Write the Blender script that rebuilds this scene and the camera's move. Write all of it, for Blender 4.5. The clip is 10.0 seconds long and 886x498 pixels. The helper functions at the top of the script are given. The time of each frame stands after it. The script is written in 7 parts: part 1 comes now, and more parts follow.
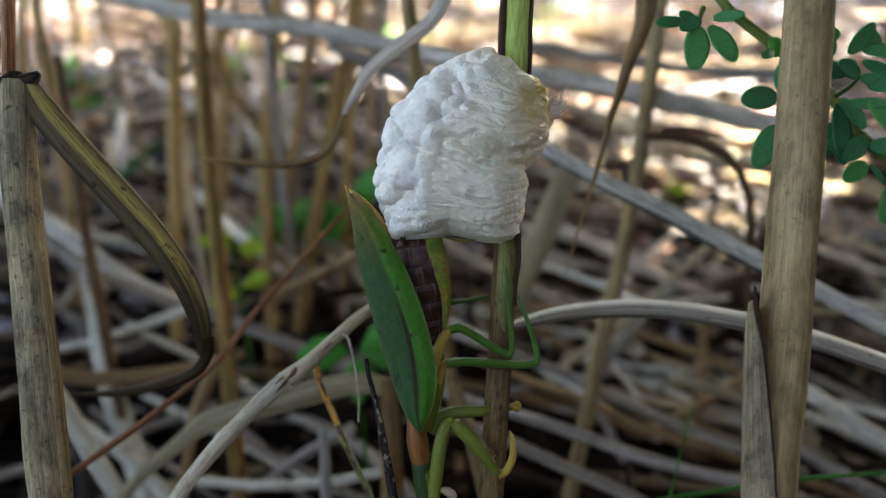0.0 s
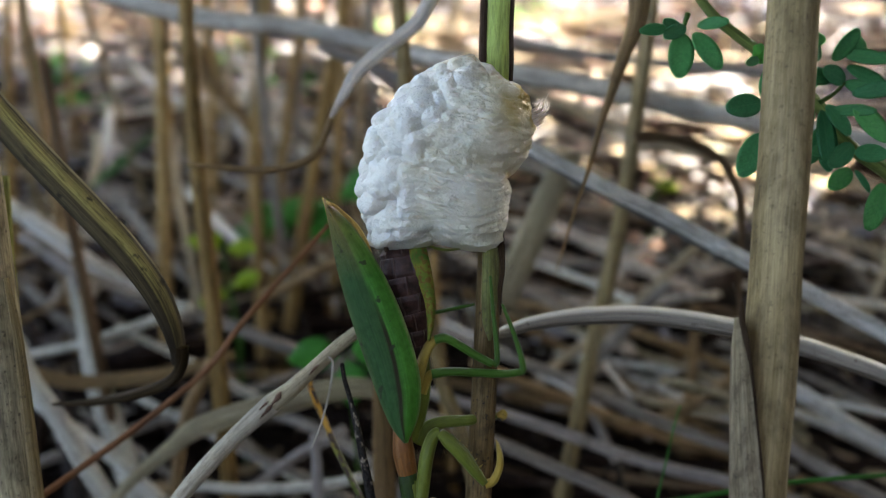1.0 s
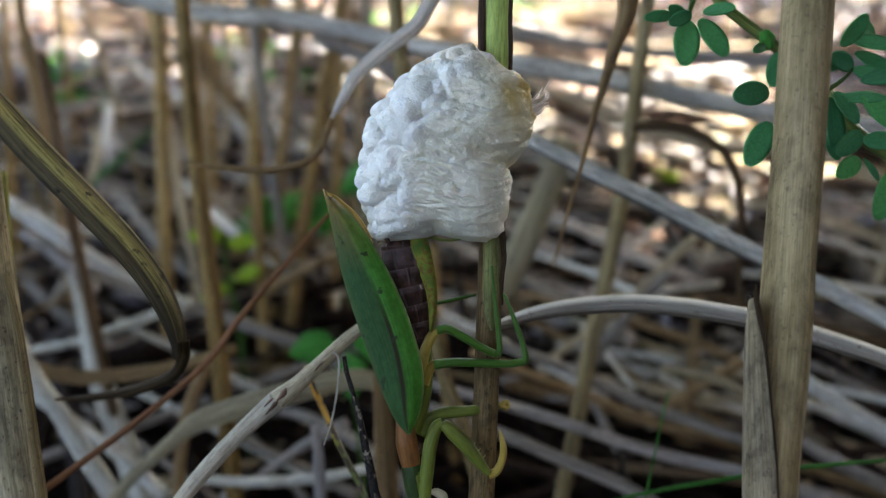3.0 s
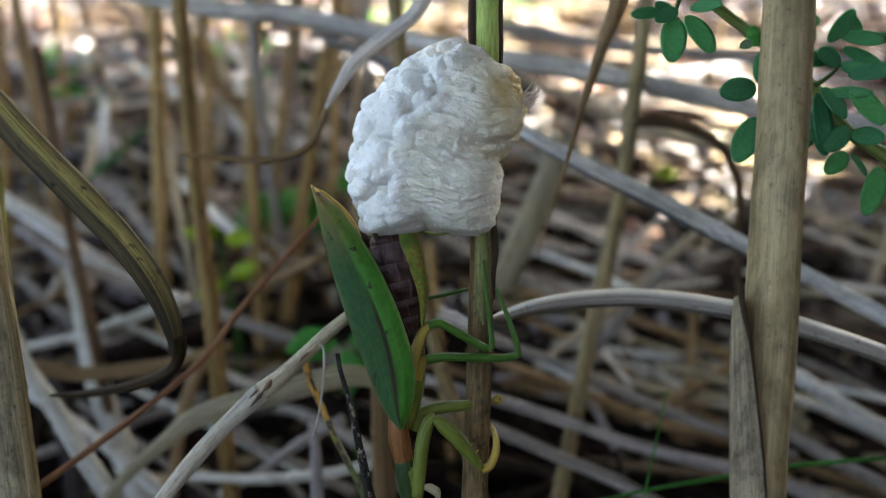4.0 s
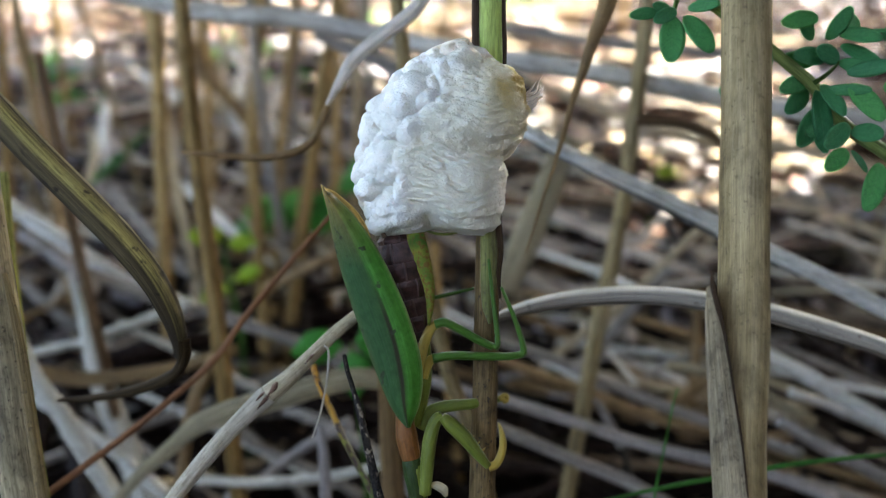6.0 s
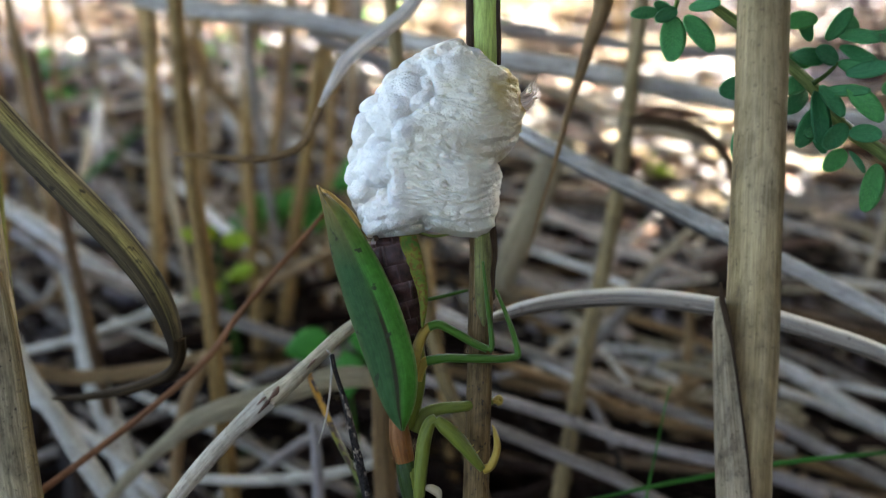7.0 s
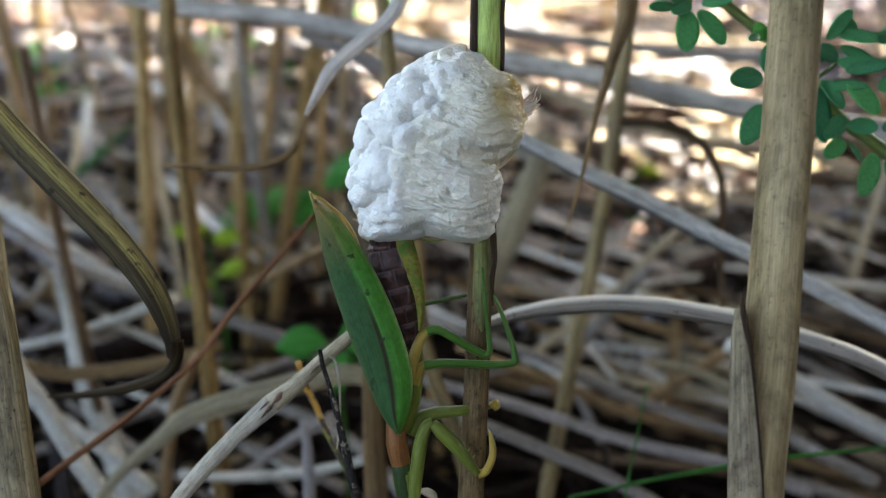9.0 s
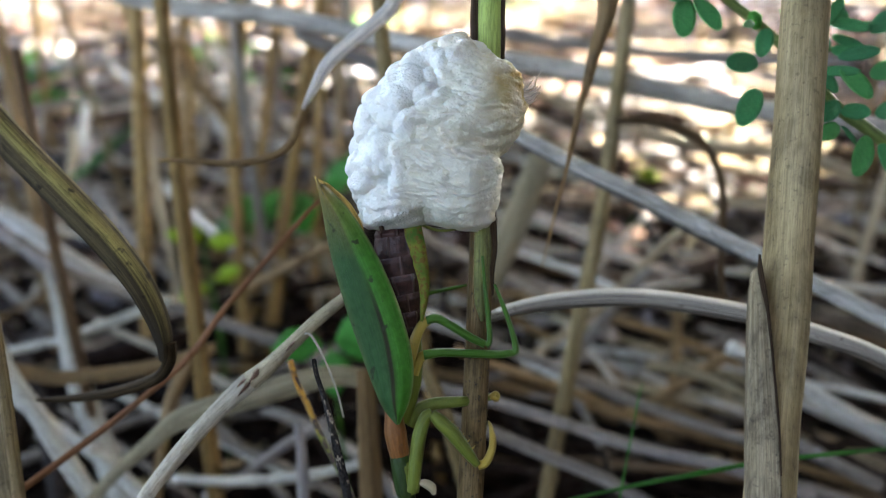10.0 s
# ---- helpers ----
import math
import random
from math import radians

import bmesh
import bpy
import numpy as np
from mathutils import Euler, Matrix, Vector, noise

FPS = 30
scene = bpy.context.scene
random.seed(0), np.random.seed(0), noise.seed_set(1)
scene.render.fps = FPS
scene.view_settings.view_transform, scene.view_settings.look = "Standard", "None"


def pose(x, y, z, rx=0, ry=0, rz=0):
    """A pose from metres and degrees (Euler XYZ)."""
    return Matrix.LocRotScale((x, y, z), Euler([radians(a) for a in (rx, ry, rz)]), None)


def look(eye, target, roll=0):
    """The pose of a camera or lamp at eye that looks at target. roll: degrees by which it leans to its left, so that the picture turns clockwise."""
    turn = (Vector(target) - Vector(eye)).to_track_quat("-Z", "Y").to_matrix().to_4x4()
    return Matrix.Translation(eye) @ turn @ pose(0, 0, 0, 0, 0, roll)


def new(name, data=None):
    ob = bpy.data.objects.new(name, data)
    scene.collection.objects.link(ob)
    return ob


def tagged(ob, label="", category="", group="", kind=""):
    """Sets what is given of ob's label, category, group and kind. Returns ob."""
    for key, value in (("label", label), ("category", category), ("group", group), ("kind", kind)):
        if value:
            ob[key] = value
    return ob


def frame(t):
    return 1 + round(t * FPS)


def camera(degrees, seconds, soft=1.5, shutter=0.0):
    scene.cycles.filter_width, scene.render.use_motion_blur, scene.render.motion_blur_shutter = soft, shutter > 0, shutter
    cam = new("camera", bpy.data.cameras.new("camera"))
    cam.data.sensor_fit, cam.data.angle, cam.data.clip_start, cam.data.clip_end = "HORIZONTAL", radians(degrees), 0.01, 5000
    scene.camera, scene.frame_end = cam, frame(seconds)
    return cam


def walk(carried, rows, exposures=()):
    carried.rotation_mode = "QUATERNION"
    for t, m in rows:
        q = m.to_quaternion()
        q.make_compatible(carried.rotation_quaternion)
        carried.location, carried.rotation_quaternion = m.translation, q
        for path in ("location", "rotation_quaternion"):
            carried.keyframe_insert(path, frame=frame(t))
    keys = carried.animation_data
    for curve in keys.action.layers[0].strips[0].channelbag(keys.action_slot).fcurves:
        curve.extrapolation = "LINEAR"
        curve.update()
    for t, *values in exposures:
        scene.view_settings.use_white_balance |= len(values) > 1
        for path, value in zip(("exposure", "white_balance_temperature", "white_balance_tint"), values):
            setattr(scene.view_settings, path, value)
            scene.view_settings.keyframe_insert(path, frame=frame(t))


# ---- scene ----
cam = camera(56.0, 10.0, soft=1.2)
cam.data.dof.use_dof = True
cam.data.dof.focus_distance = 0.1140
cam.data.dof.aperture_fstop = 13.4
walk(cam, [
    (0, pose(0.00068, -0.00240, 0.19983, 65.335, -0.649, 0.971)),
    (0.5, pose(0.00027, -0.00140, 0.20114, 65.105, -0.609, 0.578)),
    (1, pose(0.00032, -0.00077, 0.20160, 64.807, -0.749, 0.252)),
    (1.5, pose(-0.00017, -0.00041, 0.20074, 64.640, -0.501, 0.226)),
    (2, pose(-0.00027, -0.00021, 0.20120, 64.496, -0.368, 0.056)),
    (2.5, pose(0.00109, -0.00105, 0.20120, 64.401, 0.030, 0.192)),
    (4, pose(0.00048, -0.00039, 0.20033, 64.248, -0.356, -0.080)),
    (4.5, pose(0.00000, 0.00000, 0.20000, 64.000, -0.000, 0.000)),
    (5, pose(-0.00001, -0.00030, 0.20056, 64.005, 0.165, -0.262)),
    (5.5, pose(-0.00065, -0.00031, 0.20047, 64.291, 0.349, -0.245)),
    (7, pose(-0.00045, -0.00061, 0.20093, 64.119, -0.030, -0.680)),
    (7.5, pose(-0.00031, -0.00067, 0.20088, 64.048, 0.034, -0.629)),
    (8, pose(-0.00030, -0.00119, 0.20016, 64.012, 0.243, -0.804)),
    (8.5, pose(0.00057, -0.00097, 0.20006, 63.973, 0.249, -0.719)),
    (9, pose(-0.00067, -0.00220, 0.20225, 63.899, -0.555, -1.233)),
    (9.5, pose(-0.00004, -0.00107, 0.19911, 64.357, -0.495, -1.278)),
    (10, pose(0.00032, -0.00079, 0.19908, 64.590, -0.425, -1.245)),
], exposures=[(0, 5.57, 8000, 3), (2.5, 5.65, 7500, 3), (4.5, 5.77, 7500, 3), (5.5, 6.02, 7500, 3), (7, 5.96, 7500, 3), (8.5, 5.99, 7500, 3), (9.5, 5.87, 7500, 3), (10, 6.10, 7500, 3)])

# ---- light: open shade, sun flecks further back through added unseen foliage ----
SUN_DIR = Vector((0.50, 0.36, 0.79)).normalized()
world = bpy.data.worlds.new("sky")
scene.world = world
world.use_nodes = True
sky = world.node_tree.nodes.new("ShaderNodeTexSky")
sky.sky_type, sky.sun_disc = "NISHITA", False
sky.sun_elevation = math.asin(SUN_DIR.z)
sky.sun_rotation = math.atan2(SUN_DIR.x, SUN_DIR.y)
sky.air_density, sky.dust_density, sky.ozone_density = 0.38, 3.0, 0.4
back = world.node_tree.nodes["Background"]
world.node_tree.links.new(sky.outputs[0], back.inputs[0])
back.inputs[1].default_value = 0.062
sun_data = bpy.data.lights.new("sun", "SUN")
sun_data.energy, sun_data.angle, sun_data.color = 3.0, radians(0.53), (1.0, 0.995, 0.985)
sun = new("sun", sun_data)
sun.matrix_world = look(SUN_DIR * 30, (0, 0, 0))


# ---- materials ----
def nodes_of(name):
    m = bpy.data.materials.new(name)
    m.use_nodes = True
    t = m.node_tree
    return m, t, t.nodes["Principled BSDF"]


def add(t, kind, **values):
    n = t.nodes.new(kind)
    for k, v in values.items():
        n.inputs[k].default_value = v
    return n


def ramp(t, source, stops):
    n = t.nodes.new("ShaderNodeValToRGB")
    while len(n.color_ramp.elements) < len(stops):
        n.color_ramp.elements.new(0.5)
    for e, (p, c) in zip(n.color_ramp.elements, stops):
        e.position, e.color = p, (*c, 1)
    t.links.new(source, n.inputs[0])
    return n.outputs[0]


def mix(t, fac, a, b, mode="MIX"):
    n = t.nodes.new("ShaderNodeMix")
    n.data_type, n.blend_type = "RGBA", mode
    for sock, v in ((n.inputs[0], fac), (n.inputs[6], a), (n.inputs[7], b)):
        if isinstance(v, bpy.types.NodeSocket):
            t.links.new(v, sock)
        elif isinstance(v, (int, float)):
            sock.default_value = v
        else:
            sock.default_value = (*v, 1)
    return n.outputs[2]


def maths(t, op, a, b=0.0):
    n = t.nodes.new("ShaderNodeMath")
    n.operation = op
    for sock, v in ((n.inputs[0], a), (n.inputs[1], b)):
        if isinstance(v, bpy.types.NodeSocket):
            t.links.new(v, sock)
        else:
            sock.default_value = v
    return n.outputs[0]


def noise_on(t, coord, scale, detail=4.0, rough=0.6, stretch=None):
    if stretch:
        mp = t.nodes.new("ShaderNodeMapping")
        mp.inputs["Scale"].default_value = stretch
        t.links.new(coord, mp.inputs[0])
        coord = mp.outputs[0]
    n = add(t, "ShaderNodeTexNoise", Scale=scale, Detail=detail, Roughness=rough)
    t.links.new(coord, n.inputs["Vector"])
    return n.outputs["Fac"]


def bump(t, bsdf, height, strength, distance):
    n = add(t, "ShaderNodeBump", Strength=strength, Distance=distance)
    t.links.new(height, n.inputs["Height"])
    t.links.new(n.outputs[0], bsdf.inputs["Normal"])


def fibre(name, dark, mid, light, rough=0.6, spots=0.5, island=False, vary=0.35, through_light=0.0, grain=26.0, stain=(0.05, 0.04, 0.03), streak=0.75, mottle=0.0):
    """Dry or green plant tissue with fibres running along it. UV: u across, v along in metres."""
    m, t, b = nodes_of(name)
    uv = t.nodes.new("ShaderNodeTexCoord")
    fine = noise_on(t, uv.outputs["UV"], 1.0, 5, 0.65, (grain, 42, 1))
    broad = noise_on(t, uv.outputs["UV"], 1.0, 3, 0.5, (grain * 0.22, 28, 1))
    blot = noise_on(t, uv.outputs["Object"], 160, 5, 0.6)
    big = noise_on(t, uv.outputs["Object"], 38, 3, 0.55)
    hair = noise_on(t, uv.outputs["UV"], 1.0, 3, 0.7, (grain * 3.2, 260, 1))
    speck = noise_on(t, uv.outputs["Object"], 1500, 2, 0.5)
    col = ramp(t, broad, [(0.28, dark), (0.5, mid), (0.72, light)])
    col = mix(t, streak, col, ramp(t, fine, [(0.34, (0.34, 0.33, 0.32)), (0.58, (1.2, 1.2, 1.2))]), "MULTIPLY")
    col = mix(t, streak * 1.06, col, ramp(t, hair, [(0.36, (0.30, 0.30, 0.30)), (0.58, (1.3, 1.3, 1.3))]), "MULTIPLY")
    col = mix(t, maths(t, "MULTIPLY", ramp(t, speck, [(0.62, (0, 0, 0)), (0.68, (1, 1, 1))]), min(1.0, spots * 1.2)), col, stain)
    col = mix(t, maths(t, "MULTIPLY", ramp(t, blot, [(0.58, (0, 0, 0)), (0.72, (1, 1, 1))]), spots), col, stain)
    col = mix(t, 0.6, col, ramp(t, big, [(0.3, (0.7, 0.7, 0.74)), (0.7, (1.2, 1.17, 1.1))]), "MULTIPLY")
    if mottle:
        smudge = noise_on(t, uv.outputs["Object"], 1.0, 5, 0.65, (420, 420, 150))
        col = mix(t, mottle, col, ramp(t, smudge, [(0.36, (0.42, 0.41, 0.42)), (0.5, (0.95, 0.95, 0.94)), (0.64, (1.25, 1.24, 1.2))]), "MULTIPLY")
    if island:
        g = t.nodes.new("ShaderNodeNewGeometry")
        rnd = g.outputs["Random Per Island"]
    else:
        g = t.nodes.new("ShaderNodeObjectInfo")
        rnd = g.outputs["Random"]
    lo, hi = 1 - vary, 1 + vary
    col = mix(t, 1.0, col, ramp(t, rnd, [(0.0, (lo, lo * 0.97, lo * 0.92)), (0.5, (1, 0.98, 0.95)), (1.0, (hi, hi, hi * 1.05))]), "MULTIPLY")
    t.links.new(col, b.inputs["Base Color"])
    b.inputs["Roughness"].default_value = rough
    b.inputs["Specular IOR Level"].default_value = 0.16 if rough < 0.55 else 0.03
    bump(t, b, maths(t, "ADD", fine, maths(t, "MULTIPLY", hair, 0.6)), 0.7, 0.0004)
    if through_light:
        tr = t.nodes.new("ShaderNodeBsdfTranslucent")
        t.links.new(col, tr.inputs[0])
        sh = add(t, "ShaderNodeMixShader", Fac=through_light)
        t.links.new(b.outputs[0], sh.inputs[1])
        t.links.new(tr.outputs[0], sh.inputs[2])
        t.links.new(sh.outputs[0], t.nodes["Material Output"].inputs[0])
    return m


REED_TAN = fibre("reed_tan", (0.220, 0.164, 0.096), (0.394, 0.303, 0.183), (0.524, 0.421, 0.271), spots=0.65, vary=0.1)
REED_LEFT = fibre("reed_left", (0.130, 0.105, 0.064), (0.240, 0.203, 0.128), (0.350, 0.305, 0.205), spots=0.6, vary=0.02, grain=20, streak=0.5, mottle=0.85)
REED_OLIVE = fibre("reed_olive", (0.111, 0.081, 0.038), (0.206, 0.152, 0.069), (0.298, 0.226, 0.125), spots=0.5, vary=0.2)
REED_BROWN = fibre("reed_brown", (0.134, 0.080, 0.026), (0.252, 0.158, 0.058), (0.360, 0.243, 0.104), spots=0.3, vary=0.3)
REED_NEAR = fibre("reed_near", (0.166, 0.122, 0.059), (0.275, 0.209, 0.109), (0.378, 0.297, 0.171), spots=0.3, vary=0.02, grain=44, streak=0.30, mottle=0.5)
SHEATH_GREY = fibre("sheath_grey", (0.155, 0.119, 0.066), (0.256, 0.202, 0.122), (0.348, 0.283, 0.184), spots=0.35, vary=0.02, grain=24, streak=0.5, mottle=0.8)
REED_SLOPE = fibre("reed_slope", (0.270, 0.242, 0.200), (0.460, 0.420, 0.355), (0.610, 0.565, 0.485), spots=0.5, vary=0.02, grain=20)
REED_GREY = fibre("reed_grey", (0.143, 0.124, 0.103), (0.259, 0.226, 0.189), (0.360, 0.319, 0.270), spots=0.4, vary=0.2)
STALK_PALE = fibre("stalk_pale", (0.298, 0.260, 0.189), (0.497, 0.452, 0.357), (0.636, 0.606, 0.526), spots=0.22, vary=0.02, grain=7, mottle=0.3, streak=0.35, stain=(0.16, 0.10, 0.07))
STALK_TAN = fibre("stalk_tan", (0.245, 0.200, 0.120), (0.395, 0.335, 0.220), (0.520, 0.455, 0.320), spots=0.22, vary=0.02, grain=7, mottle=0.4, streak=0.35, stain=(0.14, 0.085, 0.05))
# Dark reed tone that paints the shaded underside of the sloping reed.
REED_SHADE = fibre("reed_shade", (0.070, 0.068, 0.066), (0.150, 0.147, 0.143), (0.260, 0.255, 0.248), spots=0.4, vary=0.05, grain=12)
REED_PALE = fibre("reed_pale", (0.344, 0.322, 0.262), (0.528, 0.501, 0.414), (0.689, 0.646, 0.536), spots=0.35, vary=0.15)
LEAF_DRY = fibre("leaf_dry", (0.151, 0.095, 0.041), (0.277, 0.182, 0.087), (0.377, 0.256, 0.133), spots=0.4, vary=0.25, through_light=0.25)
LEAF_GREY = fibre("leaf_grey", (0.379, 0.343, 0.269), (0.632, 0.567, 0.457), (0.853, 0.775, 0.633), spots=0.25, vary=0.05, through_light=0.25)
LEAF_TAN = fibre("leaf_tan", (0.221, 0.181, 0.109), (0.377, 0.319, 0.201), (0.520, 0.450, 0.299), spots=0.3, vary=0.1, through_light=0.2)
# Brown leaf tissue with the shade of the turned-back end in its colour.
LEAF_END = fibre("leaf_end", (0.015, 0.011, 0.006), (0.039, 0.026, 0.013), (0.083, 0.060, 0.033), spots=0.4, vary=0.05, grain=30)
LEAF_OCHRE = fibre("leaf_ochre", (0.356, 0.234, 0.063), (0.749, 0.506, 0.142), (1.069, 0.778, 0.285), spots=0.2, vary=0.02)
LEAF_BROWN = fibre("leaf_brown", (0.054, 0.031, 0.015), (0.114, 0.071, 0.037), (0.186, 0.131, 0.078), spots=0.3, vary=0.2, through_light=0.2)
KNOT = fibre("knot", (0.112, 0.060, 0.042), (0.225, 0.138, 0.099), (0.390, 0.277, 0.210), spots=0.3, vary=0.2, grain=9, mottle=0.6)
STEM_RED = fibre("stem_red", (0.115, 0.045, 0.020), (0.245, 0.113, 0.055), (0.330, 0.190, 0.110), spots=0.2, vary=0.05)
TWIG_BLACK = fibre("twig_black", (0.004, 0.003, 0.003), (0.042, 0.035, 0.027), (0.34, 0.27, 0.19), spots=0.3, vary=0.05, grain=11, mottle=0.9, streak=0.9)
# Near-black: the deep shade between the reeds is put into this colour.
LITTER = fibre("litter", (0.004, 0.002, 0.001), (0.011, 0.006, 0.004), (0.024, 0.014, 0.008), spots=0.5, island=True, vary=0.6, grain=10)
LITTER_GREY = fibre("litter_grey", (0.128, 0.098, 0.070), (0.271, 0.214, 0.156), (0.454, 0.364, 0.272), spots=0.5, island=True, vary=0.55, grain=10)
# Red-brown, lowered in colour to carry the shade of the gaps.
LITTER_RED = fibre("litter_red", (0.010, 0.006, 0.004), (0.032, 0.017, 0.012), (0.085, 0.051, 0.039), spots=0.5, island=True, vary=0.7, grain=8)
LITTER_LEAF = fibre("litter_leaf", (0.130, 0.066, 0.052), (0.290, 0.165, 0.138), (0.500, 0.360, 0.315), spots=0.5, island=True, vary=0.7, grain=6)
LITTER_PALE = fibre("litter_pale", (0.125, 0.112, 0.115), (0.278, 0.262, 0.278), (0.500, 0.488, 0.525), spots=0.4, island=True, vary=0.6, grain=8)
GREEN_STEM = fibre("green_stem", (0.282, 0.375, 0.079), (0.406, 0.497, 0.133), (0.528, 0.601, 0.211), rough=0.42, spots=0.06, vary=0.02, through_light=0.15, grain=12, streak=0.4)
SHEATH_GREEN = fibre("sheath_green", (0.085, 0.085, 0.025), (0.125, 0.130, 0.036), (0.185, 0.185, 0.066), rough=0.5, spots=0.35, vary=0.02, grain=9, streak=0.4, mottle=0.5)
SHEATH_YELLOW = fibre("sheath_yellow", (0.130, 0.125, 0.030), (0.220, 0.215, 0.055), (0.310, 0.300, 0.100), spots=0.3, vary=0.02, grain=9)
SHEATH_DARK = fibre("sheath_dark", (0.02, 0.014, 0.01), (0.055, 0.035, 0.022), (0.12, 0.08, 0.05), spots=0.3, vary=0.05)
STEM_LOW = fibre("stem_low", (0.056, 0.036, 0.015), (0.126, 0.085, 0.038), (0.205, 0.145, 0.070), spots=0.85, vary=0.02, grain=16, streak=0.45, mottle=0.7)
GRASS = fibre("grass", (0.023, 0.109, 0.013), (0.038, 0.182, 0.024), (0.062, 0.246, 0.034), rough=0.45, spots=0.05, vary=0.1, through_light=0.3)
WEED_GREEN = fibre("weed_green", (0.030, 0.076, 0.011), (0.051, 0.123, 0.020), (0.081, 0.171, 0.034), rough=0.5, spots=0.05, vary=0.3, through_light=0.35)
WEED_BRIGHT = fibre("weed_bright", (0.045, 0.210, 0.028), (0.068, 0.304, 0.044), (0.099, 0.378, 0.064), rough=0.5, spots=0.03, vary=0.1, through_light=0.35)
PLANT_STALK = fibre("plant_stalk", (0.09, 0.12, 0.03), (0.14, 0.19, 0.05), (0.20, 0.25, 0.08), rough=0.5, spots=0.15, vary=0.05)
# Colour raised so that seedlings under the shade look sunlit.
WEED_YELLOW = fibre("weed_yellow", (0.210, 0.315, 0.021), (0.336, 0.473, 0.032), (0.441, 0.578, 0.063), rough=0.5, spots=0.05, vary=0.1, through_light=0.35)
LEG_GREEN = fibre("leg_green", (0.031, 0.082, 0.009), (0.047, 0.116, 0.014), (0.067, 0.146, 0.021), rough=0.38, spots=0.0, vary=0.03, grain=5, streak=0.2)
LEG_DARK = fibre("leg_dark", (0.012, 0.025, 0.005), (0.020, 0.040, 0.007), (0.033, 0.054, 0.012), rough=0.45, spots=0.1, vary=0.03, grain=5, streak=0.25, mottle=0.5)
LEG_OLIVE = fibre("leg_olive", (0.085, 0.108, 0.016), (0.128, 0.152, 0.024), (0.180, 0.198, 0.040), rough=0.4, spots=0.05, vary=0.08, grain=5, streak=0.22, mottle=0.3)
LEG_OCHRE = fibre("leg_ochre", (0.249, 0.168, 0.029), (0.350, 0.252, 0.048), (0.433, 0.336, 0.081), rough=0.45, spots=0.1, vary=0.05, grain=5, streak=0.2)
THORAX = fibre("thorax", (0.100, 0.036, 0.010), (0.165, 0.066, 0.018), (0.210, 0.098, 0.032), rough=0.45, spots=0.2, vary=0.02, grain=6, streak=0.3, mottle=0.5)
FACE_PALE = fibre("face_pale", (0.245, 0.196, 0.105), (0.350, 0.294, 0.175), (0.420, 0.364, 0.238), rough=0.5, spots=0.3, vary=0.02, streak=0.2)
FOAM_TAN = fibre("foam_tan", (0.601, 0.511, 0.379), (0.801, 0.700, 0.546), (0.915, 0.831, 0.682), rough=0.6, spots=0.1, vary=0.02, grain=3)
FOAM_GREY = fibre("foam_grey", (0.345, 0.345, 0.322), (0.483, 0.483, 0.448), (0.598, 0.598, 0.552), rough=0.6, spots=0.2, vary=0.02, grain=10)
CANOPY = fibre("canopy", (0.03, 0.07, 0.015), (0.05, 0.11, 0.025), (0.08, 0.15, 0.04), island=True, vary=0.3)


def banded_stem():
    """Young stem: orange-yellow above, green below, dark rings."""
    m, t, b = nodes_of("banded_stem")
    uv = t.nodes.new("ShaderNodeTexCoord")
    sep = t.nodes.new("ShaderNodeSeparateXYZ")
    t.links.new(uv.outputs["UV"], sep.inputs[0])
    along = ramp(t, maths(t, "MULTIPLY", sep.outputs[1], 45.0), [(0.0, (0.50, 0.22, 0.016)), (0.42, (0.46, 0.24, 0.02)), (0.6, (0.17, 0.17, 0.02)), (1.0, (0.07, 0.10, 0.016))])
    n = noise_on(t, uv.outputs["UV"], 1.0, 3, 0.6, (3, 420, 1))
    t.links.new(mix(t, ramp(t, n, [(0.46, (0, 0, 0)), (0.54, (1, 1, 1))]), along, (0.04, 0.02, 0.01)), b.inputs["Base Color"])
    b.inputs["Roughness"].default_value = 0.5
    return m


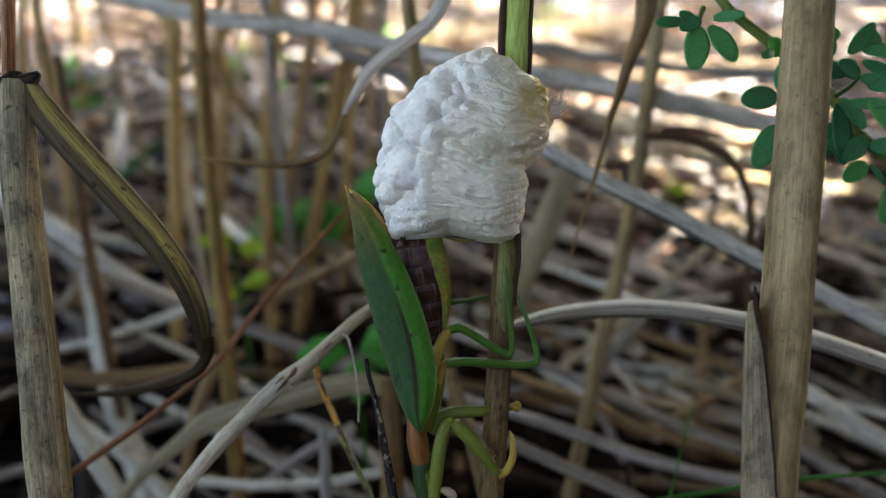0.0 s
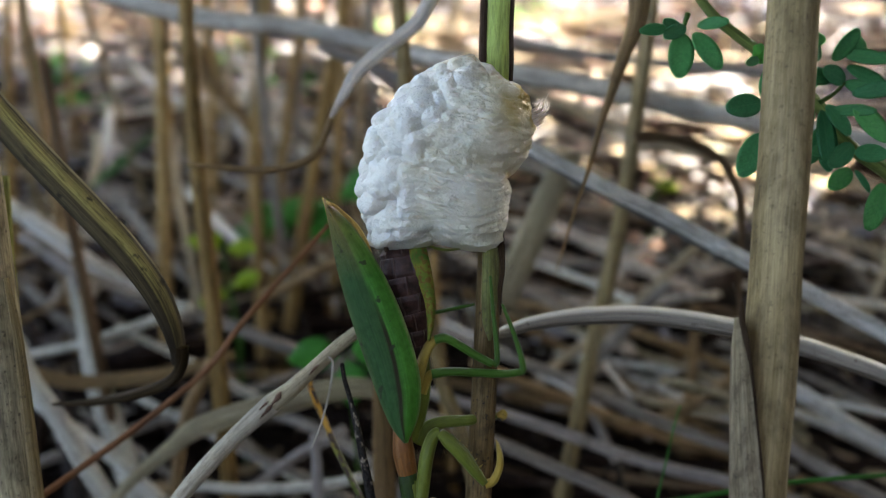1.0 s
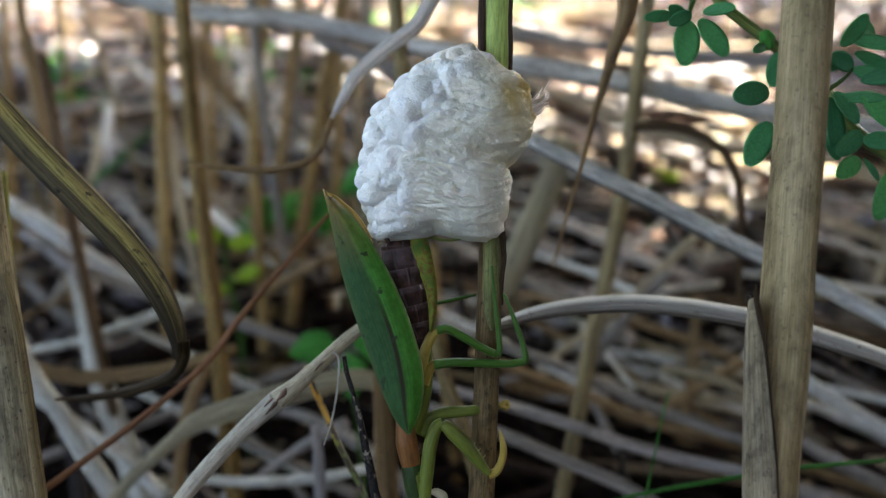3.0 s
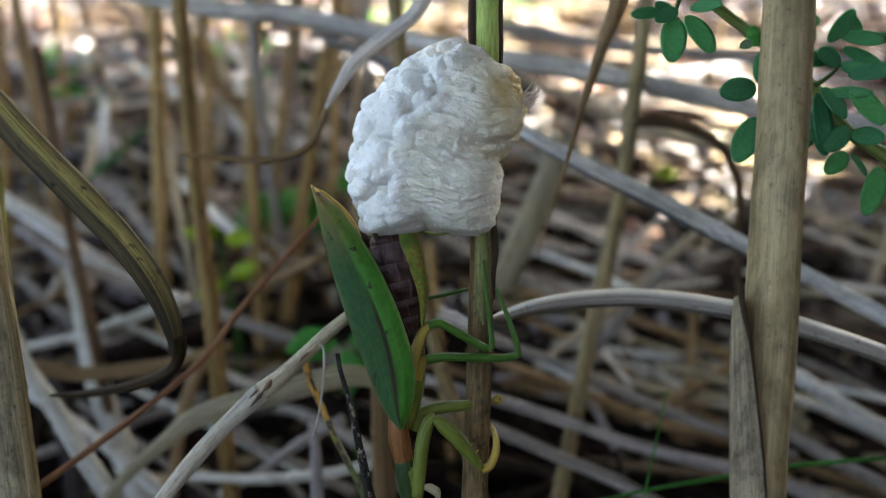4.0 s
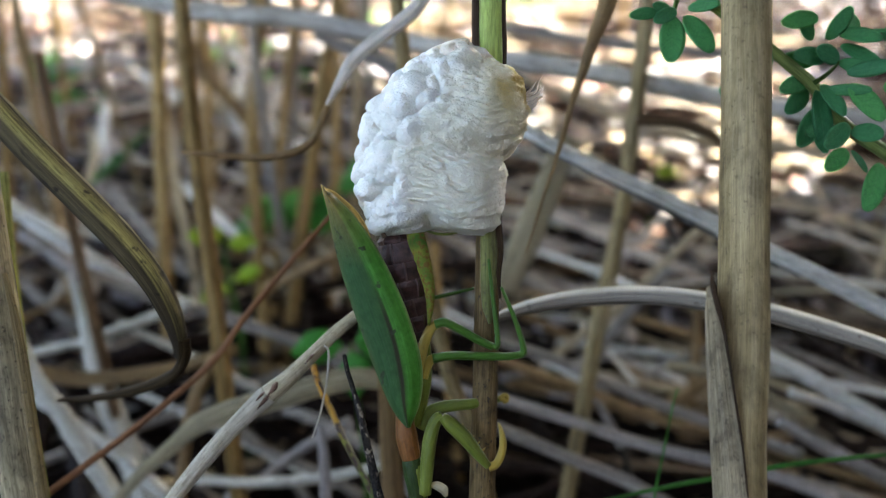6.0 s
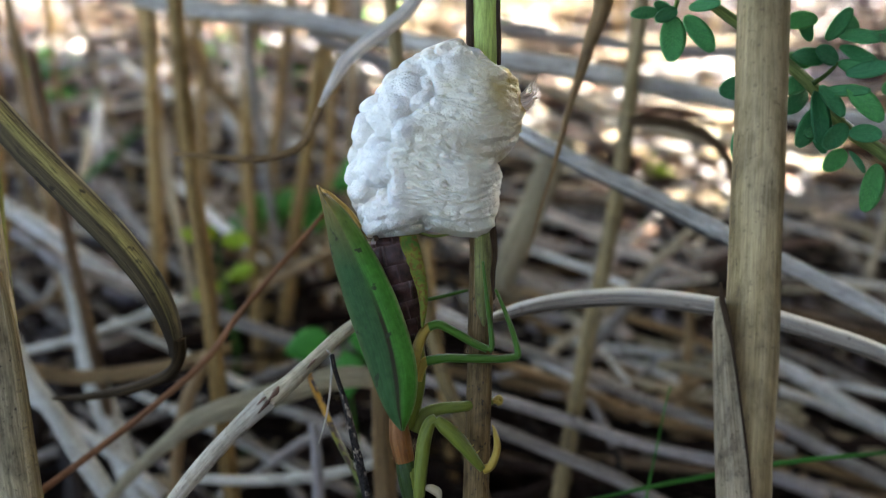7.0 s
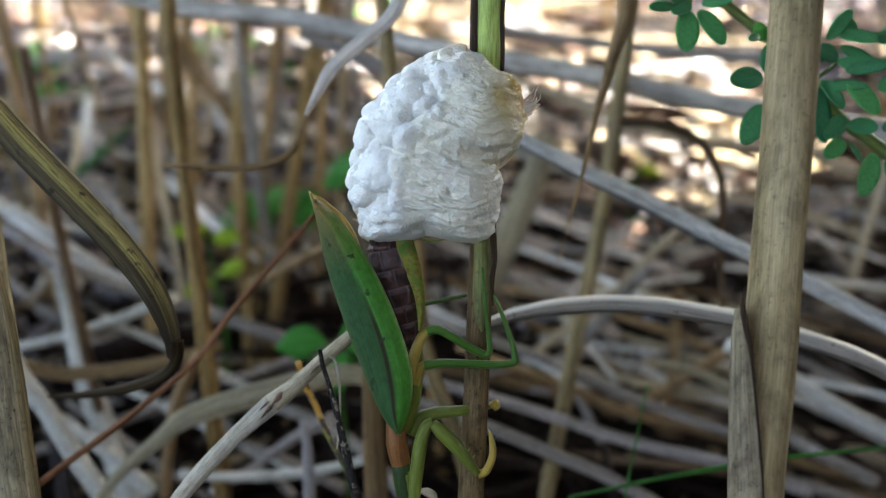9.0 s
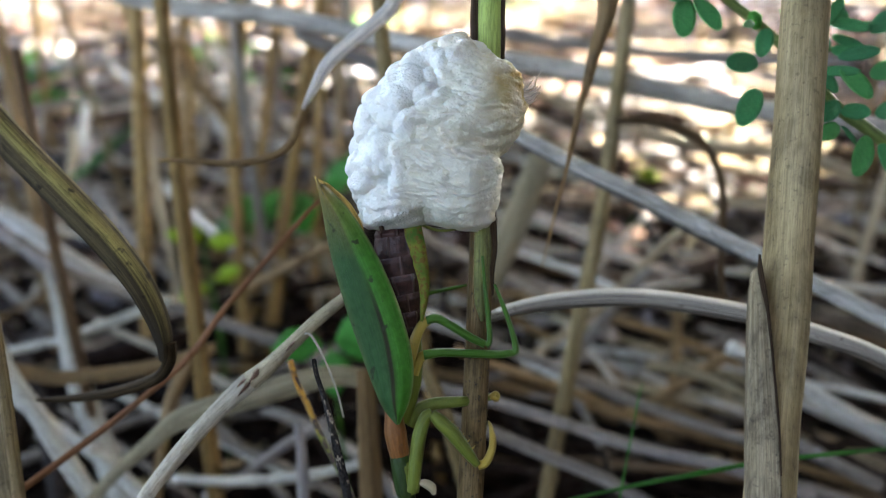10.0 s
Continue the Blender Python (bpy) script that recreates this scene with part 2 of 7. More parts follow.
def folded_leaf():
    """Keeled dead leaf: yellowish channel, brown-black keel side, fine dark veins, lower end shaded by colour."""
    m, t, b = nodes_of("folded_leaf")
    tc = t.nodes.new("ShaderNodeTexCoord")
    sep = t.nodes.new("ShaderNodeSeparateXYZ")
    t.links.new(tc.outputs["UV"], sep.inputs[0])
    streak = noise_on(t, tc.outputs["UV"], 1.0, 5, 0.7, (58, 40, 1))
    soft = noise_on(t, tc.outputs["UV"], 1.0, 3, 0.5, (5, 40, 1))
    spot = noise_on(t, tc.outputs["Object"], 520, 3, 0.5)
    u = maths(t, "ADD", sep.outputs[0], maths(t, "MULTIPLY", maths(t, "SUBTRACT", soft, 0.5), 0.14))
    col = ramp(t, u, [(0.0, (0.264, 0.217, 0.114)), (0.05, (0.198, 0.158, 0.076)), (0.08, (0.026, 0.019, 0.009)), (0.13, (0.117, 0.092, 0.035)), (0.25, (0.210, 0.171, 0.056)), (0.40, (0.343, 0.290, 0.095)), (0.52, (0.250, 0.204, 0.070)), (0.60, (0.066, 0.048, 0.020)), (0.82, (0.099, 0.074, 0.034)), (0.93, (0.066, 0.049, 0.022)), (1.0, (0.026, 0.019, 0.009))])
    col = mix(t, 0.95, col, ramp(t, streak, [(0.36, (0.25, 0.25, 0.25)), (0.6, (1.4, 1.4, 1.4))]), "MULTIPLY")
    col = mix(t, ramp(t, spot, [(0.64, (0, 0, 0)), (0.71, (0.85, 0.85, 0.85))]), col, (0.018, 0.013, 0.008))
    blotch = noise_on(t, tc.outputs["UV"], 1.0, 4, 0.65, (9, 210, 1))
    col = mix(t, ramp(t, blotch, [(0.55, (0, 0, 0)), (0.68, (0.85, 0.85, 0.85))]), col, (0.020, 0.014, 0.008))
    # Darkens along the leaf: shade where it turns away, painted in.
    turn_shade = maths(t, "ADD", maths(t, "MULTIPLY", sep.outputs[1], 16.0), maths(t, "MULTIPLY", maths(t, "SUBTRACT", soft, 0.5), 0.5))
    col = mix(t, ramp(t, turn_shade, [(0.44, (0, 0, 0)), (0.74, (0.9, 0.9, 0.9))]), col, (0.026, 0.018, 0.010))
    t.links.new(col, b.inputs["Base Color"])
    b.inputs["Roughness"].default_value = 0.8
    b.inputs["Specular IOR Level"].default_value = 0.2
    bump(t, b, streak, 0.6, 0.0004)
    return m


def arched_leaf():
    """Dry keeled leaf: cream upper face, lower face greyed for its shade, with fine dark streaks."""
    m, t, b = nodes_of("arched_leaf")
    tc = t.nodes.new("ShaderNodeTexCoord")
    sep = t.nodes.new("ShaderNodeSeparateXYZ")
    t.links.new(tc.outputs["UV"], sep.inputs[0])
    streak = noise_on(t, tc.outputs["UV"], 1.0, 5, 0.7, (34, 60, 1))
    broad = noise_on(t, tc.outputs["UV"], 1.0, 3, 0.5, (6, 34, 1))
    speck = noise_on(t, tc.outputs["Object"], 700, 4, 0.6)
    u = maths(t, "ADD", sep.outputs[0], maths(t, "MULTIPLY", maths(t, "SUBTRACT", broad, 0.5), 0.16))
    # The ramp darkens the lower half: underside shade put into the colour.
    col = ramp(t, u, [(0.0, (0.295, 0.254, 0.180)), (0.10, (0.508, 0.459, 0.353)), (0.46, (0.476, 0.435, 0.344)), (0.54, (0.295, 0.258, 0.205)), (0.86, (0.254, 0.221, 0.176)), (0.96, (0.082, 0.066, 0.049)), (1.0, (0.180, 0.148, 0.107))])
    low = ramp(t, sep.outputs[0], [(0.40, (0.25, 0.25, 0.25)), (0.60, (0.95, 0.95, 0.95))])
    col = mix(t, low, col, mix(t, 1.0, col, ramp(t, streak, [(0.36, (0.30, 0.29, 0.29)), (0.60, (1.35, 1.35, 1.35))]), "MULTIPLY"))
    col = mix(t, ramp(t, speck, [(0.62, (0, 0, 0)), (0.70, (0.7, 0.7, 0.7))]), col, (0.09, 0.06, 0.045))
    t.links.new(col, b.inputs["Base Color"])
    b.inputs["Roughness"].default_value = 0.6
    b.inputs["Specular IOR Level"].default_value = 0.15
    bump(t, b, streak, 0.6, 0.0003)
    return m


def bark():
    """Blackened bark that flakes off the pale wood."""
    m, t, b = nodes_of("bark")
    tc = t.nodes.new("ShaderNodeTexCoord")
    flake = noise_on(t, tc.outputs["UV"], 1.0, 4, 0.6, (4, 520, 1))
    fine = noise_on(t, tc.outputs["Object"], 2600, 4, 0.65)
    col = ramp(t, fine, [(0.35, (0.004, 0.003, 0.003)), (0.65, (0.030, 0.025, 0.020))])
    col = mix(t, ramp(t, flake, [(0.56, (0, 0, 0)), (0.62, (1, 1, 1))]), col, ramp(t, fine, [(0.35, (0.11, 0.085, 0.06)), (0.65, (0.34, 0.28, 0.20))]))
    t.links.new(col, b.inputs["Base Color"])
    b.inputs["Roughness"].default_value = 0.8
    b.inputs["Specular IOR Level"].default_value = 0.1
    bump(t, b, maths(t, "ADD", flake, fine), 0.8, 0.0004)
    return m


def foam():
    """Fresh dried egg foam: white froth, creamy fibres, ochre in the folds."""
    m, t, b = nodes_of("foam")
    tc = t.nodes.new("ShaderNodeTexCoord")
    att = t.nodes.new("ShaderNodeAttribute")
    att.attribute_name = "fold"
    sep = t.nodes.new("ShaderNodeSeparateColor")
    t.links.new(att.outputs["Color"], sep.inputs[0])
    cloud = noise_on(t, tc.outputs["Object"], 150, 4, 0.6)
    fib = noise_on(t, tc.outputs["Object"], 420, 5, 0.65, (0.3, 0.3, 1.7))
    col = mix(t, sep.outputs[0], (0.625, 0.598, 0.517), (0.615, 0.572, 0.442))
    col = mix(t, maths(t, "MULTIPLY", ramp(t, cloud, [(0.42, (0, 0, 0)), (0.66, (1, 1, 1))]), maths(t, "MULTIPLY", sep.outputs[0], 0.45)), col, (0.56, 0.51, 0.36))
    col = mix(t, sep.outputs[1], col, (0.38, 0.26, 0.065))
    col = mix(t, maths(t, "MULTIPLY", sep.outputs[2], 0.8), col, (0.64, 0.555, 0.42))
    col = mix(t, 0.2, col, ramp(t, fib, [(0.35, (0.72, 0.72, 0.74)), (0.6, (1, 1, 1))]), "MULTIPLY")
    t.links.new(col, b.inputs["Base Color"])
    b.inputs["Roughness"].default_value = 0.55
    b.inputs["Specular IOR Level"].default_value = 0.4
    b.inputs["Subsurface Weight"].default_value = 0.4
    b.inputs["Subsurface Radius"].default_value = (1.0, 0.8, 0.6)
    b.inputs["Subsurface Scale"].default_value = 0.0009
    bub = add(t, "ShaderNodeTexVoronoi", Scale=3000.0)
    t.links.new(tc.outputs["Object"], bub.inputs["Vector"])
    grit = noise_on(t, tc.outputs["Object"], 1700, 4, 0.7)
    h = maths(t, "ADD", maths(t, "ADD", maths(t, "MULTIPLY", fib, 0.3), maths(t, "MULTIPLY", bub.outputs["Distance"], -0.8)), maths(t, "MULTIPLY", grit, 0.4))
    bump(t, b, h, 0.6, 0.0003)
    return m


def tegmen():
    """Leathery green fore wing: long fine veins, dark brown streak on the crease, ochre tip and edge."""
    m, t, b = nodes_of("tegmen")
    tc = t.nodes.new("ShaderNodeTexCoord")
    sep = t.nodes.new("ShaderNodeSeparateXYZ")
    t.links.new(tc.outputs["UV"], sep.inputs[0])
    u, v = sep.outputs[0], maths(t, "MULTIPLY", sep.outputs[1], 27.0)
    veins = noise_on(t, tc.outputs["UV"], 1.0, 4, 0.6, (30, 60, 1))
    patch = noise_on(t, tc.outputs["Object"], 620, 2, 0.5)
    col = ramp(t, u, [(0.0, (0.052, 0.080, 0.026)), (0.12, (0.024, 0.060, 0.018)), (0.3, (0.020, 0.055, 0.016)), (0.56, (0.020, 0.050, 0.012)), (0.66, (0.036, 0.128, 0.016)), (0.95, (0.050, 0.180, 0.022)), (1.0, (0.17, 0.25, 0.08))])
    col = mix(t, ramp(t, v, [(0.02, (0.95, 0.95, 0.95)), (0.09, (0.45, 0.45, 0.45)), (0.30, (0, 0, 0))]), col, (0.185, 0.120, 0.036))
    dapple = noise_on(t, tc.outputs["Object"], 900, 4, 0.65)
    col = mix(t, 0.5, col, ramp(t, dapple, [(0.35, (0.6, 0.62, 0.6)), (0.65, (1.35, 1.3, 1.4))]), "MULTIPLY")
    col = mix(t, 0.4, col, ramp(t, veins, [(0.3, (0.55, 0.55, 0.55)), (0.65, (1.25, 1.25, 1.25))]), "MULTIPLY")
    wob = maths(t, "MULTIPLY", maths(t, "SUBTRACT", veins, 0.5), 0.06)
    near = maths(t, "ABSOLUTE", maths(t, "SUBTRACT", maths(t, "ADD", u, wob), 0.615))
    width = maths(t, "MULTIPLY", v, 0.12)
    streak = ramp(t, maths(t, "DIVIDE", near, maths(t, "MAXIMUM", width, 0.004)), [(0.35, (1, 1, 1)), (1.6, (0, 0, 0))])
    streak = maths(t, "MULTIPLY", streak, ramp(t, v, [(0.30, (0, 0, 0)), (0.5, (1, 1, 1))]))
    col = mix(t, maths(t, "MULTIPLY", streak, 0.92), col, (0.014, 0.006, 0.002))
    col = mix(t, ramp(t, patch, [(0.66, (0, 0, 0)), (0.70, (0.85, 0.85, 0.85))]), col, (0.02, 0.02, 0.01))
    t.links.new(col, b.inputs["Base Color"])
    b.inputs["Roughness"].default_value = 0.5
    b.inputs["Specular IOR Level"].default_value = 0.1
    bump(t, b, maths(t, "ADD", veins, maths(t, "MULTIPLY", dapple, 0.5)), 0.5, 0.0003)
    return m


def tergite():
    """Dark violet-brown plates with paler rims."""
    m, t, b = nodes_of("tergite")
    tc = t.nodes.new("ShaderNodeTexCoord")
    sep = t.nodes.new("ShaderNodeSeparateXYZ")
    t.links.new(tc.outputs["UV"], sep.inputs[0])
    n = noise_on(t, tc.outputs["Object"], 700, 4, 0.6)
    col = ramp(t, n, [(0.3, (0.010, 0.004, 0.003)), (0.7, (0.058, 0.024, 0.017))])
    cell = maths(t, "ABSOLUTE", maths(t, "SUBTRACT", maths(t, "FRACT", maths(t, "MULTIPLY", sep.outputs[0], 7.0)), 0.5))
    rim = ramp(t, cell, [(0.40, (0, 0, 0)), (0.49, (1, 1, 1))])
    col = mix(t, maths(t, "MULTIPLY", rim, 0.26), col, (0.17, 0.105, 0.09))
    edge = ramp(t, sep.outputs[1], [(0.0, (1, 1, 1)), (0.12, (0, 0, 0)), (0.86, (0, 0, 0)), (0.97, (1, 1, 1))])
    col = mix(t, maths(t, "MULTIPLY", edge, 0.2), col, (0.17, 0.11, 0.10))
    t.links.new(col, b.inputs["Base Color"])
    b.inputs["Roughness"].default_value = 0.5
    b.inputs["Specular IOR Level"].default_value = 0.25
    bump(t, b, maths(t, "ADD", n, maths(t, "MULTIPLY", rim, 0.9)), 0.7, 0.0004)
    return m


def flank():
    """Soft side of the abdomen: yellow-green with rusty spots."""
    m, t, b = nodes_of("flank")
    tc = t.nodes.new("ShaderNodeTexCoord")
    n = noise_on(t, tc.outputs["Object"], 420, 3, 0.55)
    s = noise_on(t, tc.outputs["Object"], 1700, 4, 0.6)
    col = ramp(t, n, [(0.35, (0.040, 0.080, 0.012)), (0.52, (0.105, 0.125, 0.018)), (0.68, (0.17, 0.13, 0.022))])
    col = mix(t, ramp(t, s, [(0.50, (0, 0, 0)), (0.62, (0.75, 0.75, 0.75))]), col, (0.110, 0.040, 0.014))
    t.links.new(col, b.inputs["Base Color"])
    b.inputs["Roughness"].default_value = 0.7
    b.inputs["Specular IOR Level"].default_value = 0.08
    return m


def leaflet_green():
    """Small oval leaflets, blue-green, paler midrib."""
    m, t, b = nodes_of("leaflet_green")
    tc = t.nodes.new("ShaderNodeTexCoord")
    sep = t.nodes.new("ShaderNodeSeparateXYZ")
    t.links.new(tc.outputs["UV"], sep.inputs[0])
    info = t.nodes.new("ShaderNodeObjectInfo")
    n = noise_on(t, tc.outputs["Object"], 260, 4, 0.6)
    col = ramp(t, n, [(0.3, (0.026, 0.14, 0.045)), (0.7, (0.065, 0.26, 0.085))])
    col = mix(t, 0.8, col, ramp(t, info.outputs["Random"], [(0.0, (0.6, 0.7, 0.85)), (0.6, (1.05, 1.0, 1.0)), (1.0, (1.6, 1.35, 0.95))]), "MULTIPLY")
    rib = ramp(t, maths(t, "ABSOLUTE", maths(t, "SUBTRACT", sep.outputs[0], 0.5)), [(0.0, (0.3, 0.3, 0.3)), (0.04, (0, 0, 0))])
    col = mix(t, rib, col, (0.10, 0.22, 0.09))
    wv = maths(t, "ADD", maths(t, "MULTIPLY", sep.outputs[1], 11.0), maths(t, "MULTIPLY", maths(t, "ABSOLUTE", maths(t, "SUBTRACT", sep.outputs[0], 0.5)), -6.0))
    side_vein = ramp(t, maths(t, "ABSOLUTE", maths(t, "SUBTRACT", maths(t, "FRACT", wv), 0.5)), [(0.0, (1.35, 1.3, 1.35)), (0.12, (1, 1, 1)), (0.5, (0.86, 0.88, 0.9))])
    col = mix(t, 0.3, col, side_vein, "MULTIPLY")
    fleck = noise_on(t, tc.outputs["Object"], 9.0, 5, 0.7)
    col = mix(t, 0.7, col, ramp(t, fleck, [(0.3, (0.62, 0.66, 0.72)), (0.6, (1.15, 1.12, 1.1))]), "MULTIPLY")
    t.links.new(col, b.inputs["Base Color"])
    b.inputs["Roughness"].default_value = 0.55
    b.inputs["Specular IOR Level"].default_value = 0.25
    tr = t.nodes.new("ShaderNodeBsdfTranslucent")
    t.links.new(col, tr.inputs[0])
    sh = add(t, "ShaderNodeMixShader", Fac=0.25)
    t.links.new(b.outputs[0], sh.inputs[1])
    t.links.new(tr.outputs[0], sh.inputs[2])
    t.links.new(sh.outputs[0], t.nodes["Material Output"].inputs[0])
    bump(t, b, n, 0.2, 0.0002)
    return m


def soil():
    m, t, b = nodes_of("soil")
    tc = t.nodes.new("ShaderNodeTexCoord")
    a = noise_on(t, tc.outputs["Object"], 14, 6, 0.65)
    c = noise_on(t, tc.outputs["Object"], 120, 6, 0.7)
    # Soil colour taken below natural to stand for shade under the litter.
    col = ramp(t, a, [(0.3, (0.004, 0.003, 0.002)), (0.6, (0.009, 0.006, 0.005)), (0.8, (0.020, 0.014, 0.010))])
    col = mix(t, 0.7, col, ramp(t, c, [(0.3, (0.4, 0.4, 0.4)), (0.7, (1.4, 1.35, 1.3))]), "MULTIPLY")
    t.links.new(col, b.inputs["Base Color"])
    b.inputs["Roughness"].default_value = 0.95
    bump(t, b, c, 0.8, 0.006)
    return m


def stone_skin():
    m, t, b = nodes_of("stone_skin")
    tc = t.nodes.new("ShaderNodeTexCoord")
    a = noise_on(t, tc.outputs["Object"], 60, 5, 0.6)
    c = noise_on(t, tc.outputs["Object"], 420, 5, 0.7)
    col = ramp(t, a, [(0.3, (0.10, 0.07, 0.06)), (0.55, (0.19, 0.14, 0.12)), (0.75, (0.30, 0.24, 0.21))])
    col = mix(t, 0.6, col, ramp(t, c, [(0.35, (0.5, 0.5, 0.5)), (0.65, (1.25, 1.25, 1.25))]), "MULTIPLY")
    t.links.new(col, b.inputs["Base Color"])
    b.inputs["Roughness"].default_value = 0.9
    bump(t, b, c, 0.6, 0.002)
    return m


STONE = stone_skin()
LEAF_FOLDED, LEAF_ARCHED, BARK = folded_leaf(), arched_leaf(), bark()
BANDED, FOAM, TEGMEN, TERGITE, FLANK = banded_stem(), foam(), tegmen(), tergite(), flank()
LEAFLET, SOIL = leaflet_green(), soil()

# ---- shape helpers ----
ORIGIN = {}


def thing(name, base, label, category, group="", kind=""):
    ob = new(name)
    ob.empty_display_size = 0.01
    ob.location = base
    ORIGIN[ob] = Vector(base)
    return tagged(ob, label, category, group, kind)


def part(name, bm, material, parent, label="", origin=None, smooth=True):
    """One mesh object under a thing or a part; bm is in world space."""
    origin = Vector(origin) if origin is not None else ORIGIN[parent].copy()
    bmesh.ops.transform(bm, matrix=Matrix.Translation(-origin), verts=bm.verts)
    me = bpy.data.meshes.new(name)
    bm.to_mesh(me)
    bm.free()
    if smooth:
        me.shade_smooth()
    me.materials.append(material)
    ob = new(name, me)
    ob.parent = parent
    ob.location = origin - ORIGIN[parent]
    ORIGIN[ob] = origin
    return tagged(ob, label)


def curve(pts, step=6):
    """Smooth run through the points (and any further values that they carry)."""
    p = np.array([tuple(q) for q in pts], float)
    p = np.vstack([2 * p[0] - p[1], p, 2 * p[-1] - p[-2]])
    out = []
    for i in range(1, len(p) - 2):
        for k in range(step):
            s = k / step
            out.append(0.5 * (2 * p[i] + (p[i + 1] - p[i - 1]) * s + (2 * p[i - 1] - 5 * p[i] + 4 * p[i + 1] - p[i + 2]) * s * s
                              + (3 * p[i] - p[i - 1] - 3 * p[i + 1] + p[i + 2]) * s ** 3))
    out.append(p[-2])
    return np.array(out)


def spread(values, n):
    values = np.atleast_1d(np.array(values, float))
    return np.interp(np.linspace(0, 1, n), np.linspace(0, 1, len(values)), values)


def grid_mesh(rings, us, vs, closed, bm=None):
    """Quads between rows of points; UV from us (across) and vs (along)."""
    bm = bm or bmesh.new()
    uv = bm.loops.layers.uv.verify()
    rows = [[bm.verts.new(p) for p in r] for r in rings]
    n = len(rows[0])
    for i in range(len(rows) - 1):
        for j in range(n if closed else n - 1):
            k = (j + 1) % n
            f = bm.faces.new((rows[i][j], rows[i][k], rows[i + 1][k], rows[i + 1][j]))
            u1 = us[j + 1] if closed or j + 1 < n else 1
            for loop, q in zip(f.loops, ((us[j], vs[i]), (u1, vs[i]), (u1, vs[i + 1]), (us[j], vs[i + 1]))):
                loop[uv].uv = q
    return bm, rows


def tube(pts, radii, segs=10, step=6, wobble=0.0, seed=0, squash=1.0, caps=True, bm=None):
    """A tapering stem through pts."""
    c = curve(pts, step) if len(pts) > 2 or step > 1 else np.array(pts, float)
    r = spread(radii, len(c))
    rings, vs, d = [], [], 0.0
    side = None
    for i, q in enumerate(c):
        tan = Vector(c[min(i + 1, len(c) - 1)] - c[max(i - 1, 0)]).normalized()
        if side is None:
            side = tan.orthogonal().normalized()
        side = (side - tan * side.dot(tan)).normalized()
        up = tan.cross(side)
        if i:
            d += float(np.linalg.norm(c[i] - c[i - 1]))
        vs.append(d)
        ring = []
        for j in range(segs):
            a = 2 * math.pi * j / segs
            k = r[i]
            if wobble:
                k *= 1 + wobble * noise.noise(Vector((math.cos(a) * 1.5 + seed * 3.1, math.sin(a) * 1.5, d * 90)))
            ring.append(Vector(q) + side * (math.cos(a) * k) + up * (math.sin(a) * k * squash))
        rings.append(ring)
    bm, rows = grid_mesh(rings, [j / segs for j in range(segs + 1)], vs, True, bm)
    if caps:
        bm.faces.new(rows[0][::-1])
        bm.faces.new(rows[-1])
    return bm


def blade(pts, widths, face=(0, -0.6, 0.8), fold=0.15, thick=0.00035, step=6, cols=4, twist=0.0, ripple=0.0, seed=0, bm=None):
    """A grass blade: a strip with a folded or arched section and real thickness."""
    c = curve(pts, step)
    w = spread(widths, len(c))
    top, low, vs, d = [], [], [], 0.0
    for i, q in enumerate(c):
        tan = Vector(c[min(i + 1, len(c) - 1)] - c[max(i - 1, 0)]).normalized()
        n = Vector(face) - tan * tan.dot(Vector(face))
        n.normalize()
        n.rotate(Matrix.Rotation(radians(twist) * i / len(c), 3, tan))
        s = tan.cross(n)
        if i:
            d += float(np.linalg.norm(c[i] - c[i - 1]))
        vs.append(d)
        t_row, l_row = [], []
        for j in range(cols + 1):
            u = 2 * j / cols - 1
            wv = ripple * noise.noise(Vector((u * 1.2 + seed, d * 60, seed * 1.7))) if ripple else 0.0
            p = Vector(q) + s * (u * w[i] / 2 * (1 + wv)) - n * (abs(u) ** 1.4 * fold * w[i] + wv * w[i] * 0.3)
            t_row.append(p + n * thick / 2)
            l_row.append(p - n * thick / 2)
        top.append(t_row + l_row[::-1])
    us = [j / cols for j in range(cols + 1)]
    bm, rows = grid_mesh(top, us + us[::-1] + [0], vs, True, bm)
    bm.faces.new(rows[0][::-1])
    bm.faces.new(rows[-1])
    return bm


def loft(rails, us, thick, step=6):
    """A curved sheet across several rails, with thickness."""
    cs = [curve(r, step) for r in rails]
    n = len(cs[0])
    vs, d = [0.0], 0.0
    for i in range(1, n):
        d += float(np.linalg.norm(cs[len(cs) // 2][i] - cs[len(cs) // 2][i - 1]))
        vs.append(d)
    rings = []
    for i in range(n):
        row = [Vector(c[i]) for c in cs]
        fine, fu = [], []
        q = curve([(*p, u) for p, u in zip(row, us)], 4)
        along = Vector(cs[2][min(i + 1, n - 1)] - cs[2][max(i - 1, 0)]).normalized()
        across = (row[-1] - row[0])
        nrm = across.cross(along)
        nrm = nrm.normalized() if nrm.length > 1e-9 else Vector((0, -1, 0))
        if nrm.y > 0:
            nrm = -nrm
        pts = [Vector(p[:3]) for p in q]
        fu = [float(p[3]) for p in q]
        rings.append([p + nrm * thick / 2 for p in pts] + [p - nrm * thick / 2 for p in pts[::-1]])
    bm, rows = grid_mesh(rings, fu + fu[::-1] + [fu[0]], vs, True)
    bm.faces.new(rows[0][::-1])
    bm.faces.new(rows[-1])
    bmesh.ops.recalc_face_normals(bm, faces=bm.faces)
    return bm


